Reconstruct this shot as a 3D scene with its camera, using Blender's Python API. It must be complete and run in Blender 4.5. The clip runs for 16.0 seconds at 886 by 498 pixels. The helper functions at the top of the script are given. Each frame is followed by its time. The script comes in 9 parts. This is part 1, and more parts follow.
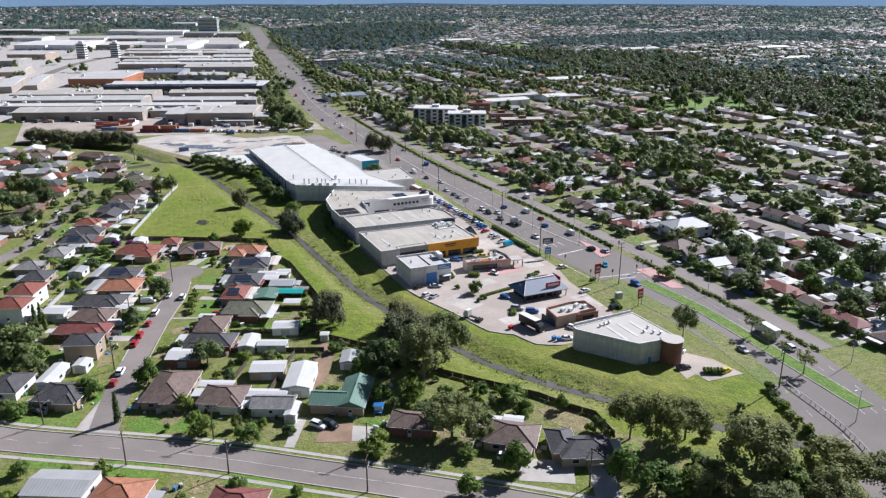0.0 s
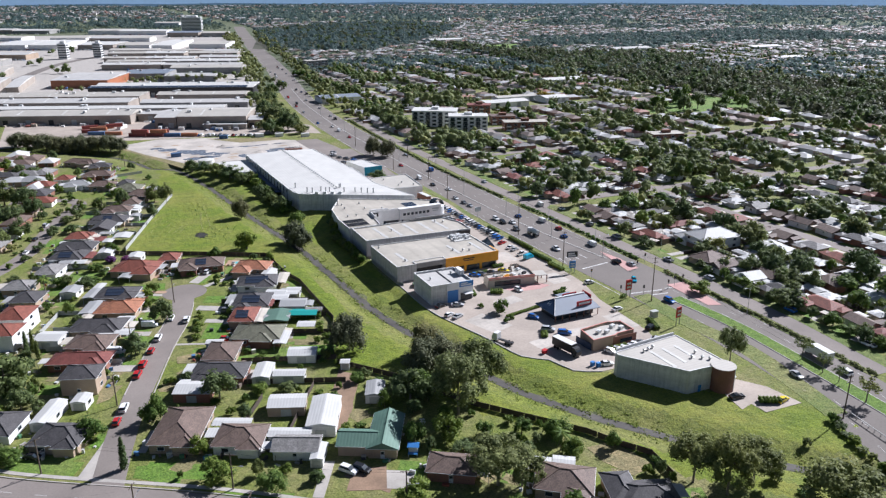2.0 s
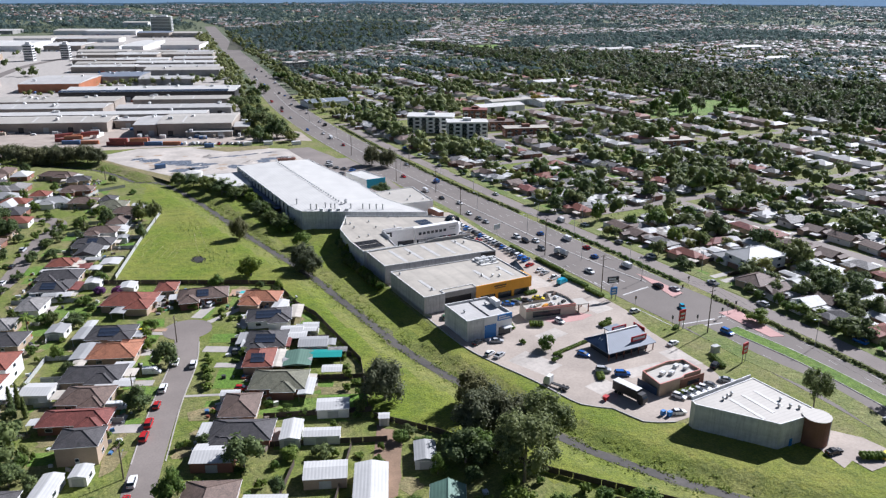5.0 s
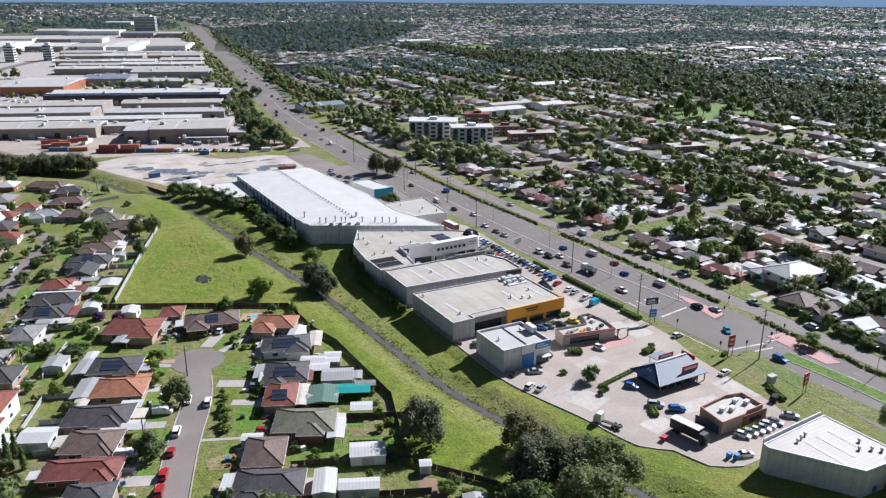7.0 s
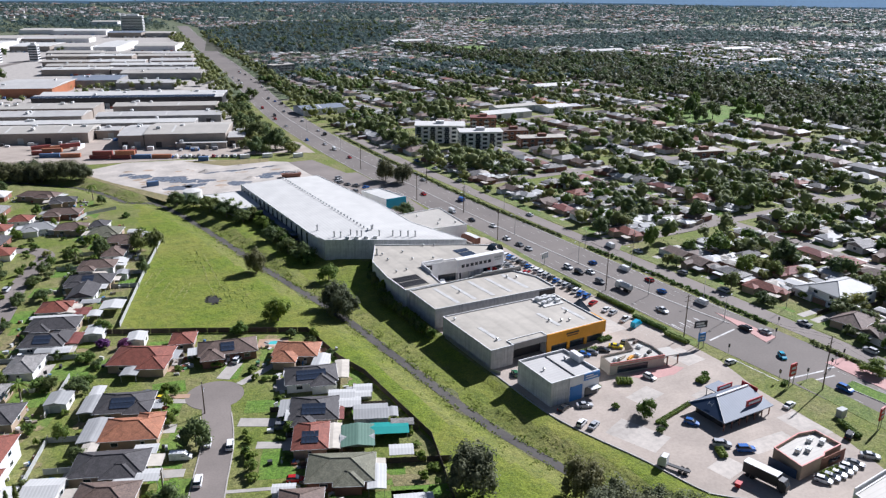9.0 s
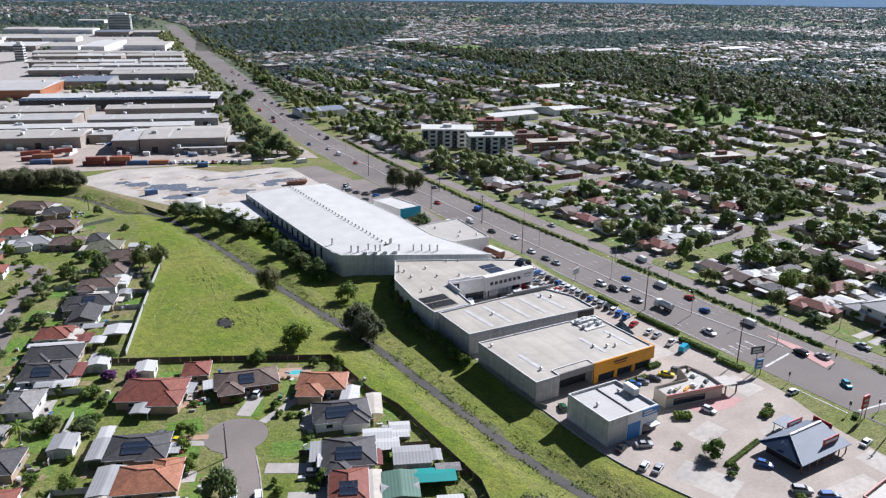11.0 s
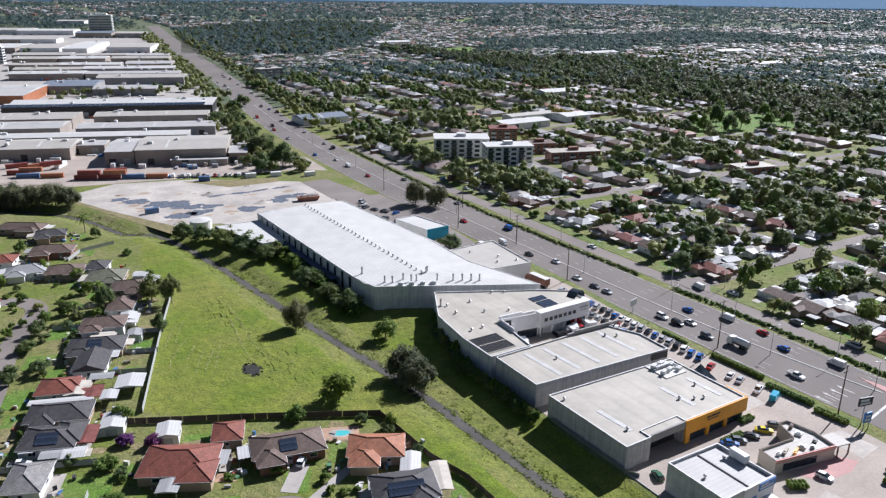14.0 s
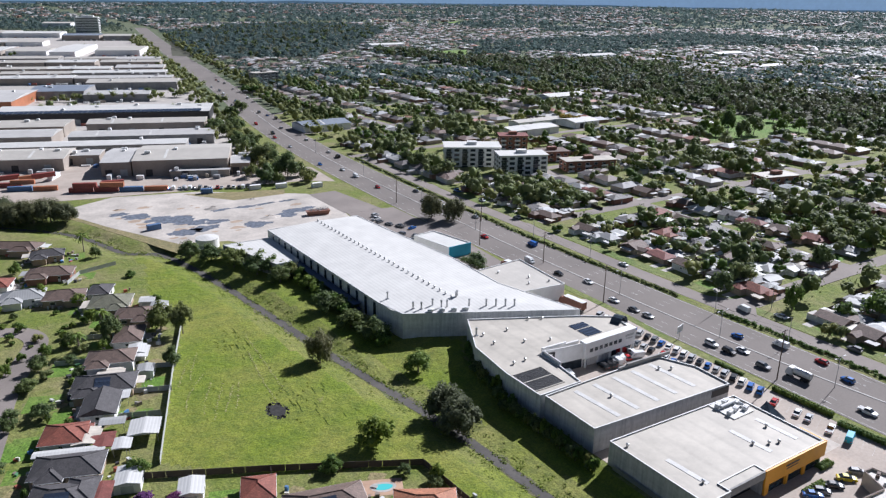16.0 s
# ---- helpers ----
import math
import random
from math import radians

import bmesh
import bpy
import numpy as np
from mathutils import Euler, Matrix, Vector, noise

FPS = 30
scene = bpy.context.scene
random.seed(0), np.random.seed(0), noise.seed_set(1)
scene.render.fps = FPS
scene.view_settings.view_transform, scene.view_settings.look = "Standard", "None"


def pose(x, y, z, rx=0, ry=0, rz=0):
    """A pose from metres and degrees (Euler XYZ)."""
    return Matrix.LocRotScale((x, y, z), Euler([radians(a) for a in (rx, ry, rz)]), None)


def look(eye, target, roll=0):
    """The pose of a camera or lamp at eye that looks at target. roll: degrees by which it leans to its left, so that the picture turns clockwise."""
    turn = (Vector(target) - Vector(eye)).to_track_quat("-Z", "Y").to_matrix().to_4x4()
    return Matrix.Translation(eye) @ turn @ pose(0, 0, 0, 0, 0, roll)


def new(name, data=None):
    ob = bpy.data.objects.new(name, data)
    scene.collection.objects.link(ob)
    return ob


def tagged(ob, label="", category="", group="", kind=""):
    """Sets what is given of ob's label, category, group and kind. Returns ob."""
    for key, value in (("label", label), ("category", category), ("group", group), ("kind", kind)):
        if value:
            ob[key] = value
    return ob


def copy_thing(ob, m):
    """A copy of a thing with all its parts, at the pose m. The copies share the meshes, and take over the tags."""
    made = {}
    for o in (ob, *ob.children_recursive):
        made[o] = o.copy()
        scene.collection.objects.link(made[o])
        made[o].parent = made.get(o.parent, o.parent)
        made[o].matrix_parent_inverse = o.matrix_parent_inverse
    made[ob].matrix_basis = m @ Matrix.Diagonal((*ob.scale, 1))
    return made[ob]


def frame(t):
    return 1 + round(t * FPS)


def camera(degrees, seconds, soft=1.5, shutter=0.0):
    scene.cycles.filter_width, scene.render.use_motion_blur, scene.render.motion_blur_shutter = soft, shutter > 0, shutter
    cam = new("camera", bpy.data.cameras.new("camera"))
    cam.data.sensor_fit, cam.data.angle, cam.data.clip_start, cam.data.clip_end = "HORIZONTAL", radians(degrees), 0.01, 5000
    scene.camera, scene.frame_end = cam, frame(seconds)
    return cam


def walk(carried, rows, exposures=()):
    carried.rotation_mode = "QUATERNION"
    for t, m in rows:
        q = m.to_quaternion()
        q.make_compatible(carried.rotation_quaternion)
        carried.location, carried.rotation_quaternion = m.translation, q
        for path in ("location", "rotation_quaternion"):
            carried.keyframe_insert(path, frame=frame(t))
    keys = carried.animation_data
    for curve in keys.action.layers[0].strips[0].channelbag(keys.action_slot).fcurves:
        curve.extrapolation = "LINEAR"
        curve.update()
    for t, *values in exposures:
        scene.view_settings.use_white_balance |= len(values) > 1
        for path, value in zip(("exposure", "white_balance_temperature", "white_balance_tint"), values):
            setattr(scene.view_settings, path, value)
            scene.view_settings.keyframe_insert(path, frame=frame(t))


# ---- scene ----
cam = camera(60.3, 16.0, soft=1.3)
METRES, EYE, TILT, LEAN, TURN = 199.6, 109.0, 0.0, 0.0, -24.2
ROWS = [
    (0.0, 0.0, 0.0, 0.0, -0.0, -18.94, 0.01),
    (0.5, -0.0176, 0.0249, -0.0, -0.32, -18.96, 0.01),
    (1.0, -0.0352, 0.05, -0.0003, -0.64, -18.97, 0.0),
    (1.5, -0.0521, 0.0748, -0.0003, -0.95, -18.99, -0.01),
    (2.0, -0.0689, 0.0996, -0.0009, -1.27, -19.01, -0.02),
    (2.5, -0.0855, 0.1242, -0.0008, -1.62, -19.04, -0.03),
    (3.0, -0.1023, 0.1496, -0.0012, -2.0, -19.06, -0.05),
    (3.5, -0.1191, 0.1752, -0.0008, -2.37, -19.08, -0.07),
    (4.0, -0.1363, 0.2012, -0.0008, -2.75, -19.07, -0.09),
    (6.5, -0.2222, 0.3329, 0.0021, -4.5, -19.06, -0.26),
    (7.0, -0.2391, 0.3598, 0.0021, -4.75, -19.06, -0.29),
    (7.5, -0.256, 0.3864, 0.0023, -5.0, -19.07, -0.33),
    (8.0, -0.2727, 0.4132, 0.0026, -5.25, -19.08, -0.35),
    (8.5, -0.2886, 0.4404, 0.0021, -5.49, -19.09, -0.38),
    (9.0, -0.3043, 0.4673, 0.0021, -5.73, -19.1, -0.41),
    (11.5, -0.3813, 0.6039, 0.0007, -6.92, -19.18, -0.54),
    (12.0, -0.3965, 0.6318, 0.0007, -7.16, -19.18, -0.56),
    (12.5, -0.4116, 0.6593, 0.001, -7.39, -19.19, -0.58),
    (13.0, -0.4268, 0.687, 0.0015, -7.62, -19.17, -0.6),
    (13.5, -0.4422, 0.7149, 0.0019, -7.85, -19.15, -0.64),
    (14.0, -0.4575, 0.7427, 0.0021, -8.09, -19.13, -0.66),
    (14.5, -0.4718, 0.7701, 0.0029, -8.32, -19.1, -0.66),
    (15.0, -0.4873, 0.7983, 0.0039, -8.57, -19.08, -0.67),
    (15.5, -0.5024, 0.8263, 0.0044, -8.81, -19.05, -0.68),
    (16.0, -0.5172, 0.8547, 0.0054, -9.07, -19.03, -0.68),
]
walk(cam, [(t, pose(0, 0, EYE, TILT, LEAN, TURN) @ pose(METRES * x, METRES * y, METRES * z, 90 + pitch, roll, yaw)) for t, x, y, z, yaw, pitch, roll in ROWS], exposures=[(0.0, 0.46, 5640, 16), (16.0, 0.35, 5640, 16)])

# ---- light ----
SUN_AZ, SUN_EL = radians(75.5), radians(36.5)
sun_dir = Vector((math.sin(SUN_AZ) * math.cos(SUN_EL), math.cos(SUN_AZ) * math.cos(SUN_EL), math.sin(SUN_EL)))
sun = new("sun", bpy.data.lights.new("sun", "SUN"))
sun.data.energy, sun.data.angle, sun.data.color = 5.8, radians(0.53), (1.0, 0.955, 0.88)
sun.matrix_world = look(sun_dir * 400, (0, 0, 0))
world = bpy.data.worlds.new("sky")
scene.world = world
world.use_nodes = True
sky = world.node_tree.nodes.new("ShaderNodeTexSky")
sky.sky_type, sky.sun_disc, sky.sun_elevation, sky.sun_rotation = "NISHITA", False, SUN_EL, SUN_AZ
sky.altitude, sky.dust_density = 100, 0.8
world.node_tree.links.new(sky.outputs[0], world.node_tree.nodes["Background"].inputs[0])
world.node_tree.nodes["Background"].inputs[1].default_value = 0.034


# ---- materials ----
def material(name, rough=0.8, metal=0.0):
    m = bpy.data.materials.new(name)
    m.use_nodes = True
    b = m.node_tree.nodes["Principled BSDF"]
    b.inputs["Roughness"].default_value, b.inputs["Metallic"].default_value = rough, metal
    return m, m.node_tree.nodes, m.node_tree.links, b


def ramp(nodes, stops, mode="LINEAR"):
    r = nodes.new("ShaderNodeValToRGB")
    r.color_ramp.interpolation = mode
    e = r.color_ramp.elements
    while len(e) < len(stops):
        e.new(0.5)
    for k, (p, c) in zip(e, stops):
        k.position, k.color = p, (*c, 1)
    return r


def shade(c, k):
    return tuple(min(1, v * k) for v in c)


def noise_tex(nodes, links, scale, detail=4, rough=0.6, coord="Object"):
    tc = nodes.new("ShaderNodeTexCoord")
    n = nodes.new("ShaderNodeTexNoise")
    n.inputs["Scale"].default_value, n.inputs["Detail"].default_value, n.inputs["Roughness"].default_value = scale, detail, rough
    links.new(tc.outputs[coord], n.inputs["Vector"])
    return n


def mix(nodes, links, fac, a, b, mode="MIX"):
    m = nodes.new("ShaderNodeMix")
    m.data_type, m.blend_type = "RGBA", mode
    for s, v in ((m.inputs[0], fac), (m.inputs[6], a), (m.inputs[7], b)):
        if isinstance(v, (tuple, list)):
            s.default_value = (*v[:3], 1)
        elif isinstance(v, (int, float)):
            s.default_value = v
        else:
            links.new(v, s)
    return m.outputs[2]


def bump(nodes, links, b, height, strength=0.3, dist=0.05):
    k = nodes.new("ShaderNodeBump")
    k.inputs["Strength"].default_value, k.inputs["Distance"].default_value = strength, dist
    links.new(height, k.inputs["Height"])
    links.new(k.outputs[0], b.inputs["Normal"])


def worn(name, col, rough=0.8, metal=0.0, big=0.15, small=3.0, amount=0.25, vary=0.0, bumpy=0.2):
    """A surface of one colour with stains and grain at two scales; vary: change from object to object."""
    m, n, l, b = material(name, rough, metal)
    n1, n2 = noise_tex(n, l, big, 5), noise_tex(n, l, small, 6)
    r1 = ramp(n, [(0.3, shade(col, 1 - amount)), (0.7, shade(col, 1 + amount * 0.6))])
    l.new(n1.outputs["Fac"], r1.inputs[0])
    r2 = ramp(n, [(0.25, (1 - amount,) * 3), (0.6, (1, 1, 1))])
    l.new(n2.outputs["Fac"], r2.inputs[0])
    out = mix(n, l, 0.8, r1.outputs[0], r2.outputs[0], "MULTIPLY")
    if vary:
        oi = n.new("ShaderNodeObjectInfo")
        r3 = ramp(n, [(0, (1 - vary,) * 3), (1, (1 + vary * 0.5,) * 3)])
        l.new(oi.outputs["Random"], r3.inputs[0])
        out = mix(n, l, 1.0, out, r3.outputs[0], "MULTIPLY")
    l.new(out, b.inputs["Base Color"])
    if bumpy:
        bump(n, l, b, n2.outputs["Fac"], bumpy)
    return m


def streaked(name, col, amount=0.35):
    """Concrete panels with rain streaks running down them and blotches between."""
    m, n, l, b = material(name, 0.85)
    tc = n.new("ShaderNodeTexCoord")
    mp = n.new("ShaderNodeMapping")
    mp.inputs["Scale"].default_value = (1.3, 1.3, 0.07)
    l.new(tc.outputs["Object"], mp.inputs["Vector"])
    oi = n.new("ShaderNodeObjectInfo")
    nt = n.new("ShaderNodeTexNoise")
    nt.noise_dimensions = "4D"
    nt.inputs["Scale"].default_value, nt.inputs["Detail"].default_value, nt.inputs["Roughness"].default_value = 1.0, 5, 0.7
    mul = n.new("ShaderNodeMath")
    mul.operation = "MULTIPLY"
    mul.inputs[1].default_value = 40
    l.new(oi.outputs["Random"], mul.inputs[0])
    l.new(mul.outputs[0], nt.inputs["W"])
    l.new(mp.outputs[0], nt.inputs["Vector"])
    r1 = ramp(n, [(0.36, shade(col, 1 - amount)), (0.5, col), (0.7, shade(col, 1.12))])
    l.new(nt.outputs["Fac"], r1.inputs[0])
    n2 = noise_tex(n, l, 0.5, 6, 0.7)
    r2 = ramp(n, [(0.3, (0.72,) * 3), (0.62, (1.04,) * 3)])
    l.new(n2.outputs["Fac"], r2.inputs[0])
    l.new(mix(n, l, 1.0, r1.outputs[0], r2.outputs[0], "MULTIPLY"), b.inputs["Base Color"])
    bump(n, l, b, n2.outputs["Fac"], 0.15)
    return m


def ribbed(name, col, pitch=0.9, rough=0.65, metal=0.0, axis="X", amount=0.15, depth=0.35):
    """Sheet metal roofing: ribs at a fixed pitch, sheets of slightly different tone, dirt."""
    m, n, l, b = material(name, rough, metal)
    tc = n.new("ShaderNodeTexCoord")
    w = n.new("ShaderNodeTexWave")
    w.wave_type, w.bands_direction, w.wave_profile = "BANDS", axis, "SIN"
    w.inputs["Scale"].default_value = 0.314 / pitch
    l.new(tc.outputs["Object"], w.inputs["Vector"])
    st = noise_tex(n, l, 0.12, 6, 0.7)
    r = ramp(n, [(0.35, shade(col, 1 - amount)), (0.65, shade(col, 1.05))])
    l.new(st.outputs["Fac"], r.inputs[0])
    rib = ramp(n, [(0.0, (0.72,) * 3), (0.22, (1, 1, 1))])
    l.new(w.outputs["Fac"], rib.inputs[0])
    out = mix(n, l, depth, r.outputs[0], mix(n, l, 1.0, r.outputs[0], rib.outputs[0], "MULTIPLY"))
    l.new(out, b.inputs["Base Color"])
    bump(n, l, b, w.outputs["Fac"], 0.35, 0.05)
    return m


def tiled(name, col):
    """Clay or cement roof tiles: courses, single tiles, lichen."""
    m, n, l, b = material(name, 0.75)
    tc = n.new("ShaderNodeTexCoord")
    br = n.new("ShaderNodeTexBrick")
    br.inputs["Scale"].default_value, br.inputs["Mortar Size"].default_value = 1.0, 0.02
    br.inputs["Brick Width"].default_value, br.inputs["Row Height"].default_value = 0.33, 0.36
    br.inputs["Color1"].default_value, br.inputs["Color2"].default_value = (*shade(col, 0.8), 1), (*shade(col, 1.15), 1)
    br.inputs["Mortar"].default_value = (*shade(col, 0.45), 1)
    l.new(tc.outputs["Object"], br.inputs["Vector"])
    st = noise_tex(n, l, 0.5, 6, 0.7)
    r = ramp(n, [(0.3, (0.6, 0.6, 0.58)), (0.65, (1.08, 1.06, 1.04))])
    l.new(st.outputs["Fac"], r.inputs[0])
    l.new(mix(n, l, 1.0, br.outputs["Color"], r.outputs[0], "MULTIPLY"), b.inputs["Base Color"])
    bump(n, l, b, br.outputs["Fac"], -0.4, 0.04)
    return m


def grass(name, lush, dry, bare, scale=0.02, dryness=0.5):
    """Mown grass with drier sweeps and bare spots."""
    m, n, l, b = material(name, 0.95)
    n1, n2, n3 = noise_tex(n, l, scale, 6, 0.65), noise_tex(n, l, scale * 9, 6, 0.7), noise_tex(n, l, 1.6, 5, 0.7)
    r1 = ramp(n, [(dryness - 0.12, lush), (dryness + 0.16, dry)])
    l.new(n1.outputs["Fac"], r1.inputs[0])
    r2 = ramp(n, [(0.3, (0.62, 0.7, 0.6)), (0.62, (1.12, 1.1, 1.05))])
    l.new(n2.outputs["Fac"], r2.inputs[0])
    r3 = ramp(n, [(0.32, (0.5, 0.56, 0.5)), (0.6, (1.14, 1.14, 1.1))])
    l.new(n3.outputs["Fac"], r3.inputs[0])
    c = mix(n, l, 1.0, mix(n, l, 1.0, r1.outputs[0], r2.outputs[0], "MULTIPLY"), r3.outputs[0], "MULTIPLY")
    n4 = noise_tex(n, l, scale * 5, 7, 0.75)
    r4 = ramp(n, [(0.64, (0, 0, 0)), (0.72, (1, 1, 1))])
    l.new(n4.outputs["Fac"], r4.inputs[0])
    l.new(mix(n, l, r4.outputs[0], c, bare), b.inputs["Base Color"])
    hs = n.new("ShaderNodeMath")
    hs.operation = "MULTIPLY_ADD"
    hs.inputs[1].default_value = 3.5
    n5 = noise_tex(n, l, 0.45, 4, 0.6)
    l.new(n5.outputs["Fac"], hs.inputs[0])
    l.new(n3.outputs["Fac"], hs.inputs[2])
    bump(n, l, b, hs.outputs[0], 0.7, 0.22)
    return m


def foliage(name, dark, light, trans=0.42):
    m, n, l, b = material(name, 0.6)
    g = n.new("ShaderNodeNewGeometry")
    r = ramp(n, [(0, dark), (1, light)])
    l.new(g.outputs["Random Per Island"], r.inputs[0])
    oi = n.new("ShaderNodeObjectInfo")
    r2 = ramp(n, [(0, (0.7, 0.78, 0.75)), (0.5, (1, 1, 1)), (1, (1.25, 1.12, 0.85))])
    l.new(oi.outputs["Random"], r2.inputs[0])
    c = mix(n, l, 1.0, r.outputs[0], r2.outputs[0], "MULTIPLY")
    l.new(c, b.inputs["Base Color"])
    b.inputs["Specular IOR Level"].default_value = 0.15
    t = n.new("ShaderNodeBsdfTranslucent")
    l.new(c, t.inputs[0])
    ms = n.new("ShaderNodeMixShader")
    ms.inputs[0].default_value = trans
    l.new(b.outputs[0], ms.inputs[1])
    l.new(t.outputs[0], ms.inputs[2])
    l.new(ms.outputs[0], n["Material Output"].inputs[0])
    return m


def glass_dark(name, col=(0.03, 0.04, 0.05)):
    m, n, l, b = material(name, 0.08)
    st = noise_tex(n, l, 0.6, 3)
    r = ramp(n, [(0.3, shade(col, 0.6)), (0.7, shade(col, 1.5))])
    l.new(st.outputs["Fac"], r.inputs[0])
    l.new(r.outputs[0], b.inputs["Base Color"])
    return m


def by_island(name, stops, rough=0.7):
    m, n, l, b = material(name, rough)
    geo = n.new("ShaderNodeNewGeometry")
    r = ramp(n, stops, "CONSTANT")
    l.new(geo.outputs["Random Per Island"], r.inputs[0])
    st = noise_tex(n, l, 0.4, 4, 0.7)
    r2 = ramp(n, [(0.3, (0.75,) * 3), (0.7, (1.08,) * 3)])
    l.new(st.outputs["Fac"], r2.inputs[0])
    l.new(mix(n, l, 1.0, r.outputs[0], r2.outputs[0], "MULTIPLY"), b.inputs["Base Color"])
    return m


M = {}
M["field"] = grass("field_grass", (0.146, 0.195, 0.006), (0.24, 0.225, 0.045), (0.24, 0.2, 0.09), 0.026, 0.53)
M["lawn"] = grass("lawn_grass", (0.148, 0.184, 0.022), (0.24, 0.21, 0.095), (0.24, 0.19, 0.135), 0.05, 0.5)
M["bank"] = grass("bank_grass", (0.154, 0.184, 0.016), (0.215, 0.2, 0.062), (0.19, 0.16, 0.09), 0.03, 0.52)
M["lush"] = grass("front_lawn", (0.115, 0.215, 0.02), (0.18, 0.225, 0.05), (0.22, 0.2, 0.12), 0.06, 0.52)
M["verge"] = grass("verge_grass", (0.13, 0.18, 0.035), (0.24, 0.225, 0.09), (0.25, 0.22, 0.14), 0.04, 0.48)
M["median"] = grass("median_grass", (0.12, 0.2, 0.025), (0.18, 0.22, 0.045), (0.2, 0.2, 0.08), 0.04, 0.6)
M["suburb"] = grass("suburb_ground", (0.085, 0.115, 0.05), (0.15, 0.15, 0.1), (0.3, 0.29, 0.27), 0.02, 0.5)
M["litter"] = worn("leaf_litter", (0.075, 0.075, 0.045), 0.95, big=0.05, small=0.6, amount=0.35)
M["dirt"] = worn("bare_earth", (0.3, 0.2, 0.13), 0.95, big=0.1, amount=0.4)
M["silt"] = grass("channel_silt", (0.15, 0.13, 0.075), (0.13, 0.15, 0.05), (0.24, 0.19, 0.13), 0.12, 0.5)
M["straw"] = grass("dry_grass", (0.24, 0.2, 0.1), (0.3, 0.235, 0.13), (0.16, 0.17, 0.06), 0.03, 0.5)
M["asphalt"] = worn("asphalt_worn", (0.244, 0.210, 0.185), 0.9, big=0.04, small=2.0, amount=0.22)
M["highway"] = worn("highway_asphalt", (0.188, 0.164, 0.144), 0.9, big=0.03, small=1.5, amount=0.2)
M["concrete"] = worn("lot_concrete", (0.42, 0.355, 0.295), 0.85, big=0.07, small=1.2, amount=0.22)
M["path"] = worn("footpath_concrete", (0.44, 0.405, 0.36), 0.85, big=0.2, small=2, amount=0.2)
M["slab"] = worn("yard_slab", (0.52, 0.47, 0.41), 0.85, big=0.06, small=0.7, amount=0.3)
M["kerb"] = worn("kerb_concrete", (0.45, 0.43, 0.4), 0.85, small=1.5, amount=0.25)
M["drain"] = worn("drain_lining", (0.095, 0.086, 0.075), 0.85, big=0.08, small=1.0, amount=0.35)
M["pink"] = worn("pink_paving", (0.52, 0.3, 0.27), 0.85, big=0.1, small=1.5, amount=0.15)
M["line"] = worn("road_paint", (0.62, 0.61, 0.58), 0.7, big=0.3, small=4, amount=0.4)
M["tilt"] = streaked("tilt_up_concrete", (0.52, 0.51, 0.495), 0.24)
M["tilt_light"] = streaked("pale_concrete_panels", (0.66, 0.655, 0.635), 0.2)
M["tilt_dark"] = worn("grey_render", (0.33, 0.32, 0.3), 0.85, big=0.12, small=0.8, amount=0.25)
M["cream"] = worn("cream_panel", (0.55, 0.5, 0.42), 0.8, big=0.15, small=1, amount=0.18)
M["white_wall"] = worn("white_render", (0.8, 0.79, 0.77), 0.8, big=0.2, small=1.5, amount=0.12)
M["yellow"] = worn("yellow_cladding", (0.8, 0.36, 0.02), 0.5, big=0.2, small=2, amount=0.1)
M["blue"] = worn("blue_paint", (0.05, 0.22, 0.55), 0.5, amount=0.12)
M["teal"] = worn("teal_sheet", (0.02, 0.3, 0.27), 0.5, amount=0.15)
M["red"] = worn("red_paint", (0.5, 0.03, 0.03), 0.5, amount=0.12)
M["black"] = worn("black_paint", (0.03, 0.03, 0.033), 0.5, amount=0.2)
M["steel"] = worn("galvanised_steel", (0.45, 0.46, 0.47), 0.4, 0.7, amount=0.15)
M["pole"] = worn("timber_pole", (0.13, 0.1, 0.075), 0.9, small=1, amount=0.3)
M["fence"] = worn("brown_fence", (0.1, 0.075, 0.06), 0.8, small=1, amount=0.25)
M["fence_grey"] = worn("grey_steel_fence", (0.45, 0.46, 0.44), 0.7, small=1, amount=0.2)
M["glass"] = glass_dark("window_glass")
M["solar"] = glass_dark("solar_cells", (0.035, 0.046, 0.07))
M["frame"] = worn("white_frame", (0.7, 0.7, 0.68), 0.6, amount=0.1)
M["roof_white"] = ribbed("white_sheet_roof", (0.6, 0.588, 0.548), 1.5, amount=0.1)
M["roof_flat"] = ribbed("weathered_flat_roof", (0.47, 0.43, 0.36), 5.5, axis="X", amount=0.2, depth=0.25)
M["roof_light"] = worn("translucent_sheeting", (0.54, 0.53, 0.5), 0.6, big=0.3, small=2, amount=0.2)
M["cut"] = worn("dry_cuttings", (0.32, 0.31, 0.12), 0.95, big=0.3, small=2, amount=0.3)
M["char"] = worn("charred_earth", (0.035, 0.033, 0.03), 0.95, big=0.8, small=4, amount=0.5)
M["roof_pale"] = ribbed("pale_sheet_roof", (0.5, 0.485, 0.455), 1.2, axis="Y", amount=0.12)
M["roof_cream"] = ribbed("cream_sheet_roof", (0.47, 0.44, 0.385), 1.2, axis="Y", amount=0.1)
M["roof_steel"] = ribbed("blue_grey_sheet_roof", (0.2, 0.23, 0.275), 0.8, amount=0.12)
M["roof_green"] = ribbed("green_sheet_roof", (0.11, 0.2, 0.15), 0.8, amount=0.2)
M["tile_red"] = tiled("red_tiles", (0.27, 0.085, 0.055))
M["tile_orange"] = tiled("orange_tiles", (0.44, 0.185, 0.1))
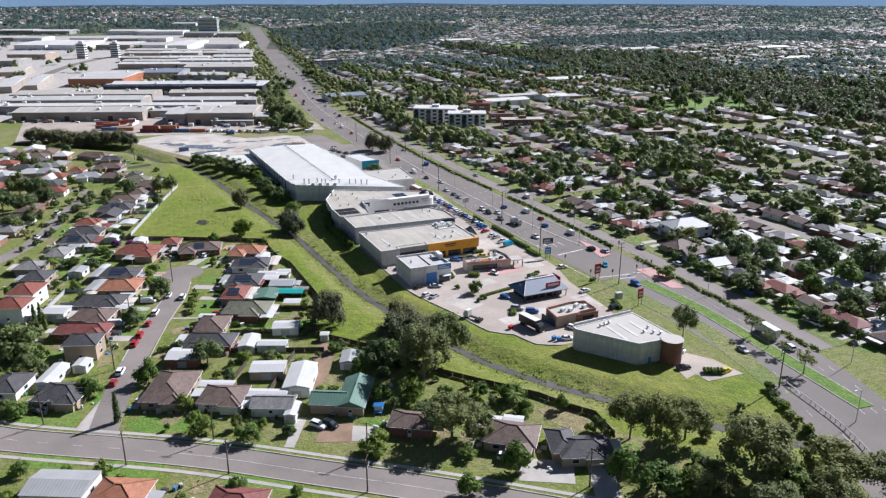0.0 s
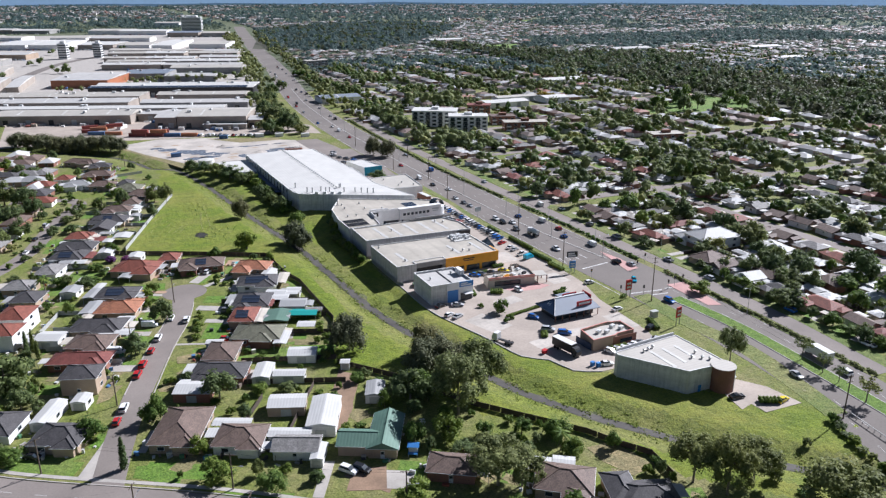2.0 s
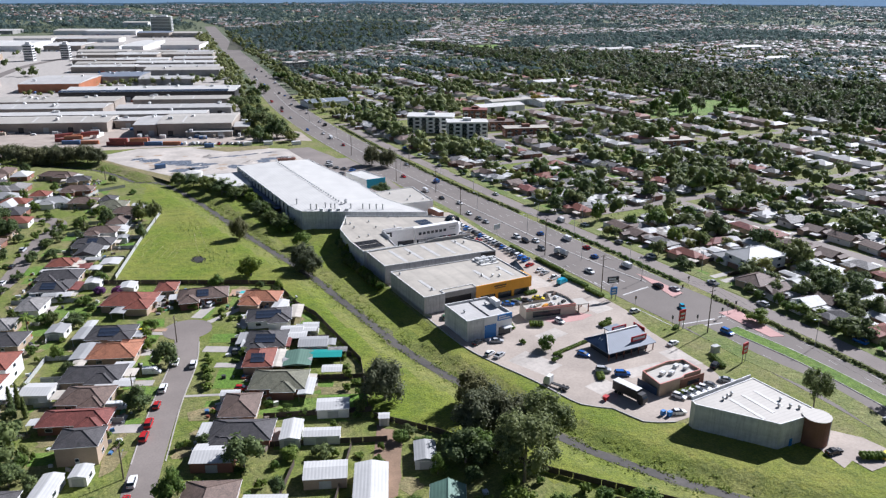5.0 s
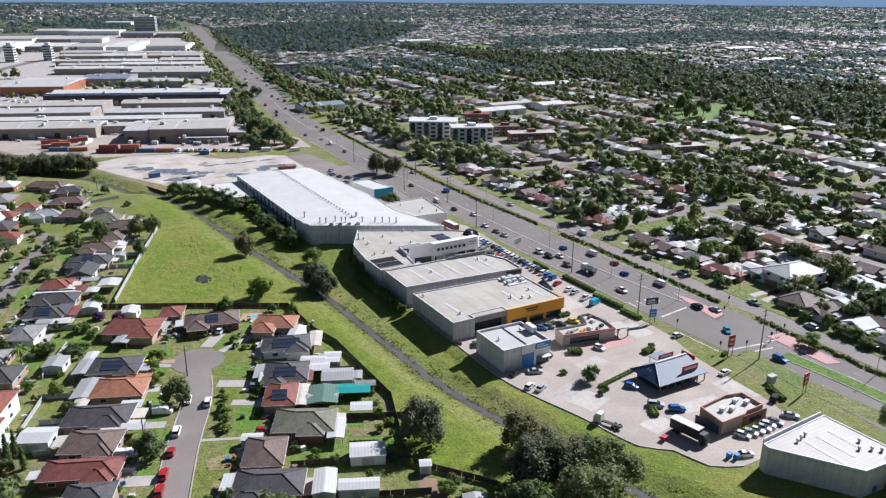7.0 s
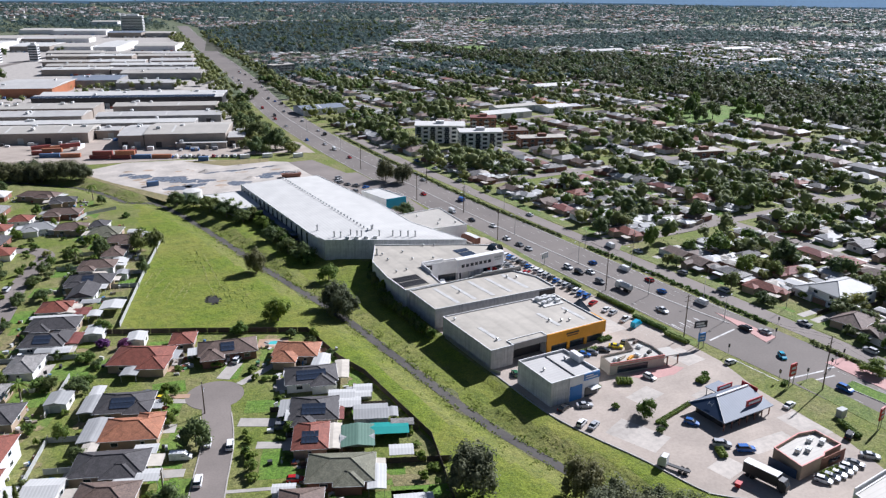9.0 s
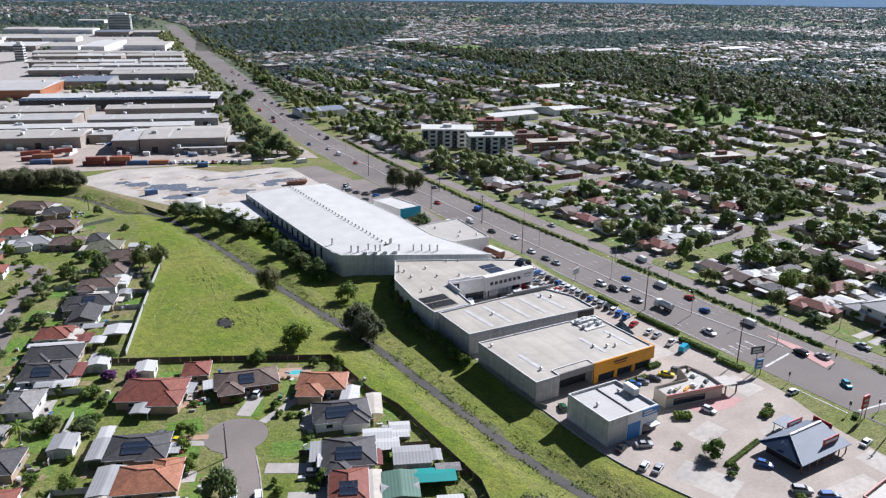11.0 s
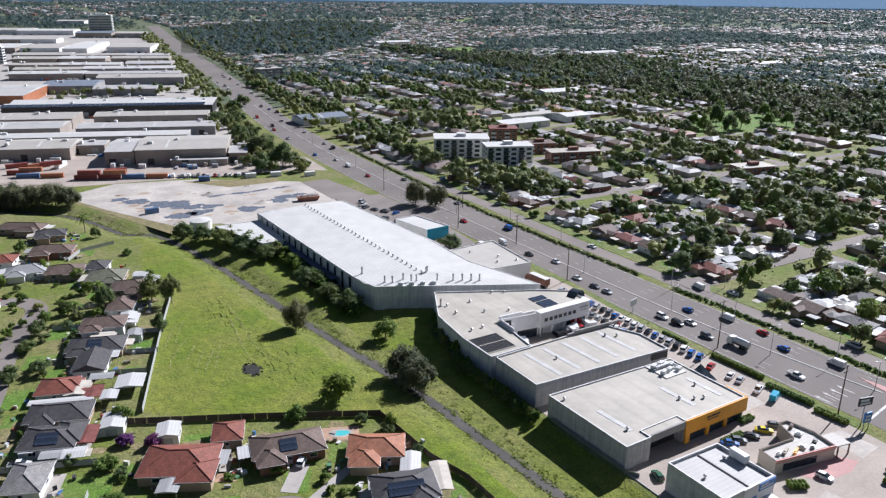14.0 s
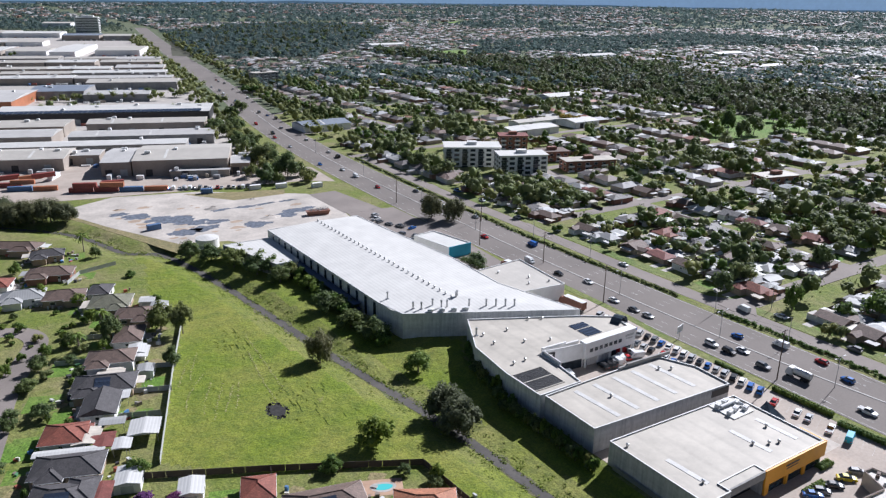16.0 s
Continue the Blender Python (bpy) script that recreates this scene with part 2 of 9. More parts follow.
M["tile_brown"] = tiled("brown_tiles", (0.185, 0.13, 0.105))
M["tile_dark"] = tiled("charcoal_tiles", (0.088, 0.083, 0.086))
M["tile_grey"] = tiled("grey_tiles", (0.29, 0.28, 0.27))
M["tile_olive"] = tiled("olive_tiles", (0.2, 0.2, 0.14))
M["tile_maroon"] = tiled("maroon_tiles", (0.24, 0.075, 0.06))
M["sheet_white"] = ribbed("white_house_sheet", (0.55, 0.545, 0.52), 0.8, amount=0.12)
M["sheet_grey"] = ribbed("grey_house_sheet", (0.36, 0.36, 0.35), 0.8, amount=0.15)
M["brick_red"] = worn("red_brick", (0.27, 0.13, 0.09), 0.9, small=6, amount=0.3)
M["brick_tan"] = worn("tan_brick", (0.42, 0.32, 0.23), 0.9, small=6, amount=0.25)
M["board_white"] = worn("white_boards", (0.7, 0.69, 0.66), 0.8, amount=0.15)
M["bark"] = worn("gum_bark", (0.3, 0.25, 0.2), 0.95, small=2, amount=0.4)
M["leaf"] = foliage("gum_leaves", (0.12, 0.15, 0.058), (0.29, 0.32, 0.13))
M["leaf_dark"] = foliage("dark_leaves", (0.08, 0.115, 0.046), (0.21, 0.262, 0.1))
M["leaf_green"] = foliage("bright_leaves", (0.075, 0.13, 0.028), (0.22, 0.3, 0.07))
M["leaf_grey"] = foliage("casuarina_needles", (0.1, 0.11, 0.06), (0.185, 0.195, 0.105), 0.3)
# haze painted into the far leaves: bluer, with little contrast
M["leaf_haze"] = foliage("hazy_far_leaves", (0.085, 0.128, 0.125), (0.138, 0.188, 0.175), 0.5)
M["leaf_yellow"] = foliage("yellow_leaves", (0.22, 0.17, 0.02), (0.42, 0.33, 0.06))
M["tuft"] = foliage("rank_grass", (0.16, 0.22, 0.03), (0.26, 0.31, 0.07), 0.5)
M["flower"] = foliage("purple_flowers", (0.1, 0.03, 0.12), (0.3, 0.12, 0.33))


# ---- builders ----
def mesh_of(name, verts, faces, mats, idx=None, smooth=False):
    me = bpy.data.meshes.new(name)
    me.from_pydata(verts, [], faces)
    for m in (mats if isinstance(mats, (list, tuple)) else [mats]):
        me.materials.append(m)
    if idx is not None:
        me.polygons.foreach_set("material_index", idx)
    if smooth:
        me.polygons.foreach_set("use_smooth", [True] * len(faces))
    me.update()
    return me


class Geo:
    """Collects verts and faces of one mesh."""

    def __init__(self):
        self.v, self.f, self.i = [], [], []

    def add(self, verts, faces, mat=0):
        o = len(self.v)
        self.v += [tuple(p) for p in verts]
        self.f += [tuple(o + k for k in f) for f in faces]
        self.i += [mat] * len(faces)
        return self

    def box(self, x0, y0, z0, x1, y1, z1, mat=0):
        v = [(x0, y0, z0), (x1, y0, z0), (x1, y1, z0), (x0, y1, z0), (x0, y0, z1), (x1, y0, z1), (x1, y1, z1), (x0, y1, z1)]
        return self.add(v, [(3, 2, 1, 0), (4, 5, 6, 7), (0, 1, 5, 4), (1, 2, 6, 5), (2, 3, 7, 6), (3, 0, 4, 7)], mat)

    def prism(self, poly, z0, z1, mat=0):
        n = len(poly)
        v = [(x, y, z0) for x, y in poly] + [(x, y, z1) for x, y in poly]
        f = [tuple(range(n, 2 * n)), tuple(range(n - 1, -1, -1))] + [(k, (k + 1) % n, n + (k + 1) % n, n + k) for k in range(n)]
        return self.add(v, f, mat)

    def tube(self, a, b, r0, r1, sides=8, mat=0):
        a, b = Vector(a), Vector(b)
        q = (b - a).to_track_quat("Z", "Y")
        v = []
        for p, r in ((a, r0), (b, r1)):
            v += [p + q @ Vector((r * math.cos(6.2832 * k / sides), r * math.sin(6.2832 * k / sides), 0)) for k in range(sides)]
        f = [(k, (k + 1) % sides, sides + (k + 1) % sides, sides + k) for k in range(sides)]
        return self.add(v, f + [tuple(range(sides - 1, -1, -1)), tuple(range(sides, 2 * sides))], mat)

    def mesh(self, name, mats, smooth=False):
        return mesh_of(name, self.v, self.f, mats, self.i, smooth)


def part(name, geo, mat, parent, label=""):
    ob = new(name, geo if isinstance(geo, bpy.types.Mesh) else geo.mesh(name, mat))
    ob.parent = parent
    return tagged(ob, label)


def thing(name, at, yaw=0, label="", category="", group="", kind=""):
    ob = new(name)
    ob.empty_display_size = 0.5
    ob.matrix_world = pose(at[0], at[1], at[2] if len(at) > 2 else 0, 0, 0, yaw)
    return tagged(ob, label, category, group, kind)


def structure(name, geo, mat, label="", category=""):
    return tagged(new(name, geo.mesh(name, mat)), label, category, "", "structure")


def dense(pts, step):
    """A smooth line through the points, at even steps."""
    pts = [Vector((p[0], p[1], 0)) for p in pts]
    ext = [2 * pts[0] - pts[1]] + pts + [2 * pts[-1] - pts[-2]]
    out = []
    for k in range(1, len(ext) - 2):
        p0, p1, p2, p3 = ext[k - 1:k + 3]
        n = max(1, int((p2 - p1).length / step))
        for j in range(n):
            t = j / n
            out.append(0.5 * (2 * p1 + (p2 - p0) * t + (2 * p0 - 5 * p1 + 4 * p2 - p3) * t * t + (3 * p1 - p0 - 3 * p2 + p3) * t ** 3))
    return out + [pts[-1]]


def ribbon(geo, pts, left, right, z, thick=0.0, step=8, mat=0):
    """A strip along a line, from left to right of it (metres to the right of the way it runs)."""
    d = dense(pts, step)
    v = []
    for k, p in enumerate(d):
        t = (d[min(k + 1, len(d) - 1)] - d[max(k - 1, 0)]).normalized()
        s = Vector((t.y, -t.x, 0))
        for o in (left, right):
            q = p + s * o
            v.append((q.x, q.y, z))
    n = len(d)
    f = [(2 * k, 2 * k + 1, 2 * k + 3, 2 * k + 2) for k in range(n - 1)]
    if thick:
        v += [(x, y, z - thick) for x, y, _ in v]
        o = 2 * n
        f += [(2 * k, 2 * k + 2, o + 2 * k + 2, o + 2 * k) for k in range(n - 1)]
        f += [(2 * k + 3, 2 * k + 1, o + 2 * k + 1, o + 2 * k + 3) for k in range(n - 1)]
        f += [(1, 0, o, o + 1), (2 * n - 2, 2 * n - 1, o + 2 * n - 1, o + 2 * n - 2)]
    return geo.add(v, f, mat)


def inside(x, y, poly):
    r = False
    for k in range(len(poly)):
        (x0, y0), (x1, y1) = poly[k - 1], poly[k]
        if (y0 > y) != (y1 > y) and x < (x1 - x0) * (y - y0) / (y1 - y0) + x0:
            r = not r
    return r


# ---- ground ----
CREEK = [(-60, 640), (-20, 612), (0, 594), (15, 578), (25, 558), (33, 535), (47, 522), (57, 476), (63, 431), (66, 406), (72, 367), (76, 340), (79, 297), (82, 260), (87, 235), (97, 196), (108, 173), (121, 154), (139, 131), (160, 108), (185, 88)]
FIELD = [(6, 366), (20.5, 410), (36, 454), (30, 480), (36, 510), (30, 540), (90, 480), (90, 400), (106, 385), (98, 366), (96, 335), (96, 278), (98, 249), (105, 223), (110, 206), (116, 200), (119, 191), (126, 188), (150, 160), (172, 140), (155, 95), (112, 138), (110, 147), (106, 153), (102, 162), (82, 182), (68, 211), (56, 226), (65, 256), (63, 296), (60, 332), (27, 349)]
creek_line = np.array([(p.x, p.y) for p in dense(CREEK, 2.0)])


def creek_distance(x, y):
    return float(np.sqrt(((creek_line - (x, y)) ** 2).sum(1)).min())


def hills(x, y):
    r = math.hypot(x, y)
    if r < 3000:
        return 0.0
    s = min(1, (r - 3000) / 1600)
    return s * s * (3 + 4 * noise.noise(Vector((x / 900, y / 900, 3))) + 2 * noise.noise(Vector((x / 260, y / 260, 7))))


def ground_z(x, y):
    if not (-70 < x < 200 and 80 < y < 660):
        return hills(x, y)
    d = creek_distance(x, y)
    east = 95 > x > 74 and 262 < y < 402
    k = min(1, max(0, (d - 1.6) / (34.0 if east else 9.0)))
    return -1.7 * (1 - k * k * (3 - 2 * k)) + 0.12 * noise.noise(Vector((x / 6, y / 6, 1))) * (k if d < 25 and inside(x, y, FIELD) else 0)


xs = [-5200, -4200, -3200, -2400, -1600, -1000, -600, -350, -200, -130] + list(np.arange(-80, 204, 2.0)) + [230, 280, 350, 450, 600, 800, 1050, 1350, 1700, 2100, 2500, 2900, 3300, 3700, 4100, 4500, 4900, 5300]
ys = [-1200, -600, -250, -50, 40] + list(np.arange(84, 662, 2.0)) + [700, 760, 850, 1000, 1200, 1500, 1900, 2300, 2700, 3100, 3500, 3900, 4300, 4700, 5100, 5600]
gv = [(x, y, ground_z(x, y)) for y in ys for x in xs]
nx = len(xs)
gf, gi = [], []
for j in range(len(ys) - 1):
    for i in range(nx - 1):
        cx, cy = (xs[i] + xs[i + 1]) / 2, (ys[j] + ys[j + 1]) / 2
        gf.append((j * nx + i, j * nx + i + 1, (j + 1) * nx + i + 1, (j + 1) * nx + i))
        k = 0
        if -70 < cx < 200 and 84 < cy < 660:
            if inside(cx, cy, FIELD):
                d = creek_distance(cx, cy)
                k = 2 if d < 9 else 1
        if math.hypot(cx, cy) > 900:
            k = 3
        gi.append(k)
ground = new("ground", mesh_of("ground", gv, gf, [M["lawn"], M["field"], M["bank"], M["suburb"]], gi, True))
tagged(ground, "green mown grass and suburban lawns reaching the horizon", "ground", "", "structure")

g = Geo()
ribbon(g, CREEK, -1.5, 1.5, -1.62, 0, 4)
structure("water", g, M["drain"], "narrow dark lined drainage channel between grass banks", "drain")

# ---- roads ----
HWY = [(140, 40), (165, 95), (181, 140), (186, 180), (186, 225), (184, 270), (183, 330), (182, 400), (182, 470), (183, 560), (187, 650), (197, 760), (215, 880), (242, 1034), (272, 1230), (300, 1430), (345, 1720), (390, 2000), (440, 2300)]
g = Geo()
ribbon(g, HWY, -15, 13.5, 0.05, 0.3)
structure("road", g, M["highway"], "six lane grey asphalt highway with worn wheel tracks", "road")
SERVICE = [(203, 150), (207, 200), (207, 260), (206, 330), (205, 400), (206, 480), (207, 560), (212, 650)]
g = Geo()
ribbon(g, SERVICE, -5, 2.6, 0.05, 0.3)
ribbon(g, [(204, 355), (214, 354), (240, 353.4), (283, 353)], -4.2, 4.2, 0.16, 0.3)
g.prism([(207, 344), (214, 349.6), (214, 358.4), (207, 367)], 0, 0.155)
structure("road_service", g, M["asphalt"], "quiet asphalt service road beside the highway", "road")
g = Geo()
ribbon(g, [(-120, 262), (-60, 222), (-34, 200), (9, 173), (37, 152), (64, 131), (110, 92), (160, 50)], -4.6, 4.6, 0.05, 0.3)
structure("road_main_street", g, M["asphalt"], "two lane suburban street in worn grey asphalt", "road")
g = Geo()
ribbon(g, [(-11, 188), (-5.5, 214), (1.5, 238), (8.5, 259), (16.5, 280), (21.5, 301)], -3.8, 3.8, 0.065, 0.3)
g.prism([(22.3 + 8 * math.cos(a * 0.2618), 305.5 + 8 * math.sin(a * 0.2618)) for a in range(24)], -0.2, 0.07)
structure("road_cul_de_sac", g, M["asphalt"], "short asphalt street ending in a round turning head", "road")
g = Geo()
ribbon(g, [(-75, 330), (-48, 352), (-34, 376), (-28, 396), (-24, 416), (-20, 430), (-14.5, 444), (-10.5, 456), (-14, 465.5), (-24, 470), (-44, 474)], -3.6, 3.6, 0.06, 0.3, 3)
structure("road_west", g, M["asphalt"], "narrow suburban asphalt street", "road")
g = Geo()
g.prism([(98, 340), (98, 278), (98.5, 249), (105.5, 223), (109.5, 206), (116, 200), (119, 191), (126, 187), (152, 187), (157, 204), (159, 233), (163.5, 250), (164, 266), (166, 310), (166, 388), (148, 402), (142, 368)], -2.4, 0.08)
g.prism([(152, 170), (148.6, 159.2), (147.3, 152.9), (151.8, 154.1), (152.1, 149.1), (164.8, 148.5), (163.3, 159.3), (158, 167)], -0.3, 0.08)
structure("pavement_lot", g, M["concrete"], "pale concrete car park and forecourt with oil stains", "car park")
g = Geo()
g.prism([(17, 613), (33, 574), (55, 531), (75, 524), (87, 507), (135, 507), (141, 540), (139, 582), (88, 617), (46, 628)], -0.3, 0.07)
structure("pavement_yard", g, M["slab"], "bare pale concrete slab yard with dark puddles", "yard")


# ---- houses ----
def hip_roof(w, d, z, pitch=0.42, over=0.5, gable=False, thick=0.18):
    """Roof over a w x d plan, eaves at z; the ridge runs along the longer side."""
    g = Geo()
    turn = d > w
    a, b = (d, w) if turn else (w, d)
    a, b = a / 2 + over, b / 2 + over
    h = b * pitch
    r = a if gable else max(a - b, 0.05)
    top = [(-a, -b, z), (a, -b, z), (a, b, z), (-a, b, z), (-r, 0, z + h), (r, 0, z + h)]
    low = [(-a, -b, z - thick), (a, -b, z - thick), (a, b, z - thick), (-a, b, z - thick)]
    v = top + low
    if turn:
        v = [(-y, x, q) for x, y, q in v]
    f = [(0, 1, 5, 4), (1, 2, 5), (2, 3, 4, 5), (3, 0, 4), (0, 6, 7, 1), (1, 7, 8, 2), (2, 8, 9, 3), (3, 9, 6, 0), (9, 8, 7, 6)]
    return g.add(v, f)


def window_geo(w, h, t=0.08, f=0.08):
    """A glazed window in its frame, facing -y, one connected shell."""
    g = Geo()
    ring = lambda x, z0, z1, y: [(-x, y, z0), (x, y, z0), (x, y, z1), (-x, y, z1)]
    v = ring(w / 2, 0, h, 0.0) + ring(w / 2, 0, h, -t) + ring(w / 2 - f, f, h - f, -t) + ring(w / 2 - f, f, h - f, -t * 0.45)
    q = lambda a, b: [(a + k, a + (k + 1) % 4, b + (k + 1) % 4, b + k) for k in range(4)]
    g.add(v, q(0, 4) + q(4, 8) + q(8, 12))
    g.f.append((12, 13, 14, 15))
    g.i.append(1)
    return g


window_mesh = window_geo(1.8, 1.2).mesh("window", [M["frame"], M["glass"]])
door_mesh = Geo().box(-0.5, -0.07, 0, 0.5, 0, 2.1, 0).box(-0.42, -0.09, 1.2, 0.42, -0.07, 1.95, 1).mesh("door", [M["frame"], M["glass"]])


def house(name, x, y, w, d, yaw, roof="tile_dark", wall="brick_tan", h=2.7, gable=False, wings=(), solar=0, label="", group="", pitch=0.42, flat=False, openings=True, sparse=False):
    """A house: walls, roof, windows, door, and wings given as (x, y, w, d, h) in its own axes."""
    base = thing(name, (x, y, 0), yaw, label, name, group)
    for k, (px, py, pw, pd, ph) in enumerate([(0, 0, w, d, h)] + list(wings)):
        part("wall", Geo().box(px - pw / 2, py - pd / 2, -0.3, px + pw / 2, py + pd / 2, ph - 0.1), M[wall], base)
        rg = Geo().box(-pw / 2 - 0.3, -pd / 2 - 0.3, ph - 0.1, pw / 2 + 0.3, pd / 2 + 0.3, ph + 0.12) if flat else hip_roof(pw, pd, ph + 0.1, pitch, 0.55, gable)
        r = part("roof", rg, M[roof], base)
        r.location = (px, py, 0.003 * k)
        if not (sparse or flat):
            turn = pd > pw
            a, b = (max(pw, pd) / 2 + 0.55, min(pw, pd) / 2 + 0.55)
            e = a if gable else max(a - b, 0.05)
            z0, z1 = ph + 0.12, ph + 0.14 + b * pitch
            lines = [((-e, 0, z1), (e, 0, z1))] + ([] if gable else [((sx * a, sy * b, z0), (sx * e, 0, z1)) for sx in (-1, 1) for sy in (-1, 1)])
            rc, gt = Geo(), Geo()
            sw = (lambda p: (-p[1], p[0], p[2])) if turn else (lambda p: p)
            for p, q in lines:
                rc.tube(sw(p), sw(q), 0.11, 0.11, 6)
            for p, q in (((-a, -b), (a, -b)), ((a, -b), (a, b)), ((a, b), (-a, b)), ((-a, b), (-a, -b))):
                gt.tube(sw((*p, z0 - 0.1)), sw((*q, z0 - 0.1)), 0.075, 0.075, 5)
            part("ridge_cap", rc, M[roof], base).location = r.location
            part("gutter", gt, M["frame"], base, "pale painted gutter").location = r.location
    if openings:
        for side in ((0, 1, 3) if sparse else range(4)):
            ln, off = (w, d / 2) if side % 2 == 0 else (d, w / 2)
            n = max(1, int(ln / (9 if sparse else 5.6)))
            for k in range(n):
                u = (k + 0.5) / n * ln - ln / 2
                is_door = side == 0 and k == n // 2
                o = part("door" if is_door else "window", door_mesh if is_door else window_mesh, None, base)
                a = side * 90
                c, s = math.cos(radians(a)), math.sin(radians(a))
                o.matrix_basis = pose(u * c + off * s, u * s - off * c, 0.02 if is_door else 0.9, 0, 0, a)
                if h > 4 and not is_door:
                    o2 = part("window", window_mesh, None, base)
                    o2.matrix_basis = pose(u * c + off * s, u * s - off * c, 3.6, 0, 0, a)
    if solar:
        sl = math.atan(pitch)
        for k in range(solar * 2):
            p = part("solar_panel", Geo().box(-0.5, -0.85, 0, 0.5, 0.85, 0.05), M["solar"], base)
            u, v = (k % solar - solar / 2 + 0.5) * 1.04, -d / 4 - 1.0 + 1.66 * (k // solar)
            p.matrix_basis = pose(u, v, h + 0.28 + (d / 2 + 0.4 + v) * pitch, math.degrees(sl), 0, 0)
    return base


# ---- trees ----
def quads_mesh(name, q, mats, idx=None):
    """A mesh of loose quads from an array (n, 4, 3)."""
    q = np.asarray(q, dtype=np.float32)
    n = len(q)
    me = bpy.data.meshes.new(name)
    me.vertices.add(4 * n)
    me.vertices.foreach_set("co", q.reshape(-1))
    me.loops.add(4 * n)
    me.loops.foreach_set("vertex_index", np.arange(4 * n, dtype=np.int32))
    me.polygons.add(n)
    me.polygons.foreach_set("loop_start", np.arange(0, 4 * n, 4, dtype=np.int32))
    for m in (mats if isinstance(mats, (list, tuple)) else [mats]):
        me.materials.append(m)
    if idx is not None:
        me.polygons.foreach_set("material_index", np.asarray(idx, dtype=np.int32))
    me.update(calc_edges=True)
    return me


def leaves(rng, centres, radii, per, size, jitter=0.75, lift=0.2):
    """Leaf clumps over ellipsoids: centres (n, 3), radii (n, 3), per leaves on each, half size in metres (n or one)."""
    n = len(centres)
    d = rng.normal(size=(n, per, 3))
    d[..., 2] += lift
    d /= np.linalg.norm(d, axis=2, keepdims=True)
    p = centres[:, None, :] + d * radii[:, None, :] * rng.uniform(0.68, 1.1, (n, per, 1))
    nor = d + rng.normal(size=d.shape) * jitter
    nor[..., 2] += 0.55
    nor /= np.linalg.norm(nor, axis=2, keepdims=True)
    a = np.cross(nor, rng.normal(size=d.shape))
    a /= np.linalg.norm(a, axis=2, keepdims=True)
    b = np.cross(nor, a)
    s = np.broadcast_to(np.asarray(size, dtype=float).reshape(-1, 1, 1), (n, 1, 1)) * rng.uniform(0.6, 1.35, (n, per, 1))
    a, b = a * s, b * s * rng.uniform(0.5, 1.0, (n, per, 1))
    q = np.stack([p - a - b * 0.7, p + a * 0.8 - b, p + a + b * 0.8, p - a * 0.7 + b], axis=2)
    return q.reshape(-1, 4, 3)


def ico(sub):
    bm = bmesh.new()
    bmesh.ops.create_icosphere(bm, subdivisions=sub, radius=1)
    v = np.array([p.co[:] for p in bm.verts])
    f = np.array([[q.index for q in p.verts] for p in bm.faces])
    bm.free()
    return v, f


ICO1, ICO2 = ico(1), ico(2)


def crown_mesh(name, q, mat, centres, radii, unit=ICO2, seed=0, rough=0.22, smooth=True):
    """Leaf quads (n, 4, 3) over lumpy masses of foliage (centres, radii), in one mesh."""
    rng = np.random.default_rng(seed)
    uv, uf = unit
    n, m = len(centres), len(uv)
    lv = centres[:, None, :] + uv[None] * radii[:, None, :] * rng.uniform(1 - rough, 1 + rough, (n, m, 1))
    lf = (uf[None] + (np.arange(n) * m)[:, None, None]).reshape(-1, 3)
    q = np.asarray(q, dtype=np.float32)
    nq, nt = len(q), len(lf)
    me = bpy.data.meshes.new(name)
    me.vertices.add(4 * nq + n * m)
    me.vertices.foreach_set("co", np.concatenate([q.reshape(-1), lv.astype(np.float32).reshape(-1)]))
    me.loops.add(4 * nq + 3 * nt)
    me.loops.foreach_set("vertex_index", np.concatenate([np.arange(4 * nq), (lf + 4 * nq).reshape(-1)]).astype(np.int32))
    me.polygons.add(nq + nt)
    me.polygons.foreach_set("loop_start", np.concatenate([np.arange(0, 4 * nq, 4), 4 * nq + np.arange(0, 3 * nt, 3)]).astype(np.int32))
    me.polygons.foreach_set("use_smooth", np.concatenate([np.zeros(nq, bool), np.full(nt, smooth)]))
    me.materials.append(mat)
    me.update(calc_edges=True)
    return me


def trunk_geo(rng, h, r, tops, lean=0.3):
    g = Geo()
    p = Vector((0, 0, -0.3))
    q = Vector((rng.uniform(-lean, lean), rng.uniform(-lean, lean), h * 0.55))
    g.tube(p, q, r, r * 0.65, 7)
    for t in tops:
        mid = q.lerp(Vector(t), 0.55) + Vector((0, 0, -0.06 * h))
        g.tube(q - Vector((0, 0, 0.15)), mid, r * 0.5, r * 0.3, 5)
        g.tube(mid, Vector(t), r * 0.3, r * 0.1, 3)
    return g


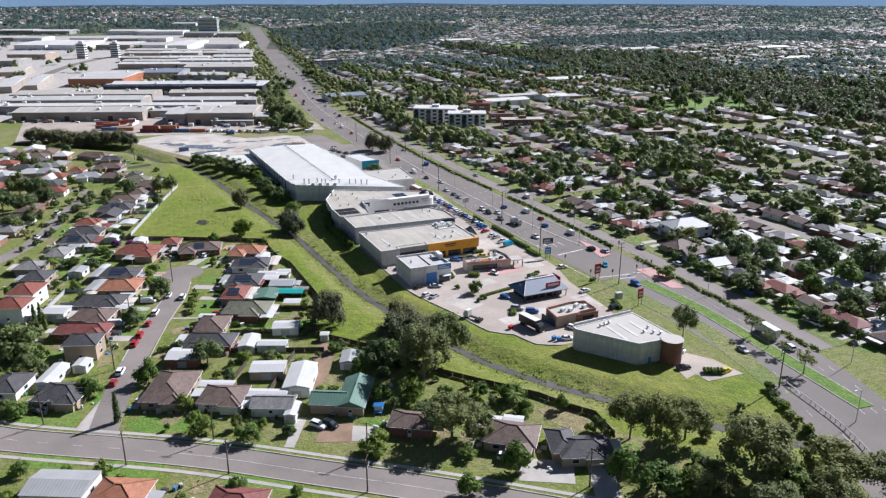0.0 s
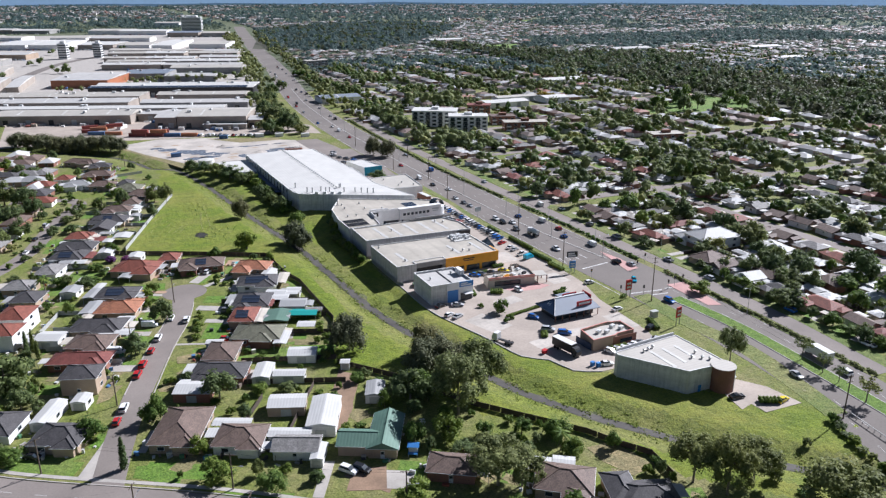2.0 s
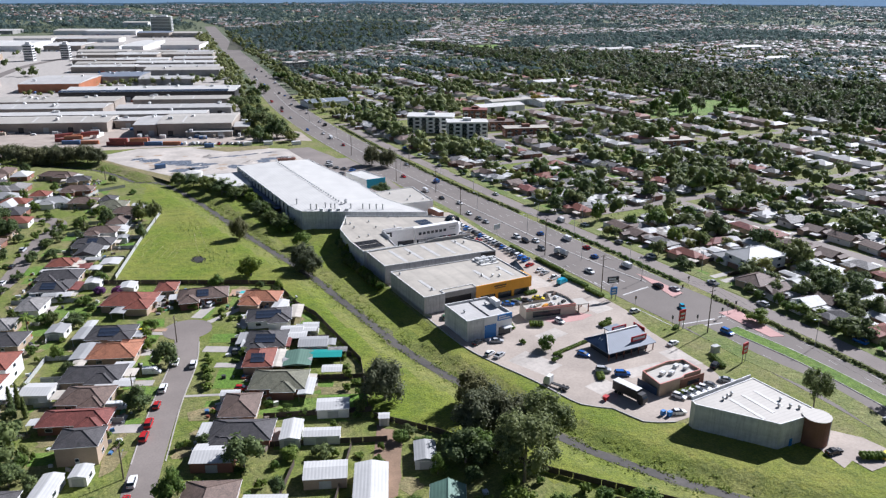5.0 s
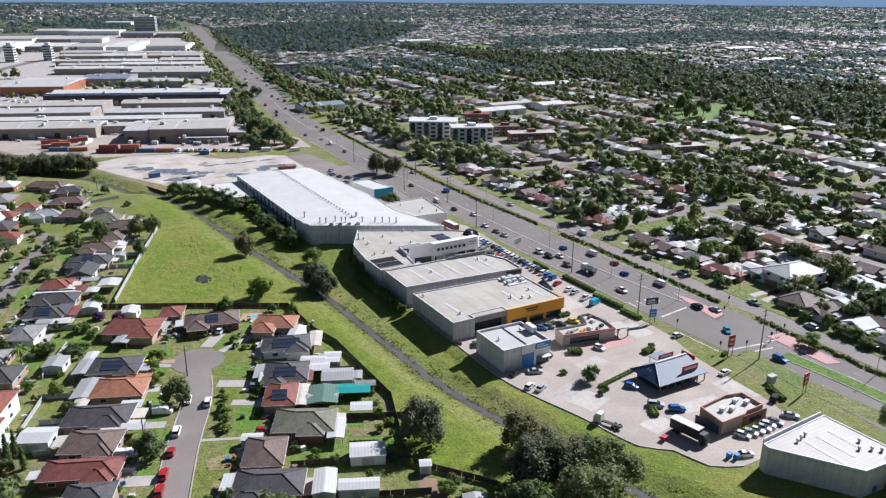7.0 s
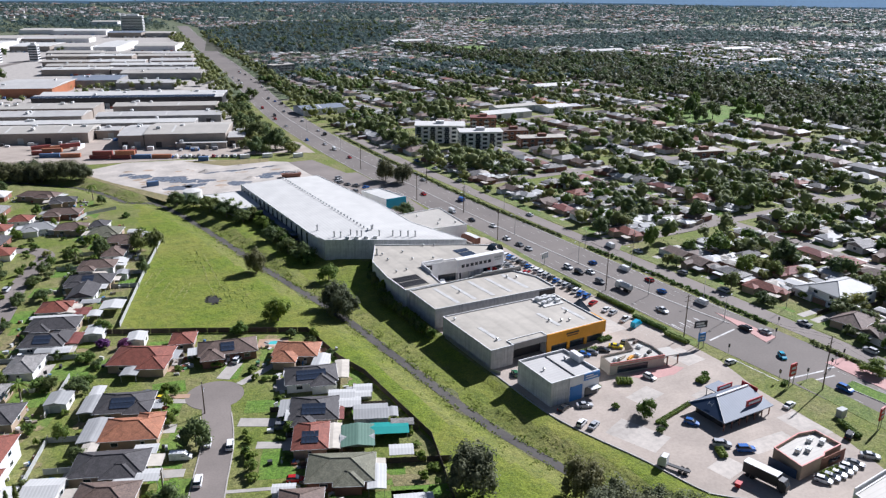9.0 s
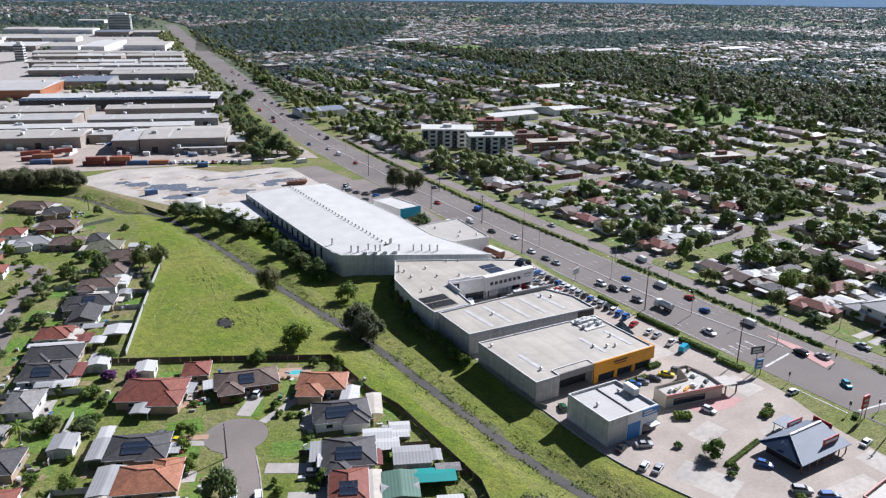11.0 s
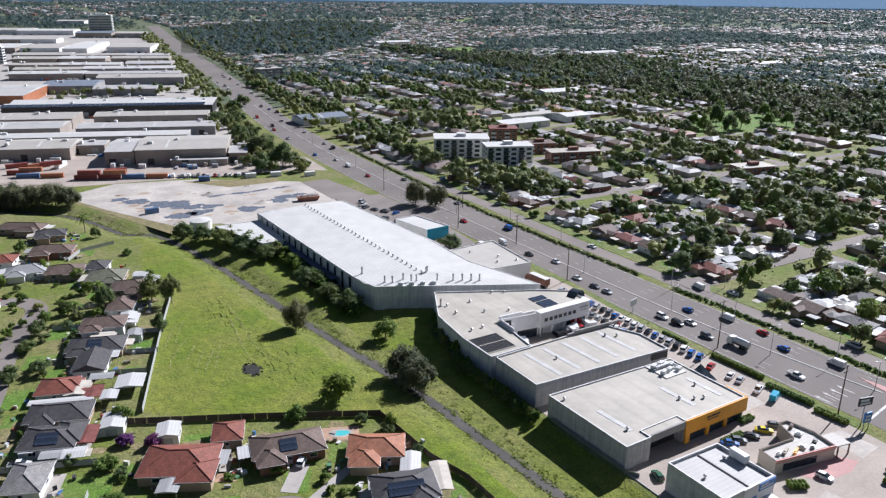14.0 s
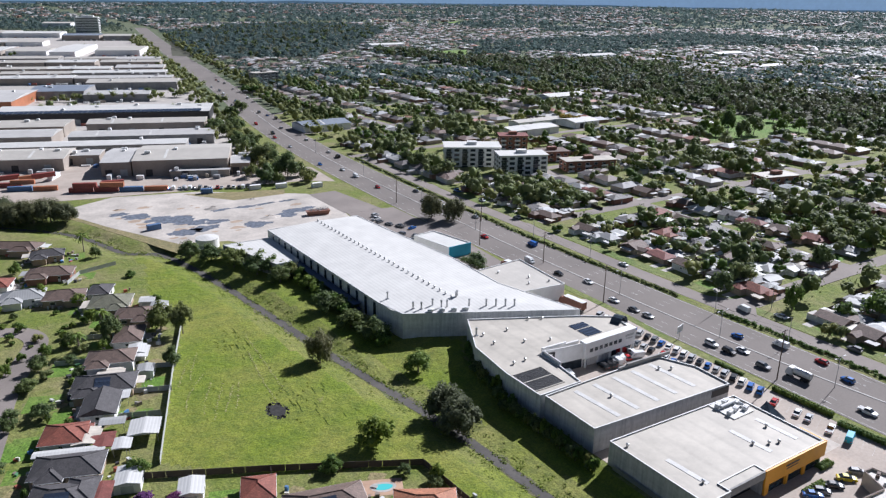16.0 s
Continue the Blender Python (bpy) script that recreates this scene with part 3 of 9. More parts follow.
def tree_template(kind, seed, R, H, mat, clumps, per, leaf, base=0.35, flat=0.6, name="tree", label="", spread=0.85, core=0.78, lump=(0.32, 0.5)):
    rng = np.random.default_rng(seed)
    root = thing(name, (0, 0, -500), 0, label, "tree" if name != "shrub" else "shrub")
    c = np.zeros((clumps, 3))
    rad = np.zeros((clumps, 3))
    for k in range(clumps):
        a = k * 2.4 + rng.uniform(-0.5, 0.5)
        u = math.sqrt((k + 0.4) / clumps)
        zz = base + (0.92 - base) * (0.25 + 0.75 * rng.uniform()) * (1 - 0.45 * u) if kind != "cone" else base + (0.95 - base) * (1 - u) * rng.uniform(0.8, 1.1)
        cr = R * rng.uniform(*lump) * (1 if kind != "cone" else 1.1 - 0.4 * (1 - u))
        c[k] = (math.cos(a) * u * (R * spread - cr * 0.4), math.sin(a) * u * (R * spread - cr * 0.4), zz * H)
        rad[k] = (cr, cr, min(cr * flat * 1.3, 0.3 * H))
    tops = [tuple(c[k]) for k in range(0, clumps, max(1, clumps // 5))][:6]
    if name != "shrub":
        part("trunk", trunk_geo(rng, H, 0.05 + R * 0.045, tops), M["bark"], root)
    part("crown", crown_mesh("crown", leaves(rng, c, rad, per, leaf, 0.5), M[mat], c, rad * core, ICO2 if R > 5.5 else ICO1, seed), None, root)
    return root


TREES = {
    "e": [tree_template("round", s, 7, 18, "leaf", 34, 150, 0.23, 0.27, 0.85, "gum_tree", "tall grey-green gum tree with an open uneven crown", 1.0, 0.5, (0.2, 0.36)) for s in (1, 2, 3)],
    "g": [tree_template("round", s, 3.5, 6, "leaf_green", 12, 88, 0.2, 0.2, 0.85, "garden_tree", "rounded bright green garden tree on a lawn", 0.9, 0.66, (0.28, 0.46)) for s in (4, 5, 6)],
    "d": [tree_template("round", s, 5, 9, "leaf_dark", 14, 88, 0.27, 0.2, 0.85, "shade_tree", "dense dark green shade tree with a low crown", 0.92, 0.66, (0.28, 0.46)) for s in (7, 8, 9)],
    "k": [tree_template("round", s, 6, 14, "leaf_grey", 34, 140, 0.22, 0.12, 1.25, "casuarina_tree", "dull grey-green she-oak with feathery upright foliage", 0.92, 0.5, (0.26, 0.4)) for s in (10, 11)],
    "t": [tree_template("round", s, 3, 9, "leaf", 14, 50, 0.18, 0.42, 0.8, "street_tree", "slender young gum in the grass median", 0.95, 0.36, (0.2, 0.36)) for s in (12, 13)],
    "s": [tree_template("round", s, 1.3, 1.5, "leaf_green", 6, 46, 0.15, 0.2, 0.8, "shrub", "low clipped green garden shrub") for s in (14, 15)],
    "m": [tree_template("small", s, 4.5, 8, mt, 10, 56, 0.36, 0.2, 0.85, "shade_tree", "leafy green suburban tree between houses", 0.9, 0.66, (0.3, 0.5)) for s, mt in ((16, "leaf_dark"), (17, "leaf"), (18, "leaf_green"), (19, "leaf_dark"), (20, "leaf"))],
    "f": [tree_template("round", 21, 2.4, 3.4, "flower", 7, 110, 0.2, 0.25, 0.8, "flowering_tree", "small tree covered in purple blossom")],
    "y": [tree_template("small", 22, 4.5, 8, "leaf_yellow", 10, 56, 0.36, 0.2, 0.85, "autumn_tree", "shade tree in full yellow autumn leaf", 0.9, 0.66, (0.3, 0.5))],
}
SIZES = {"e": (7, 18), "g": (3.5, 6), "d": (5, 9), "k": (6, 14), "t": (3, 9), "s": (1.3, 1.5), "m": (4.5, 8), "f": (2.4, 3.4), "y": (4.5, 8)}


def cypress():
    rng = np.random.default_rng(30)
    root = thing("cypress_tree", (0, 0, -500), 0, "narrow dark pencil cypress beside a house", "tree")
    z = np.linspace(0.9, 9, 16)
    c = np.stack([rng.normal(size=16) * 0.06, rng.normal(size=16) * 0.06, z], 1)
    r = np.clip(1.05 * np.sin(np.clip(1 - (z / 9.6), 0.03, 1) ** 0.7 * 1.57), 0.15, 1.1)
    part("trunk", Geo().tube((0, 0, -0.2), (0, 0, 1.4), 0.14, 0.1), M["bark"], root)
    part("crown", crown_mesh("crown", leaves(rng, c, np.stack([r, r, r * 0.9], 1), 50, 0.17), M["leaf_dark"], c, np.stack([r, r, r], 1) * 0.8, ICO1), None, root)
    return root


def palm():
    rng = np.random.default_rng(31)
    root = thing("palm_tree", (0, 0, -500), 0, "feathery palm with a bare ringed trunk", "tree")
    part("trunk", Geo().tube((0, 0, -0.3), (0.2, 0, 3.4), 0.26, 0.2).tube((0.2, 0, 3.4), (0.3, 0.1, 6.6), 0.2, 0.17), M["bark"], root)
    for k in range(16):
        g, a, el = Geo(), k * 2.4, rng.uniform(0.05, 1.0)
        pts = []
        for j in range(6):
            u = j / 5
            r, z = 3.2 * u, 6.6 + 3.0 * u * el - 3.1 * u * u
            pts.append((0.3 + r * math.cos(a), 0.1 + r * math.sin(a), z, 0.45 * math.sin(3.0 * min(1, u + 0.08))))
        for (x0, y0, z0, w0), (x1, y1, z1, w1) in zip(pts, pts[1:]):
            sx, sy = -math.sin(a), math.cos(a)
            g.add([(x0 - sx * w0, y0 - sy * w0, z0 - w0 * 0.6), (x0, y0, z0), (x1, y1, z1), (x1 - sx * w1, y1 - sy * w1, z1 - w1 * 0.6)], [(0, 1, 2, 3)])
            g.add([(x0 + sx * w0, y0 + sy * w0, z0 - w0 * 0.6), (x0, y0, z0), (x1, y1, z1), (x1 + sx * w1, y1 + sy * w1, z1 - w1 * 0.6)], [(3, 2, 1, 0)])
        part("frond", g, M["leaf_green"], root)
    return root


TREES["c"], TREES["p"] = [cypress()], [palm()]
SIZES["c"], SIZES["p"] = (1.2, 9.5), (3.4, 7.4)
tree_rng = random.Random(5)


def plant(kind, x, y, r, h):
    R, H = SIZES[kind]
    t = tree_rng.choice(TREES[kind])
    m = pose(x, y, ground_z(x, y) - 0.02, 0, 0, tree_rng.uniform(0, 360)) @ Matrix.Diagonal((r / R, r / R, h / H, 1))
    return copy_thing(t, m)


PLANTED = {
    "g": [(-30.9, 211, 3.9, 4.4), (-13, 213, 3.9, 6.4), (2.2, 215, 3.6, 8), (11, 195, 2.7, 5.2), (12.7, 181.5, 4.2, 6), (23.7, 173, 3.8, 5.4), (60.3, 176, 3.2, 7), (68.7, 174.4, 4.3, 7.1), (51.1, 155, 4.4, 6), (17.3, 152, 2.8, 5.5), (29.5, 146, 1.6, 3.4), (79, 133, 4, 9), (65, 130, 3.2, 6), (94, 163, 4, 5.5), (93, 155, 3.2, 5.5), (87, 168.6, 2.7, 4.8), (100, 120.5, 3.8, 9), (104, 113, 5.2, 8.4), (130, 100.6, 5.9, 8.7), (110, 110, 3.8, 7.7)],
    "g2": [(12.6, 311, 1.9, 3.8), (7.8, 296, 2.1, 3.7), (20.9, 265.6, 1.9, 3.3), (23.9, 277.7, 1.4, 2.2), (72, 197.7, 5, 8), (120, 237.7, 3, 5.6), (84.4, 374.8, 4.7, 7), (54, 345.5, 5.4, 8.5), (-10, 526, 2.6, 5.5), (39.2, 341.5, 3, 4.4), (-7.3, 344, 3, 3.6), (0.6, 364, 2.9, 5)],
    "d": [(-33, 248, 7.5, 12), (-29.6, 237, 3.9, 6), (19.9, 219, 5.2, 9.5), (68, 197, 5.9, 8.9), (11.9, 282.5, 4.3, 8), (1.2, 259, 4, 7.4), (55, 513, 5.1, 8), (61.2, 503.6, 6, 6.7), (66.3, 489.7, 6, 8.5), (71.2, 476.5, 5.9, 8.5), (76, 464, 5.3, 7), (79, 430, 5, 7), (80.5, 412, 5, 6.5), (84.2, 401, 4.6, 8), (144.5, 623, 8.8, 15), (128.7, 616, 6.9, 12), (155, 611, 4.6, 5.8), (22, 415.5, 2.8, 7), (20.5, 531, 2.5, 5), (150, 437.4, 6.3, 6.4), (153, 787, 9, 12)],
    "d2": [(-10.9, 325.4, 3.6, 5), (-14.7, 403.4, 3.5, 4.5), (-22.5, 405, 3.1, 4.4), (-12.7, 432.8, 3, 5.2), (-16.5, 421.5, 3.6, 4), (-31, 442, 5.3, 10), (25.5, 443.5, 5, 10), (9.9, 443.7, 3.9, 9), (-36, 460, 6.5, 12), (-46, 470, 7, 13), (-40, 430, 6, 10), (-52, 440, 7, 12), (-36, 405, 5, 9), (-44, 395, 5, 9)],
    "k": [(82.5, 219, 5.2, 13), (75.8, 204.8, 6.5, 14.5), (76.1, 340.9, 6, 12), (81.6, 207.5, 5.6, 14), (83, 201.6, 5.7, 15), (92, 205.5, 4.4, 11), (61.4, 395.5, 4.5, 12.5), (76.5, 349, 5.4, 12), (-10, 607, 8, 13), (-3, 603, 8.5, 14), (5, 600, 8.5, 14), (12, 596, 7.5, 13), (18, 591, 6.5, 11), (-19, 613, 8.5, 14), (-28, 622, 8.5, 14), (-36, 633, 8, 12), (-8, 615, 8, 12), (-46, 640, 8, 13), (173, 506.6, 6, 14), (179.6, 497, 6, 14), (62.5, 233, 6.2, 14.6)],
    "e": [(76.5, 184, 7.7, 21), (71, 152.5, 7.5, 15), (76, 150, 5, 11), (112.4, 134, 5.7, 16), (116, 127, 5.6, 17.5), (125, 128, 5.8, 12.5), (127, 107, 8.9, 19), (115, 108, 5.8, 10), (141, 98, 7.6, 14), (164.8, 175, 4.1, 14.5), (87, 192, 7.2, 18), (31, 437, 3.8, 12.5), (150.6, 733, 7, 13), (141, 655, 8, 18), (150, 90, 7, 13), (134, 92, 6, 12), (120, 95, 6, 12)],
    "t": [(186.5, 167, 2.9, 8.6), (181, 141, 3.4, 8.8), (184.5, 158, 2.4, 7.4), (184, 152, 2.2, 6)],
    "p": [(17.7, 541, 3.4, 9), (-25, 327.5, 3.6, 6.4), (9.3, 453, 3.8, 8), (92, 158, 3.2, 5.6), (0, 440, 3.4, 7)],
    "y": [(422, 684, 6.5, 10), (427, 676, 5.5, 9)],
    "f": [(5.2, 348.2, 2.4, 3.7), (-0.8, 353, 2.6, 3)],
    "c": [(-6.3, 196.2, 1.2, 9), (-29.2, 272.5, 1.1, 8.5), (-27.5, 274.8, 1.0, 8), (-26, 268.5, 1.0, 6.5)],
}
for kind, rows in PLANTED.items():
    for x, y, r, h in rows:
        plant(kind[0], x, y, r, h)

# ---- houses of the cul-de-sac, its neighbours and the row beside the field ----
WORDS = {"tile_grey": "grey tiled", "tile_brown": "brown tiled", "sheet_white": "white sheet-metal", "tile_dark": "charcoal tiled", "tile_red": "red tiled", "sheet_grey": "grey sheet-metal", "tile_maroon": "maroon tiled", "tile_orange": "orange tiled", "tile_olive": "olive tiled", "roof_green": "green sheet-metal", "teal": "teal sheet", "red": "red sheet",
         "brick_tan": "tan brick", "brick_red": "red brick", "board_white": "white weatherboard", "white_wall": "white rendered", "steel": "open steel", "cream": "cream sheet-metal"}
NEAR = [
    # x, y, w, d, yaw, roof, wall, storeys' height, wings, solar panels
    (32.3, 328.5, 16.8, 9.5, -14, "tile_brown", "brick_red", 2.7, [(-4.5, -4.5, 6, 7, 2.7)], 4),
    (50.5, 316.5, 13, 9, -30, "tile_orange", "brick_tan", 2.7, [(-2.5, -5, 6.5, 7, 2.7)], 0),
    (48.5, 299, 14, 10, -18, "tile_dark", "white_wall", 2.7, [(3, -3.5, 6, 7, 2.7)], 8),
    (8.2, 335, 16.5, 12, -28, "tile_red", "brick_tan", 2.7, [(5, -4.5, 7.5, 8, 2.7)], 0),
    (21.6, 341.3, 6.8, 8, -21, "tile_red", "brick_tan", 2.7, [], 0),
    (-0.5, 308.5, 13.5, 10, -22, "tile_dark", "brick_tan", 2.7, [(4, -3, 6, 6, 2.7)], 6),
    (-1, 294, 13.5, 10, -22, "tile_orange", "brick_tan", 2.7, [(3.5, 3, 6, 8, 2.7)], 0),
    (-8, 281, 16, 9.5, -22, "tile_dark", "brick_tan", 2.7, [(3, -3, 7, 6, 2.7)], 0),
    (-10.8, 268.5, 12.5, 9.5, -25, "tile_brown", "brick_tan", 2.7, [(3, -3, 5.5, 6, 2.7)], 0),
    (-14, 257.5, 17, 7.5, -22, "tile_maroon", "brick_red", 2.7, [(4.5, -3, 6, 6, 2.7)], 0),
    (-13.7, 242.3, 9.6, 8, -20, "tile_dark", "brick_tan", 5.3, [], 0),
]
NEAR_B = [
    (42.7, 281, 12, 11, -24, "tile_dark", "white_wall", 2.7, [], 6),
    (37.2, 269, 8, 11.5, -24, "tile_red", "brick_tan", 2.7, [], 4),
    (38.6, 253, 15, 10.5, -26, "tile_olive", "brick_red", 2.7, [(2, -4, 6, 6, 2.7)], 0),
    (25.4, 244.2, 9, 11.5, -24, "tile_brown", "brick_tan", 2.7, [], 0),
    (22.7, 231.8, 15, 9, -25, "tile_dark", "brick_red", 2.7, [], 0),
    (8.4, 205.5, 11.4, 17, -24, "tile_brown", "brick_tan", 2.7, [(2.8, -5, 5, 9, 2.7)], 0),
    (21.1, 194.5, 11.5, 9.5, -26, "tile_brown", "white_wall", 2.7, [(3, -3, 5, 6, 2.7)], 0),
    (32.7, 185, 10.5, 6.5, -26, "tile_grey", "white_wall", 2.7, [], 0),
    (54.4, 180.5, 7, 15.5, -28, "roof_green", "brick_tan", 2.9, [(-6.5, -3.5, 9, 7, 2.9)], 0),
    (63.6, 161, 11, 7.5, -33, "tile_brown", "brick_red", 2.7, [], 0),
    (-19.4, 214.2, 12, 9.5, -26, "tile_dark", "brick_tan", 2.7, [(3, -3, 5, 6, 2.7)], 0),
    (-7, 159.5, 11.5, 10, -28, "tile_orange", "brick_tan", 2.7, [], 0),
    (16, 146, 12, 9, -30, "tile_maroon", "brick_tan", 2.7, [], 0),
    (84.2, 145, 12.5, 10, -38, "tile_brown", "brick_tan", 2.7, [], 0),
    (97.5, 132.5, 12.5, 8.5, -20, "tile_dark", "brick_tan", 2.7, [(-5, 3, 6, 10, 2.7), (1.5, -3, 4, 4, 2.7)], 0),
]
NEAR_C = [
    (-11.7, 388, 9.5, 9, -20, "tile_red", "white_wall", 2.7, [(3, 1, 6, 5, 2.5)], 0),
    (-13, 373, 15, 9, -20, "tile_dark", "brick_tan", 2.7, [(-3, -3, 5, 6, 2.7)], 0),
    (-16.5, 361, 12.5, 9.5, -22, "tile_dark", "white_wall", 2.7, [(4, 2, 6, 9, 2.7)], 5),
    (-1.2, 398.6, 8.5, 11.5, -20, "tile_dark", "white_wall", 2.7, [], 0),
    (2, 410.5, 16, 9.5, -20, "tile_dark", "brick_tan", 2.7, [], 4),
    (6.6, 424.8, 13, 8.5, -20, "tile_brown", "white_wall", 3.4, [], 0),
    (15, 440, 8, 12, -20, "tile_brown", "white_wall", 2.7, [], 0),
    (15.4, 471.5, 13, 11, -22, "tile_olive", "brick_tan", 2.7, [], 0),
    (20.8, 456, 13, 9, -24, "tile_brown", "brick_tan", 2.7, [], 0), (2.5, 486, 13, 9, -18, "tile_brown", "brick_tan", 2.7, [(4, -3, 6, 6, 2.7)], 0), (14.5, 485, 7, 9, -24, "tile_dark", "white_wall", 2.7, [], 0),
    (-10, 493.5, 13.5, 9, -12, "sheet_grey", "white_wall", 2.7, [], 0), (1.5, 514.5, 16, 9, -20, "tile_brown", "brick_red", 2.7, [], 0), (3.5, 538.5, 12, 8, -12, "tile_dark", "brick_tan", 2.7, [], 0), (-6.5, 556, 20, 8, -32, "tile_brown", "brick_tan", 2.7, [], 0), (-17, 511, 9, 9, -20, "tile_red", "white_wall", 2.7, [], 0),
    (-23, 346, 8, 11, -22, "tile_grey", "white_wall", 2.7, [], 0),
    (-32.5, 296, 9.3, 11, -22, "tile_red", "white_wall", 5.6, [], 0),
    (-36, 283, 10, 9, -22, "tile_red", "white_wall", 5.6, [], 0),
    (-33, 226, 8, 11, -24, "tile_dark", "white_wall", 2.7, [], 0),
    (-30, 318, 9, 10, -22, "tile_dark", "brick_tan", 2.7, [], 0),
    (-33, 332, 10, 9, -22, "tile_grey", "brick_tan", 2.7, [], 0),
]
for x, y, w, d, yaw, rf, wl, h, wings, sol in NEAR + NEAR_B + NEAR_C:
    if not wings and w > 10.5 and d > 7.6:
        wings = [(w * 0.22 * (1 if int(x * 7) % 2 else -1), -d / 2 - 0.6, w * 0.42, 4.6, h)]
    lab = f"{WORDS[rf]} roofed {'two' if h > 4 else 'single'} storey {WORDS[wl]} house" + (" with solar panels" if sol else "")
    house("house", x, y, w, d, yaw, rf, wl, h, wings=wings, solar=sol, label=lab, group="suburban houses", gable=rf in ("roof_green",) or (w, d) in ((10.5, 6.5), (8.5, 11.5)))

# garages, carports and sheds
SHEDS = [
    (55.2, 272.5, 8.8, 7.2, -24, "sheet_grey", "board_white", 2.5), (47.5, 263.5, 8, 9.6, -24, "roof_green", "steel", 2.6), (56, 263, 9.5, 5, -24, "teal", "steel", 2.4),
    (47.6, 233.4, 8.4, 6, -22, "sheet_white", "board_white", 2.6), (34, 226.5, 5, 9, -24, "sheet_white", "board_white", 2.5), (40.5, 222, 9, 4, -24, "sheet_white", "board_white", 2.4),
    (43, 196, 7.5, 15, -24, "sheet_white", "board_white", 3.2), (35.8, 206, 9.8, 7, -22, "sheet_white", "brick_tan", 2.7), (59.8, 202.5, 5, 8, -24, "sheet_grey", "board_white", 2.6),
    (14.4, 224.6, 10, 8, -25, "sheet_white", "brick_red", 2.7), (-19, 168.5, 14, 9.5, -27, "sheet_grey", "board_white", 3.0)]
SHEDS_B = [
    (-22.5, 278, 7.8, 7, -25, "sheet_white", "board_white", 2.8), (-1.8, 362, 5.8, 7.5, -20, "sheet_white", "board_white", 2.4), (9, 350, 5.5, 6.5, -20, "sheet_white", "board_white", 2.6),
    (6.1, 381, 7.3, 7.5, -20, "sheet_white", "steel", 2.6), (-8.7, 358.3, 4.7, 8, -20, "tile_maroon", "steel", 2.5), (-15.9, 320, 5.8, 7, -22, "sheet_grey", "board_white", 2.4), (-9.3, 298, 6, 11, -22, "sheet_grey", "steel", 2.5),
    (-8.5, 312, 5, 9, -22, "sheet_grey", "steel", 2.5), (-22.5, 228, 4.5, 12, -24, "sheet_white", "board_white", 2.5), (-14.5, 232, 4, 5, -24, "sheet_white", "board_white", 2.4), (53.5, 305, 4.5, 11, -32, "sheet_white", "board_white", 2.5)]
SHEDS_C = [
    (-11.9, 379.3, 16, 2.6, -20, "sheet_white", "steel", 2.5), (-7, 384.8, 6.5, 4.5, -20, "cream", "steel", 2.4), (-0.3, 376.2, 4, 4.5, -20, "sheet_white", "steel", 2.4), (-12.4, 351.2, 7, 3, -20, "cream", "steel", 2.3), (3.6, 327, 4.6, 5, -28, "sheet_grey", "steel", 2.3), (5.5, 417, 5, 3.5, -20, "cream", "steel", 2.4),
    (52, 284.5, 7, 5, -24, "sheet_white", "board_white", 2.5), (58.5, 285, 5, 4.5, -24, "sheet_white", "board_white", 2.3), (44.5, 246, 4, 9, -26, "sheet_white", "steel", 2.5), (24.5, 252.5, 5, 3, -24, "sheet_white", "board_white", 2.3), (-1, 272, 5, 4.5, -24, "sheet_white", "steel", 2.6),
    (20.3, 201.8, 9.5, 3.5, -26, "sheet_white", "steel", 2.6), (32.5, 190.8, 10.5, 4, -26, "sheet_white", "board_white", 2.5), (36.7, 180, 3, 7, -26, "sheet_white", "board_white", 2.4), (82, 153, 6, 5, -35, "sheet_white", "steel", 2.4), (88, 151, 5, 4, -35, "sheet_white", "board_white", 2.3), (75, 164.5, 4, 3, -30, "sheet_grey", "board_white", 2.2),
    (4.4, 402, 5, 5, -20, "sheet_white", "steel", 2.4), (14, 414, 4.5, 5, -20, "sheet_grey", "board_white", 2.3), (29, 459.6, 5.5, 6, -24, "sheet_grey", "board_white", 2.5), (27, 467.5, 5, 5, -24, "sheet_white", "board_white", 2.3), (-4, 382, 6, 4, -20, "tile_maroon", "steel", 2.4), (57.5, 222, 2.6, 2.6, -24, "sheet_white", "board_white", 2.3), (14.5, 427.5, 5, 6, -20, "sheet_white", "board_white", 2.8)]
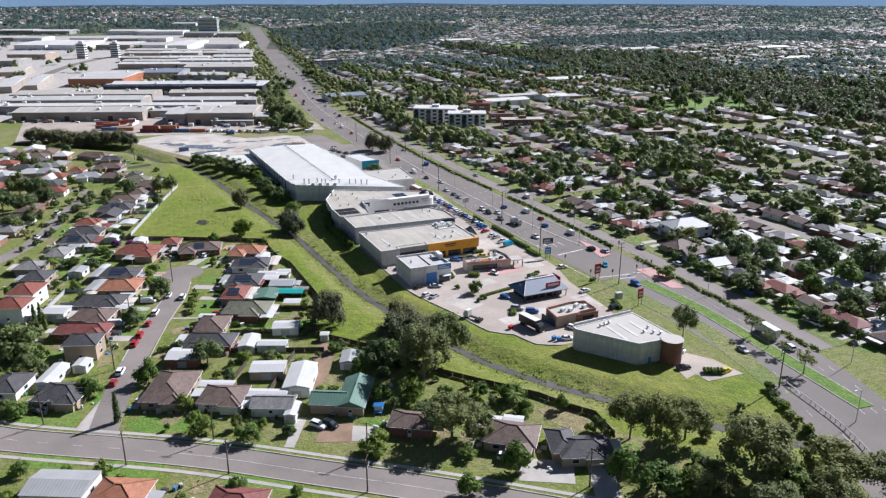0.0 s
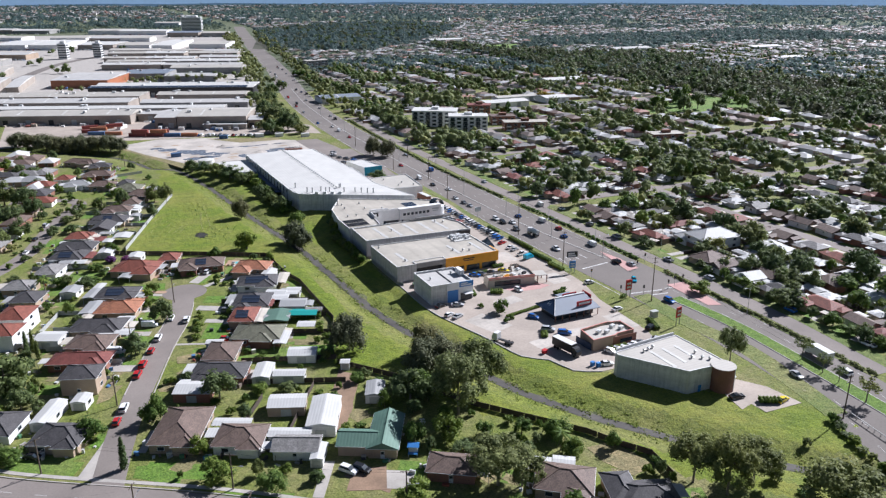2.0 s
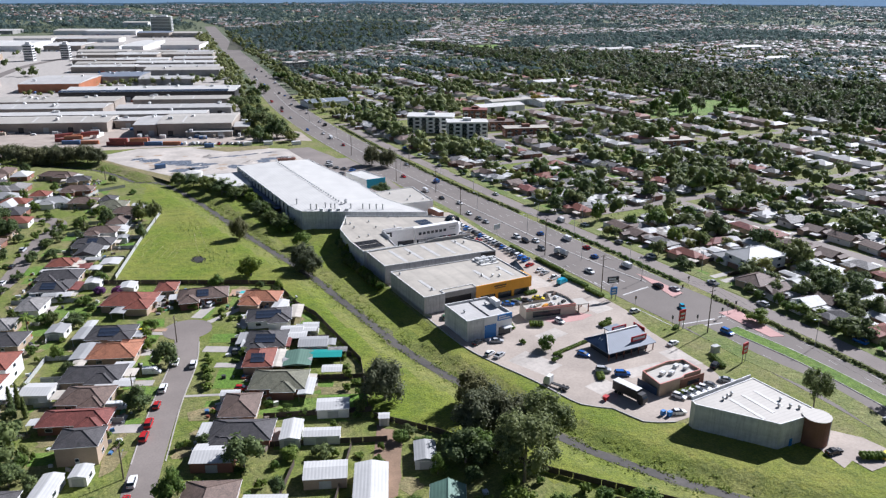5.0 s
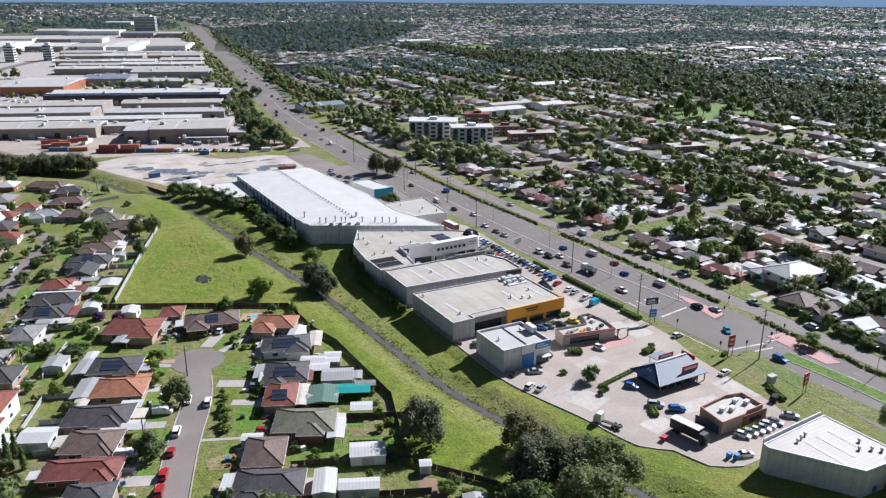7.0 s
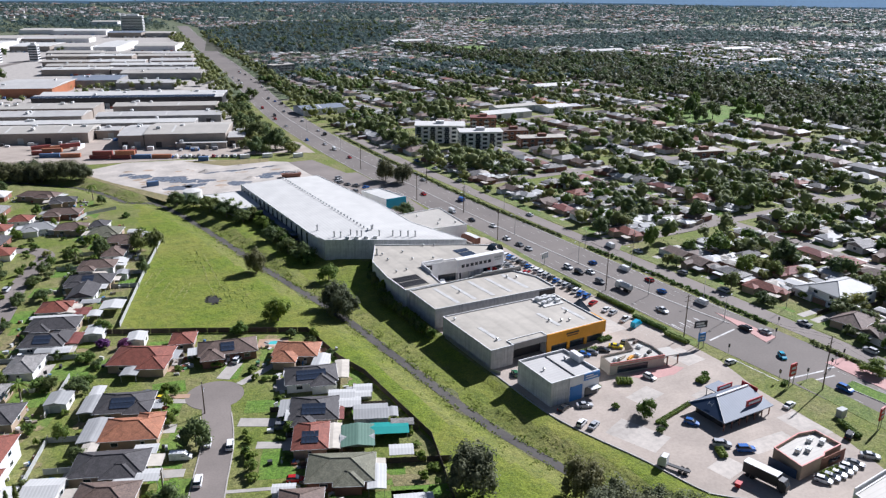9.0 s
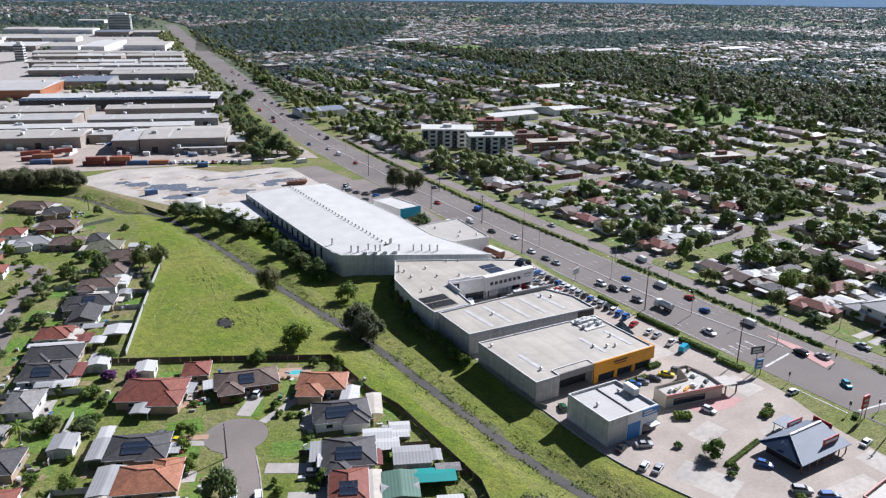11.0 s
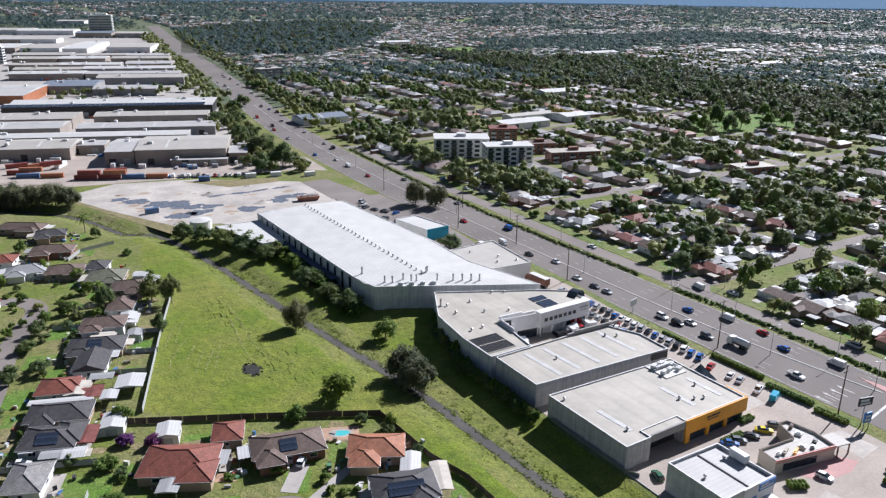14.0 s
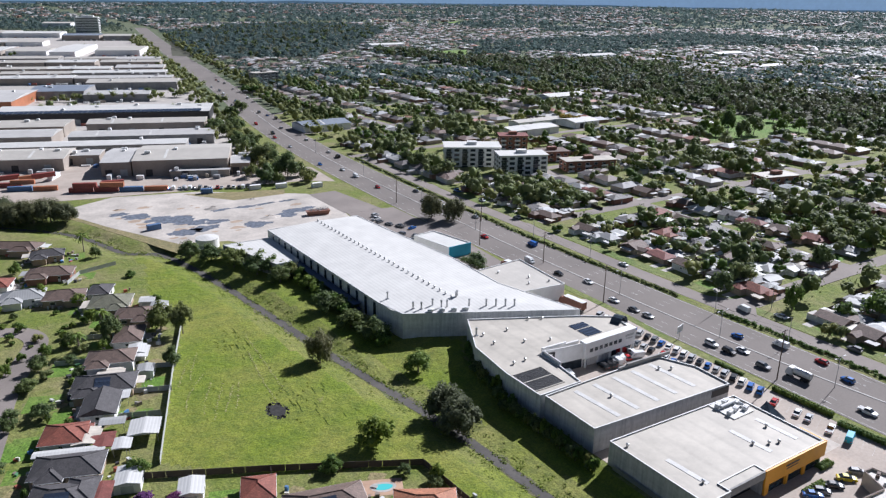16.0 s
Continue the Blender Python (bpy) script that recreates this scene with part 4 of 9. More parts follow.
SHEDS_D = [
    (44.3, 303.1, 4.7, 4.6, -24, "sheet_white", "steel", 2.45), (57.8, 298.3, 3.9, 10.6, -24, "cream", "steel", 2.45), (57.1, 285.2, 6.0, 2.1, -24, "sheet_grey", "steel", 2.45), (56.2, 282.5, 6.5, 3.2, -24, "sheet_white", "steel", 2.45), (52.3, 279.7, 5.7, 5.1, -24, "sheet_white", "steel", 2.45), (47.4, 276.0, 2.8, 6.2, -24, "tile_maroon", "steel", 2.45), (60.2, 269.7, 2.6, 4.5, -24, "sheet_grey", "steel", 2.45), (60.2, 264.0, 5.6, 2.9, -24, "tile_grey", "steel", 2.45), (42.1, 266.5, 3.9, 11.1, -24, "cream", "steel", 2.45), (47.0, 262.8, 8.3, 4.7, -24, "sheet_grey", "steel", 2.45), (54.3, 252.9, 5.6, 4.2, -24, "sheet_white", "steel", 2.45), (37.6, 280.5, 5.7, 5.3, -24, "sheet_white", "steel", 2.45), (-7.0, 317.1, 3.3, 9.4, -22, "sheet_white", "steel", 2.45), (3.5, 297.3, 3.6, 4.1, -22, "sheet_white", "steel", 2.45), (-11.6, 290.2, 3.5, 5.0, -22, "cream", "steel", 2.45), (-6.1, 272.3, 4.9, 3.6, -22, "sheet_white", "steel", 2.45), (0.4, 283.3, 5.3, 3.9, -22, "sheet_white", "steel", 2.45), (14.9, 425.7, 5.2, 7.7, -20, "sheet_white", "steel", 2.45), (4.4, 414.8, 7.2, 6.2, -20, "cream", "steel", 2.45), (-0.2, 388.4, 6.1, 3.5, -20, "sheet_grey", "steel", 2.45), (-7.2, 384.4, 5.5, 7.6, -20, "cream", "steel", 2.45), (-4.0, 379.3, 4.5, 4.6, -20, "tile_maroon", "steel", 2.45), (-0.6, 376.6, 3.4, 4.8, -20, "sheet_white", "steel", 2.45), (-12.5, 351.6, 5.0, 4.4, -20, "sheet_white", "steel", 2.45), (-17.1, 353.5, 5.1, 3.3, -20, "sheet_grey", "steel", 2.45), (-22.0, 358.4, 3.0, 2.3, -20, "sheet_white", "steel", 2.45)]
for x, y, w, d, yaw, rf, wl, h in SHEDS + SHEDS_B + SHEDS_C + SHEDS_D:
    low = wl == "steel"
    s = thing("carport" if low else "garage", (x, y, 0), yaw, f"{WORDS[rf]} roofed {'open carport on posts' if low else 'backyard garage with plain walls'}", "carport" if low else "garage", "backyard garages")
    part("roof", hip_roof(w, d, h + 0.1, 0.14 if low else 0.2, 0.2, True, 0.1), M[rf], s)
    if low:
        for sx in (-1, 1):
            for sy in (-1, 1):
                part("post", Geo().box(sx * (w / 2 - 0.2) - 0.05, sy * (d / 2 - 0.2) - 0.05, -0.2, sx * (w / 2 - 0.2) + 0.05, sy * (d / 2 - 0.2) + 0.05, h + 0.02), M["steel"], s)
    else:
        part("wall", Geo().box(-w / 2, -d / 2, -0.2, w / 2, d / 2, h), M[wl], s)
        part("roller_door", Geo().box(-min(1.4, w / 3), -d / 2 - 0.05, 0.02, min(1.4, w / 3), -d / 2 - 0.003, 2.1), M["fence_grey"], s, "grey ribbed roller door")
        part("window", window_mesh, None, s).matrix_basis = pose(w / 2, 0, 0.9, 0, 0, 90)

# older rows towards the woods in the west
wrng = random.Random(8)
WEST = []
for row, off in enumerate((-17, -46)):
    for k in range(15):
        y = 340 + k * 17.5 + row * 6
        x = -30 + (y - 395) * 0.26 + off if y < 475 else -11 + off - (y - 475) * 0.15
        if not (-19 < x < 30 and y > 470):
            WEST.append((x, y))
for k in range(30):
    y = 486 + (k // 4) * 16 + wrng.uniform(-2, 2)
    x = 18 - (k % 4) * 20 - (k // 4) * 9 + wrng.uniform(-3, 3)
    if creek_distance(x, y) > 16 and not (x > -24 and y < 575):
        WEST.append((x, y))
for k, (x, y) in enumerate(WEST):
    rf = ("tile_dark", "tile_brown", "sheet_grey", "tile_red", "tile_dark", "sheet_white", "tile_brown", "tile_grey")[k * 5 % 8]
    wl = ("brick_tan", "white_wall", "brick_red")[k % 3]
    house("house", x, y, wrng.uniform(11, 15), wrng.uniform(8.5, 10), -20 + wrng.choice((0, 90)) + wrng.uniform(-5, 5), rf, wl, sparse=True, label=f"{WORDS[rf]} roofed single storey {WORDS[wl]} house", group="suburban houses")
    if k % 2:
        plant("d" if k % 3 else "g", x + wrng.uniform(-9, 9), y + 10.5, wrng.uniform(2.2, 4.5), wrng.uniform(4, 8))

# ---- fences ----
panel_mesh = {}


def fence(pts, h, mat, label, step=3.2):
    base = thing("fence", (pts[0][0], pts[0][1], 0), 0, label, "fence")
    key = (h, mat)
    if key not in panel_mesh:
        panel_mesh[key] = (Geo().box(0.05, -0.025, 0.03, step - 0.05, 0.025, h).box(0.02, -0.04, h - 0.12, step - 0.02, 0.04, h - 0.04).mesh("panel", M[mat]), Geo().box(-0.05, -0.05, -0.5, 0.05, 0.05, h + 0.06).mesh("post", M[mat]))
    for a, b in zip(pts, pts[1:]):
        ln = math.hypot(b[0] - a[0], b[1] - a[1])
        n = max(1, round(ln / step))
        yaw = math.degrees(math.atan2(b[1] - a[1], b[0] - a[0]))
        for k in range(n):
            x, y = a[0] + (b[0] - a[0]) * k / n, a[1] + (b[1] - a[1]) * k / n
            m = pose(x - pts[0][0], y - pts[0][1], ground_z(x, y), 0, 0, yaw)
            o = part("panel", panel_mesh[key][0], None, base)
            o.matrix_basis = m @ Matrix.Diagonal((ln / n / step, 1, 1, 1))
            if k % 3 == 0:
                part("post", panel_mesh[key][1], None, base).matrix_basis = m
    return base


fence([(6, 366), (20.5, 410), (36, 454)], 1.8, "fence_grey", "tall grey steel fence beside the playing field")
fence([(0.4, 362.8), (27.6, 349.2), (59.6, 332), (61, 308), (64, 296), (65, 257), (56.5, 230.5)], 1.8, "fence", "dark brown steel fence behind back yards")
fence([(56, 226), (68, 211), (83, 185), (102, 161.7), (106.5, 153), (110.8, 146.7), (109.5, 137)], 1.7, "fence", "dark timber paling fence along the reserve")
for a, b in (((33, 289), (62, 277)), ((33, 275), (64, 262)), ((31, 261.5), (64.5, 246)), ((30, 239), (57, 229)), ((26, 226), (55, 214)), ((27.4, 349), (23, 335)), ((15, 190), (31, 215)), ((27, 184), (46, 216))):
    fence([a, b], 1.6, "fence", "brown steel fence between two gardens")
for a, b in (((-8, 434), (10, 428)), ((2, 449), (12, 446)), ((-6, 421), (8, 416)), ((-8, 406), (4, 402)), ((11.5, 513), (26, 517.5)), ((5.8, 503.8), (11.5, 513)), ((-20, 302), (2, 293)), ((-22, 288), (-4, 281)), ((-24, 273), (-6, 266)), ((-22, 262), (-3, 254)), ((-20, 303), (-30, 276)), ((-12, 336), (-20, 315)), ((-30, 356), (-6, 347)), ((-20, 352), (0.4, 362.8)), ((2, 393), (12, 389)), ((8, 405), (18, 401)), ((12, 419), (23, 415))):
    fence([a, b], 1.6, "fence_grey", "pale grey fence between two gardens")

# ---- lawns, drives and yards ----
g = Geo()
def slab(g, x, y, w, d, yaw, z0, z1, mat=0):
    c, s = math.cos(radians(yaw)), math.sin(radians(yaw))
    g.prism([(x + px * c - py * s, y + px * s + py * c) for px, py in ((-w / 2, -d / 2), (w / 2, -d / 2), (w / 2, d / 2), (-w / 2, d / 2))], z0, z1, mat)


for r in ((29, 285.5, 11, 4, -30), (30, 318, 4, 11, -38), (37, 312, 2.4, 16, -62), (11, 308, 10, 2.2, -30), (0, 275.5, 15, 3.2, -22), (29.5, 273.2, 10, 3, -28), (20, 258, 16, 1.2, -22), (-3, 250.5, 10, 4, -24), (21, 238, 7, 9, -24), (48, 166, 14, 7, -30), (35.5, 172, 2.6, 14, -28), (86, 131, 13, 9, -30), (96, 122, 6, 12, -25), (44, 300, 12, 4, -10), (-11, 203, 5, 16, -25), (0, 206, 2, 10, -24)):
    slab(g, *r, -0.2, 0.06)
hrng = random.Random(70)
for x, y, w, d, yaw, rf, wl, h, wings, sol in NEAR + NEAR_B + NEAR_C:
    c, s = math.cos(radians(yaw)), math.sin(radians(yaw))
    if hrng.random() < 0.6:
        u, v = hrng.choice((-1, 1)) * (w / 2 + 1.5), hrng.uniform(-d / 3, d / 3)
        slab(g, x + u * c - v * s, y + u * s + v * c, 3, hrng.uniform(4, 9), yaw, -0.2, 0.05)
structure("pavement_drives", g, M["path"], "pale concrete driveways and garden paths", "driveway")
g = Geo()
for r in ((32.5, 293, 10, 6.5, -24), (28, 264, 11, 10, -23), (12, 316, 9, 7, -10), (30, 317, 6, 9, -30), (43, 322, 5, 8, -30), (5, 287, 10, 6, -22), (4, 267, 9, 8, -22), (22, 251, 10, 5, -23), (-17, 341, 22, 9, -21), (-24, 205, 18, 6, -30), (5, 190, 16, 6, -30), (52, 238, 14, 7, -24), (44, 241, 18, 5, -24), (-20, 326, 9, 8, -21), (14, 343, 8, 7, -21), (6, 393, 9, 5, -20), (-22, 390, 9, 9, -20), (-14, 412, 9, 9, -20), (-5, 430, 10, 9, -20), (-22, 184, 14, 7, -30), (-4, 172, 14, 6, -30), (23, 155, 16, 6, -33), (45, 144, 12, 5, -36), (20, 172, 16, 4, -31)):
    slab(g, *r, -0.2, 0.03)
for x, y, w, d, yaw, rf, wl, h, wings, sol in NEAR + NEAR_B + NEAR_C:
    c, s = math.cos(radians(yaw)), math.sin(radians(yaw))
    u, v = hrng.choice((-1, 1)) * (w / 2 + 4.5), hrng.uniform(-2, 2)
    slab(g, x + u * c - v * s, y + u * s + v * c, hrng.uniform(5, 8), hrng.uniform(5, 9), yaw, -0.2, 0.024)
g.prism([(-28.7, 211.7), (-14.6, 206.4), (-19.8, 203.4), (-29.8, 207.3)], -0.2, 0.04)
g.prism([(-3.6, 195.9), (8.3, 193.0), (4.4, 183.8), (-4.8, 191.6)], -0.2, 0.04)
g.prism([(27.1, 244.5), (44.3, 240.9), (49.8, 226.8), (33.8, 236.5)], -0.2, 0.04)
structure("lawn", g, M["lush"], "freshly watered bright green front lawns", "lawn")
g = Geo()
g.prism([(40, 171), (47.3, 160.5), (51.5, 165), (46, 173)], -0.2, 0.035)
g.prism([(44, 187), (52, 199), (58.5, 218), (55, 221), (47, 205)], -0.2, 0.035)
g.prism([(55.6, 222.6), (58.7, 213.1), (47.1, 190.7), (43.0, 192.6)], -0.2, 0.055)
g.prism([(42.7, 172.3), (50.5, 170.5), (47.3, 161.9), (38.7, 165.4)], -0.2, 0.068)
structure("bare_yard", g, M["dirt"], "dug-over bare brown earth in a yard", "earth")
M["terrace"] = worn("terracotta_paving", (0.46, 0.3, 0.2), 0.85, big=0.3, small=3, amount=0.2)
g = Geo()
slab(g, 47.0, 329.6, 9.5, 6.0, -24, -0.2, 0.05)
slab(g, 56.2, 314.6, 6.0, 9.5, -24, -0.2, 0.05)
slab(g, 12.0, 310.2, 9.0, 2.2, -24, -0.2, 0.075)
slab(g, 16.5, 326.8, 5.0, 4.0, -28, -0.2, 0.05)
structure("pavement_terrace", g, M["terrace"], "terracotta paved terraces beside pool and houses", "terrace")
pool = thing("swimming_pool", (47.1, 329.6, 0), -24, "turquoise kidney shaped garden swimming pool", "swimming pool")
ring = [(2.3 * math.cos(a * 0.349) * (1 + 0.15 * math.sin(a * 0.35)), 1.2 * math.sin(a * 0.349)) for a in range(18)]
part("coping", Geo().prism([(x * 1.35, y * 1.6) for x, y in ring], -0.2, 0.07), M["path"], pool)
m, n, l, b = material("pool_water", 0.05)
b.inputs["Base Color"].default_value = (0.1, 0.5, 0.5, 1)
M["pool"] = m
part("water", Geo().prism(ring, 0.0, 0.085), M["pool"], pool)
# garden shrubs along drives and fences
for x, y in ((22, 270), (21.5, 273), (20, 262), (24, 281), (18, 335), (14, 329), (16.5, 326), (35, 309), (27, 322), (40, 306), (46, 289), (60, 268), (61, 262), (60, 256), (58, 250), (59, 245), (55, 243), (33, 245), (36, 239), (40, 236), (52, 228), (45, 226), (41, 214), (46, 211), (49, 206), (47, 190), (14, 212), (18, 208), (-1, 262)):
    plant("s", x, y, tree_rng.uniform(1.0, 2.0), tree_rng.uniform(1.0, 2.6))
for x, y in ((28, 178), (24, 206), (13, 232), (31, 218), (38, 215), (66, 190), (72, 183), (78, 172), (70, 168), (60, 196), (62, 208), (67, 204), (-25, 232), (-28, 259), (-34, 262), (-30, 306), (-24, 309), (-14, 290), (-20, 333), (-8, 330), (-14, 350), (-36, 345), (-33, 370), (-28, 382), (-2, 446), (5, 462), (30, 468), (6, 480), (-5, 494), (14, 492), (28, 500), (-20, 486)):
    plant(tree_rng.choice("gdg"), x, y, tree_rng.uniform(1.6, 3.4), tree_rng.uniform(2.5, 6))

for k in range(11):   # scrub along the foot of the bridge
    plant("m" if k % 3 else "s", 163.5 - k * 0.95 + tree_rng.uniform(-1, 1), 138 - k * 3.2, tree_rng.uniform(1.4, 2.4), tree_rng.uniform(1.4, 2.8))

# overgrown corners of the back yards
yrng = random.Random(33)
built = [(r[0], r[1], max(r[2], r[3]) * 0.5 + 1.6) for r in NEAR + NEAR_B + NEAR_C + SHEDS + SHEDS_B + SHEDS_C + SHEDS_D]
side_line = [(p.x, p.y) for p in dense([(-11, 188), (-5.5, 214), (1.5, 238), (8.5, 259), (16.5, 280), (21.5, 301), (22, 310)], 3)]
main_line = [(p.x, p.y) for p in dense([(-120, 262), (-60, 222), (-34, 200), (9, 173), (37, 152), (64, 131), (110, 92)], 4)]
count = 0
while count < 190:
    x, y = yrng.uniform(-42, 112), yrng.uniform(128, 480)
    if inside(x, y, FIELD) or creek_distance(x, y) < 12 or x > 64 and y > 200 or y > 345 and x > 26 - (450 - y) * 0.35:
        continue
    if math.hypot(x - 46.8, y - 328.8) < 6 or any(math.hypot(x - a, y - b) < c for a, b, c in built) or min(math.hypot(x - a, y - b) for a, b in side_line) < 7 or min(math.hypot(x - a, y - b) for a, b in main_line) < 9:
        continue
    count += 1
    if yrng.random() < 0.6:
        plant("s", x, y, yrng.uniform(0.8, 1.9), yrng.uniform(0.9, 2.6))
    else:
        plant(yrng.choice("gmd"), x, y, yrng.uniform(1.4, 2.8), yrng.uniform(2.4, 5))
g = Geo()
brng = random.Random(8)
g.prism([(39.2 + 2.2 * brng.uniform(0.9, 1.04) * math.cos(k * 0.1745), 374.6 + 3.3 * brng.uniform(0.92, 1.04) * math.sin(k * 0.1745)) for k in range(36)], -0.2, 0.02)
for k in range(90):
    a, q = brng.uniform(0, 6.28), brng.uniform(0.85, 1.25)
    x, y, r = 39.2 + 2.4 * q * math.cos(a), 374.6 + 3.6 * q * math.sin(a), brng.uniform(0.12, 0.5)
    g.prism([(x + r * brng.uniform(0.5, 1.2) * math.cos(j * 1.05), y + r * 1.6 * brng.uniform(0.5, 1.2) * math.sin(j * 1.05)) for j in range(6)], -0.2, 0.03)
structure("burnt_patch", g, M["char"], "small scorched dark patch in the mown field", "earth")

# pale lines of cut grass across the mown field, and ranker clumps in its hollow
crng = random.Random(61)
g = Geo()
for ln in (((28, 405), (21.4, 395.6), (18, 387)), ((28.7, 399.2), (23.9, 389.3), (21.8, 383)), ((31.7, 397.3), (25.7, 385), (23.5, 379)), ((33.6, 394.5), (27.1, 381.2)), ((36, 396), (30, 381)), ((44.7, 413), (41.8, 392.7), (40.7, 379)), ((27, 416.5), (24.7, 412.3), (20, 402)), ((48, 425), (46.5, 405), (45, 385)), ((31, 421), (27, 412), (24, 404))):
    for p in dense(ln, 0.5):
        if crng.random() < 0.8:
            x, y, a, w, q = p.x + crng.uniform(-0.25, 0.25), p.y + crng.uniform(-0.2, 0.2), crng.uniform(0, 3.14), crng.uniform(0.12, 0.26), crng.uniform(0.2, 0.5)
            c, s = math.cos(a), math.sin(a)
            z = ground_z(x, y) + 0.1
            g.add([(x - q * c, y - q * s, z), (x + w * s, y - w * c, z + 0.04), (x + q * c, y + q * s, z), (x - w * s, y + w * c, z + 0.05)], [(0, 1, 2, 3)])
tagged(new("cut_grass", g.mesh("cut_grass", M["cut"])), "straw coloured rows of cut grass on the field", "grass", "", "stuff")

# patio covers against the houses, and the clutter of the yards
prng2 = random.Random(72)
near_homes = [o for o in bpy.data.objects if o.name.split(".")[0] == "house" and o.parent is None and o.location.z > -100]
for ob, (x, y, w, d, yaw, rf, wl, h, wings, sol) in zip(near_homes, NEAR + NEAR_B + NEAR_C):
    if prng2.random() < 0.62:
        sx, ln = prng2.choice((-1, 1)), d * prng2.uniform(0.45, 0.8)
        a, b, o = sx * (w / 2 + 0.45), sx * (w / 2 + prng2.uniform(2.8, 4.2)), prng2.uniform(-d * 0.15, d * 0.15)
        x0, x1 = min(a, b), max(a, b)
        z0, z1 = (2.55, 2.4) if sx > 0 else (2.4, 2.55)
        pc = part("patio_cover", Geo().add([(x0, o - ln / 2, z0), (x1, o - ln / 2, z1), (x1, o + ln / 2, z1), (x0, o + ln / 2, z0), (x0, o - ln / 2, z0 + 0.07), (x1, o - ln / 2, z1 + 0.07), (x1, o + ln / 2, z1 + 0.07), (x0, o + ln / 2, z0 + 0.07)], [(3, 2, 1, 0), (4, 5, 6, 7), (0, 1, 5, 4), (1, 2, 6, 5), (2, 3, 7, 6), (3, 0, 4, 7)]), M[prng2.choice(("sheet_white", "sheet_white", "cream", "sheet_grey"))], ob, "pale sheet patio cover")
        for e in (-1, 1):
            part("post", Geo().box(b - sx * 0.15 - 0.05, o + e * (ln / 2 - 0.1) - 0.05, -0.2, b - sx * 0.15 + 0.05, o + e * (ln / 2 - 0.1) + 0.05, 2.4), M["steel"], pc)
M["clutter"] = by_island("yard_clutter", [(0, (0.6, 0.6, 0.58)), (0.24, (0.25, 0.2, 0.16)), (0.42, (0.05, 0.05, 0.055)), (0.55, (0.08, 0.2, 0.4)), (0.64, (0.4, 0.38, 0.35)), (0.78, (0.35, 0.1, 0.06)), (0.86, (0.1, 0.25, 0.12)), (0.93, (0.7, 0.68, 0.6))])
g = Geo()
for x, y, w, d, yaw, rf, wl, h, wings, sol in NEAR + NEAR_B + NEAR_C:
    c, s = math.cos(radians(yaw)), math.sin(radians(yaw))
    for k in range(prng2.randint(9, 22)):
        if prng2.random() < 0.6:
            u, v = prng2.choice((-1, 1)) * (w / 2 + prng2.uniform(0.8, 5.5)), prng2.uniform(-d / 2 - 2, d / 2 + 2)
        else:
            u, v = prng2.uniform(-w / 2, w / 2), prng2.choice((-1, 1)) * (d / 2 + prng2.uniform(0.7, 2.2))
        px, py = x + u * c - v * s, y + u * s + v * c
        if any(math.hypot(px - a, py - b) < q - 1 for a, b, q in built if (a, b) != (x, y)) or min(math.hypot(px - a, py - b) for a, b in side_line) < 4.6 or min(math.hypot(px - a, py - b) for a, b in main_line) < 6:
            continue
        p, q, r, e = prng2.uniform(0.15, 0.6), prng2.uniform(0.2, 0.9), prng2.uniform(0.25, 1.15), prng2.uniform(0, 3.1)
        cc, ss = math.cos(e), math.sin(e)
        g.prism([(px + i * p * cc - j * q * ss, py + i * p * ss + j * q * cc) for i, j in ((-1, -1), (1, -1), (1, 0.8), (0.7, 1), (-1, 1))], -0.1, r)
tagged(new("yard_clutter", g.mesh("yard_clutter", M["clutter"])), "bins, boxes, toys and odds and ends in back yards", "clutter", "", "stuff")
# undergrowth below the gums beside the bridge
for k in range(26):
    x, y = prng2.uniform(104, 152), prng2.uniform(92, 137)
    if creek_distance(x, y) > 4 and math.hypot(x - 97.5, y - 132.5) > 10 and x < 150:
        plant(prng2.choice("ssgd"), x, y, prng2.uniform(1.2, 2.6), prng2.uniform(1.2, 3.6))

# dry and trodden patches in the yards
g = Geo()
for x, y, w, d, yaw, rf, wl, h, wings, sol in NEAR + NEAR_B + NEAR_C:
    c, s = math.cos(radians(yaw)), math.sin(radians(yaw))
    for k in range(2):
        u, v = prng2.choice((-1, 1)) * (w / 2 + prng2.uniform(1.5, 6)), prng2.uniform(-d, d)
        px, py, q = x + u * c - v * s, y + u * s + v * c, prng2.uniform(1.2, 3.4)
        if inside(px, py, FIELD) or min(math.hypot(px - a, py - b) for a, b in side_line) < 5 + q or min(math.hypot(px - a, py - b) for a, b in main_line) < 7 + q:
            continue
        g.prism([(px + q * prng2.uniform(0.6, 1.2) * math.cos(j * 0.5236), py + q * prng2.uniform(0.6, 1.2) * math.sin(j * 0.5236)) for j in range(12)], -0.2, 0.045 + 0.0004 * k)
g.prism([(98.4, 156.2), (105.9, 155.6), (108.6, 143.2), (101.7, 141.7), (98.5, 149.5)], -0.2, 0.06)
g.prism([(48.9, 248.0), (56.6, 244.5), (55.3, 240.3), (47.8, 243.8)], -0.2, 0.06)
g.prism([(-9.3, 241.2), (-3.7, 239.5), (-7.7, 232.6), (-11.2, 231.2)], -0.2, 0.06)
g.prism([(12.5, 251.3), (20.4, 252.1), (18.4, 244.2), (12.1, 246.8)], -0.2, 0.06)
structure("bare_patches", g, M["straw"], "dry trodden patches of grass in back yards", "earth")

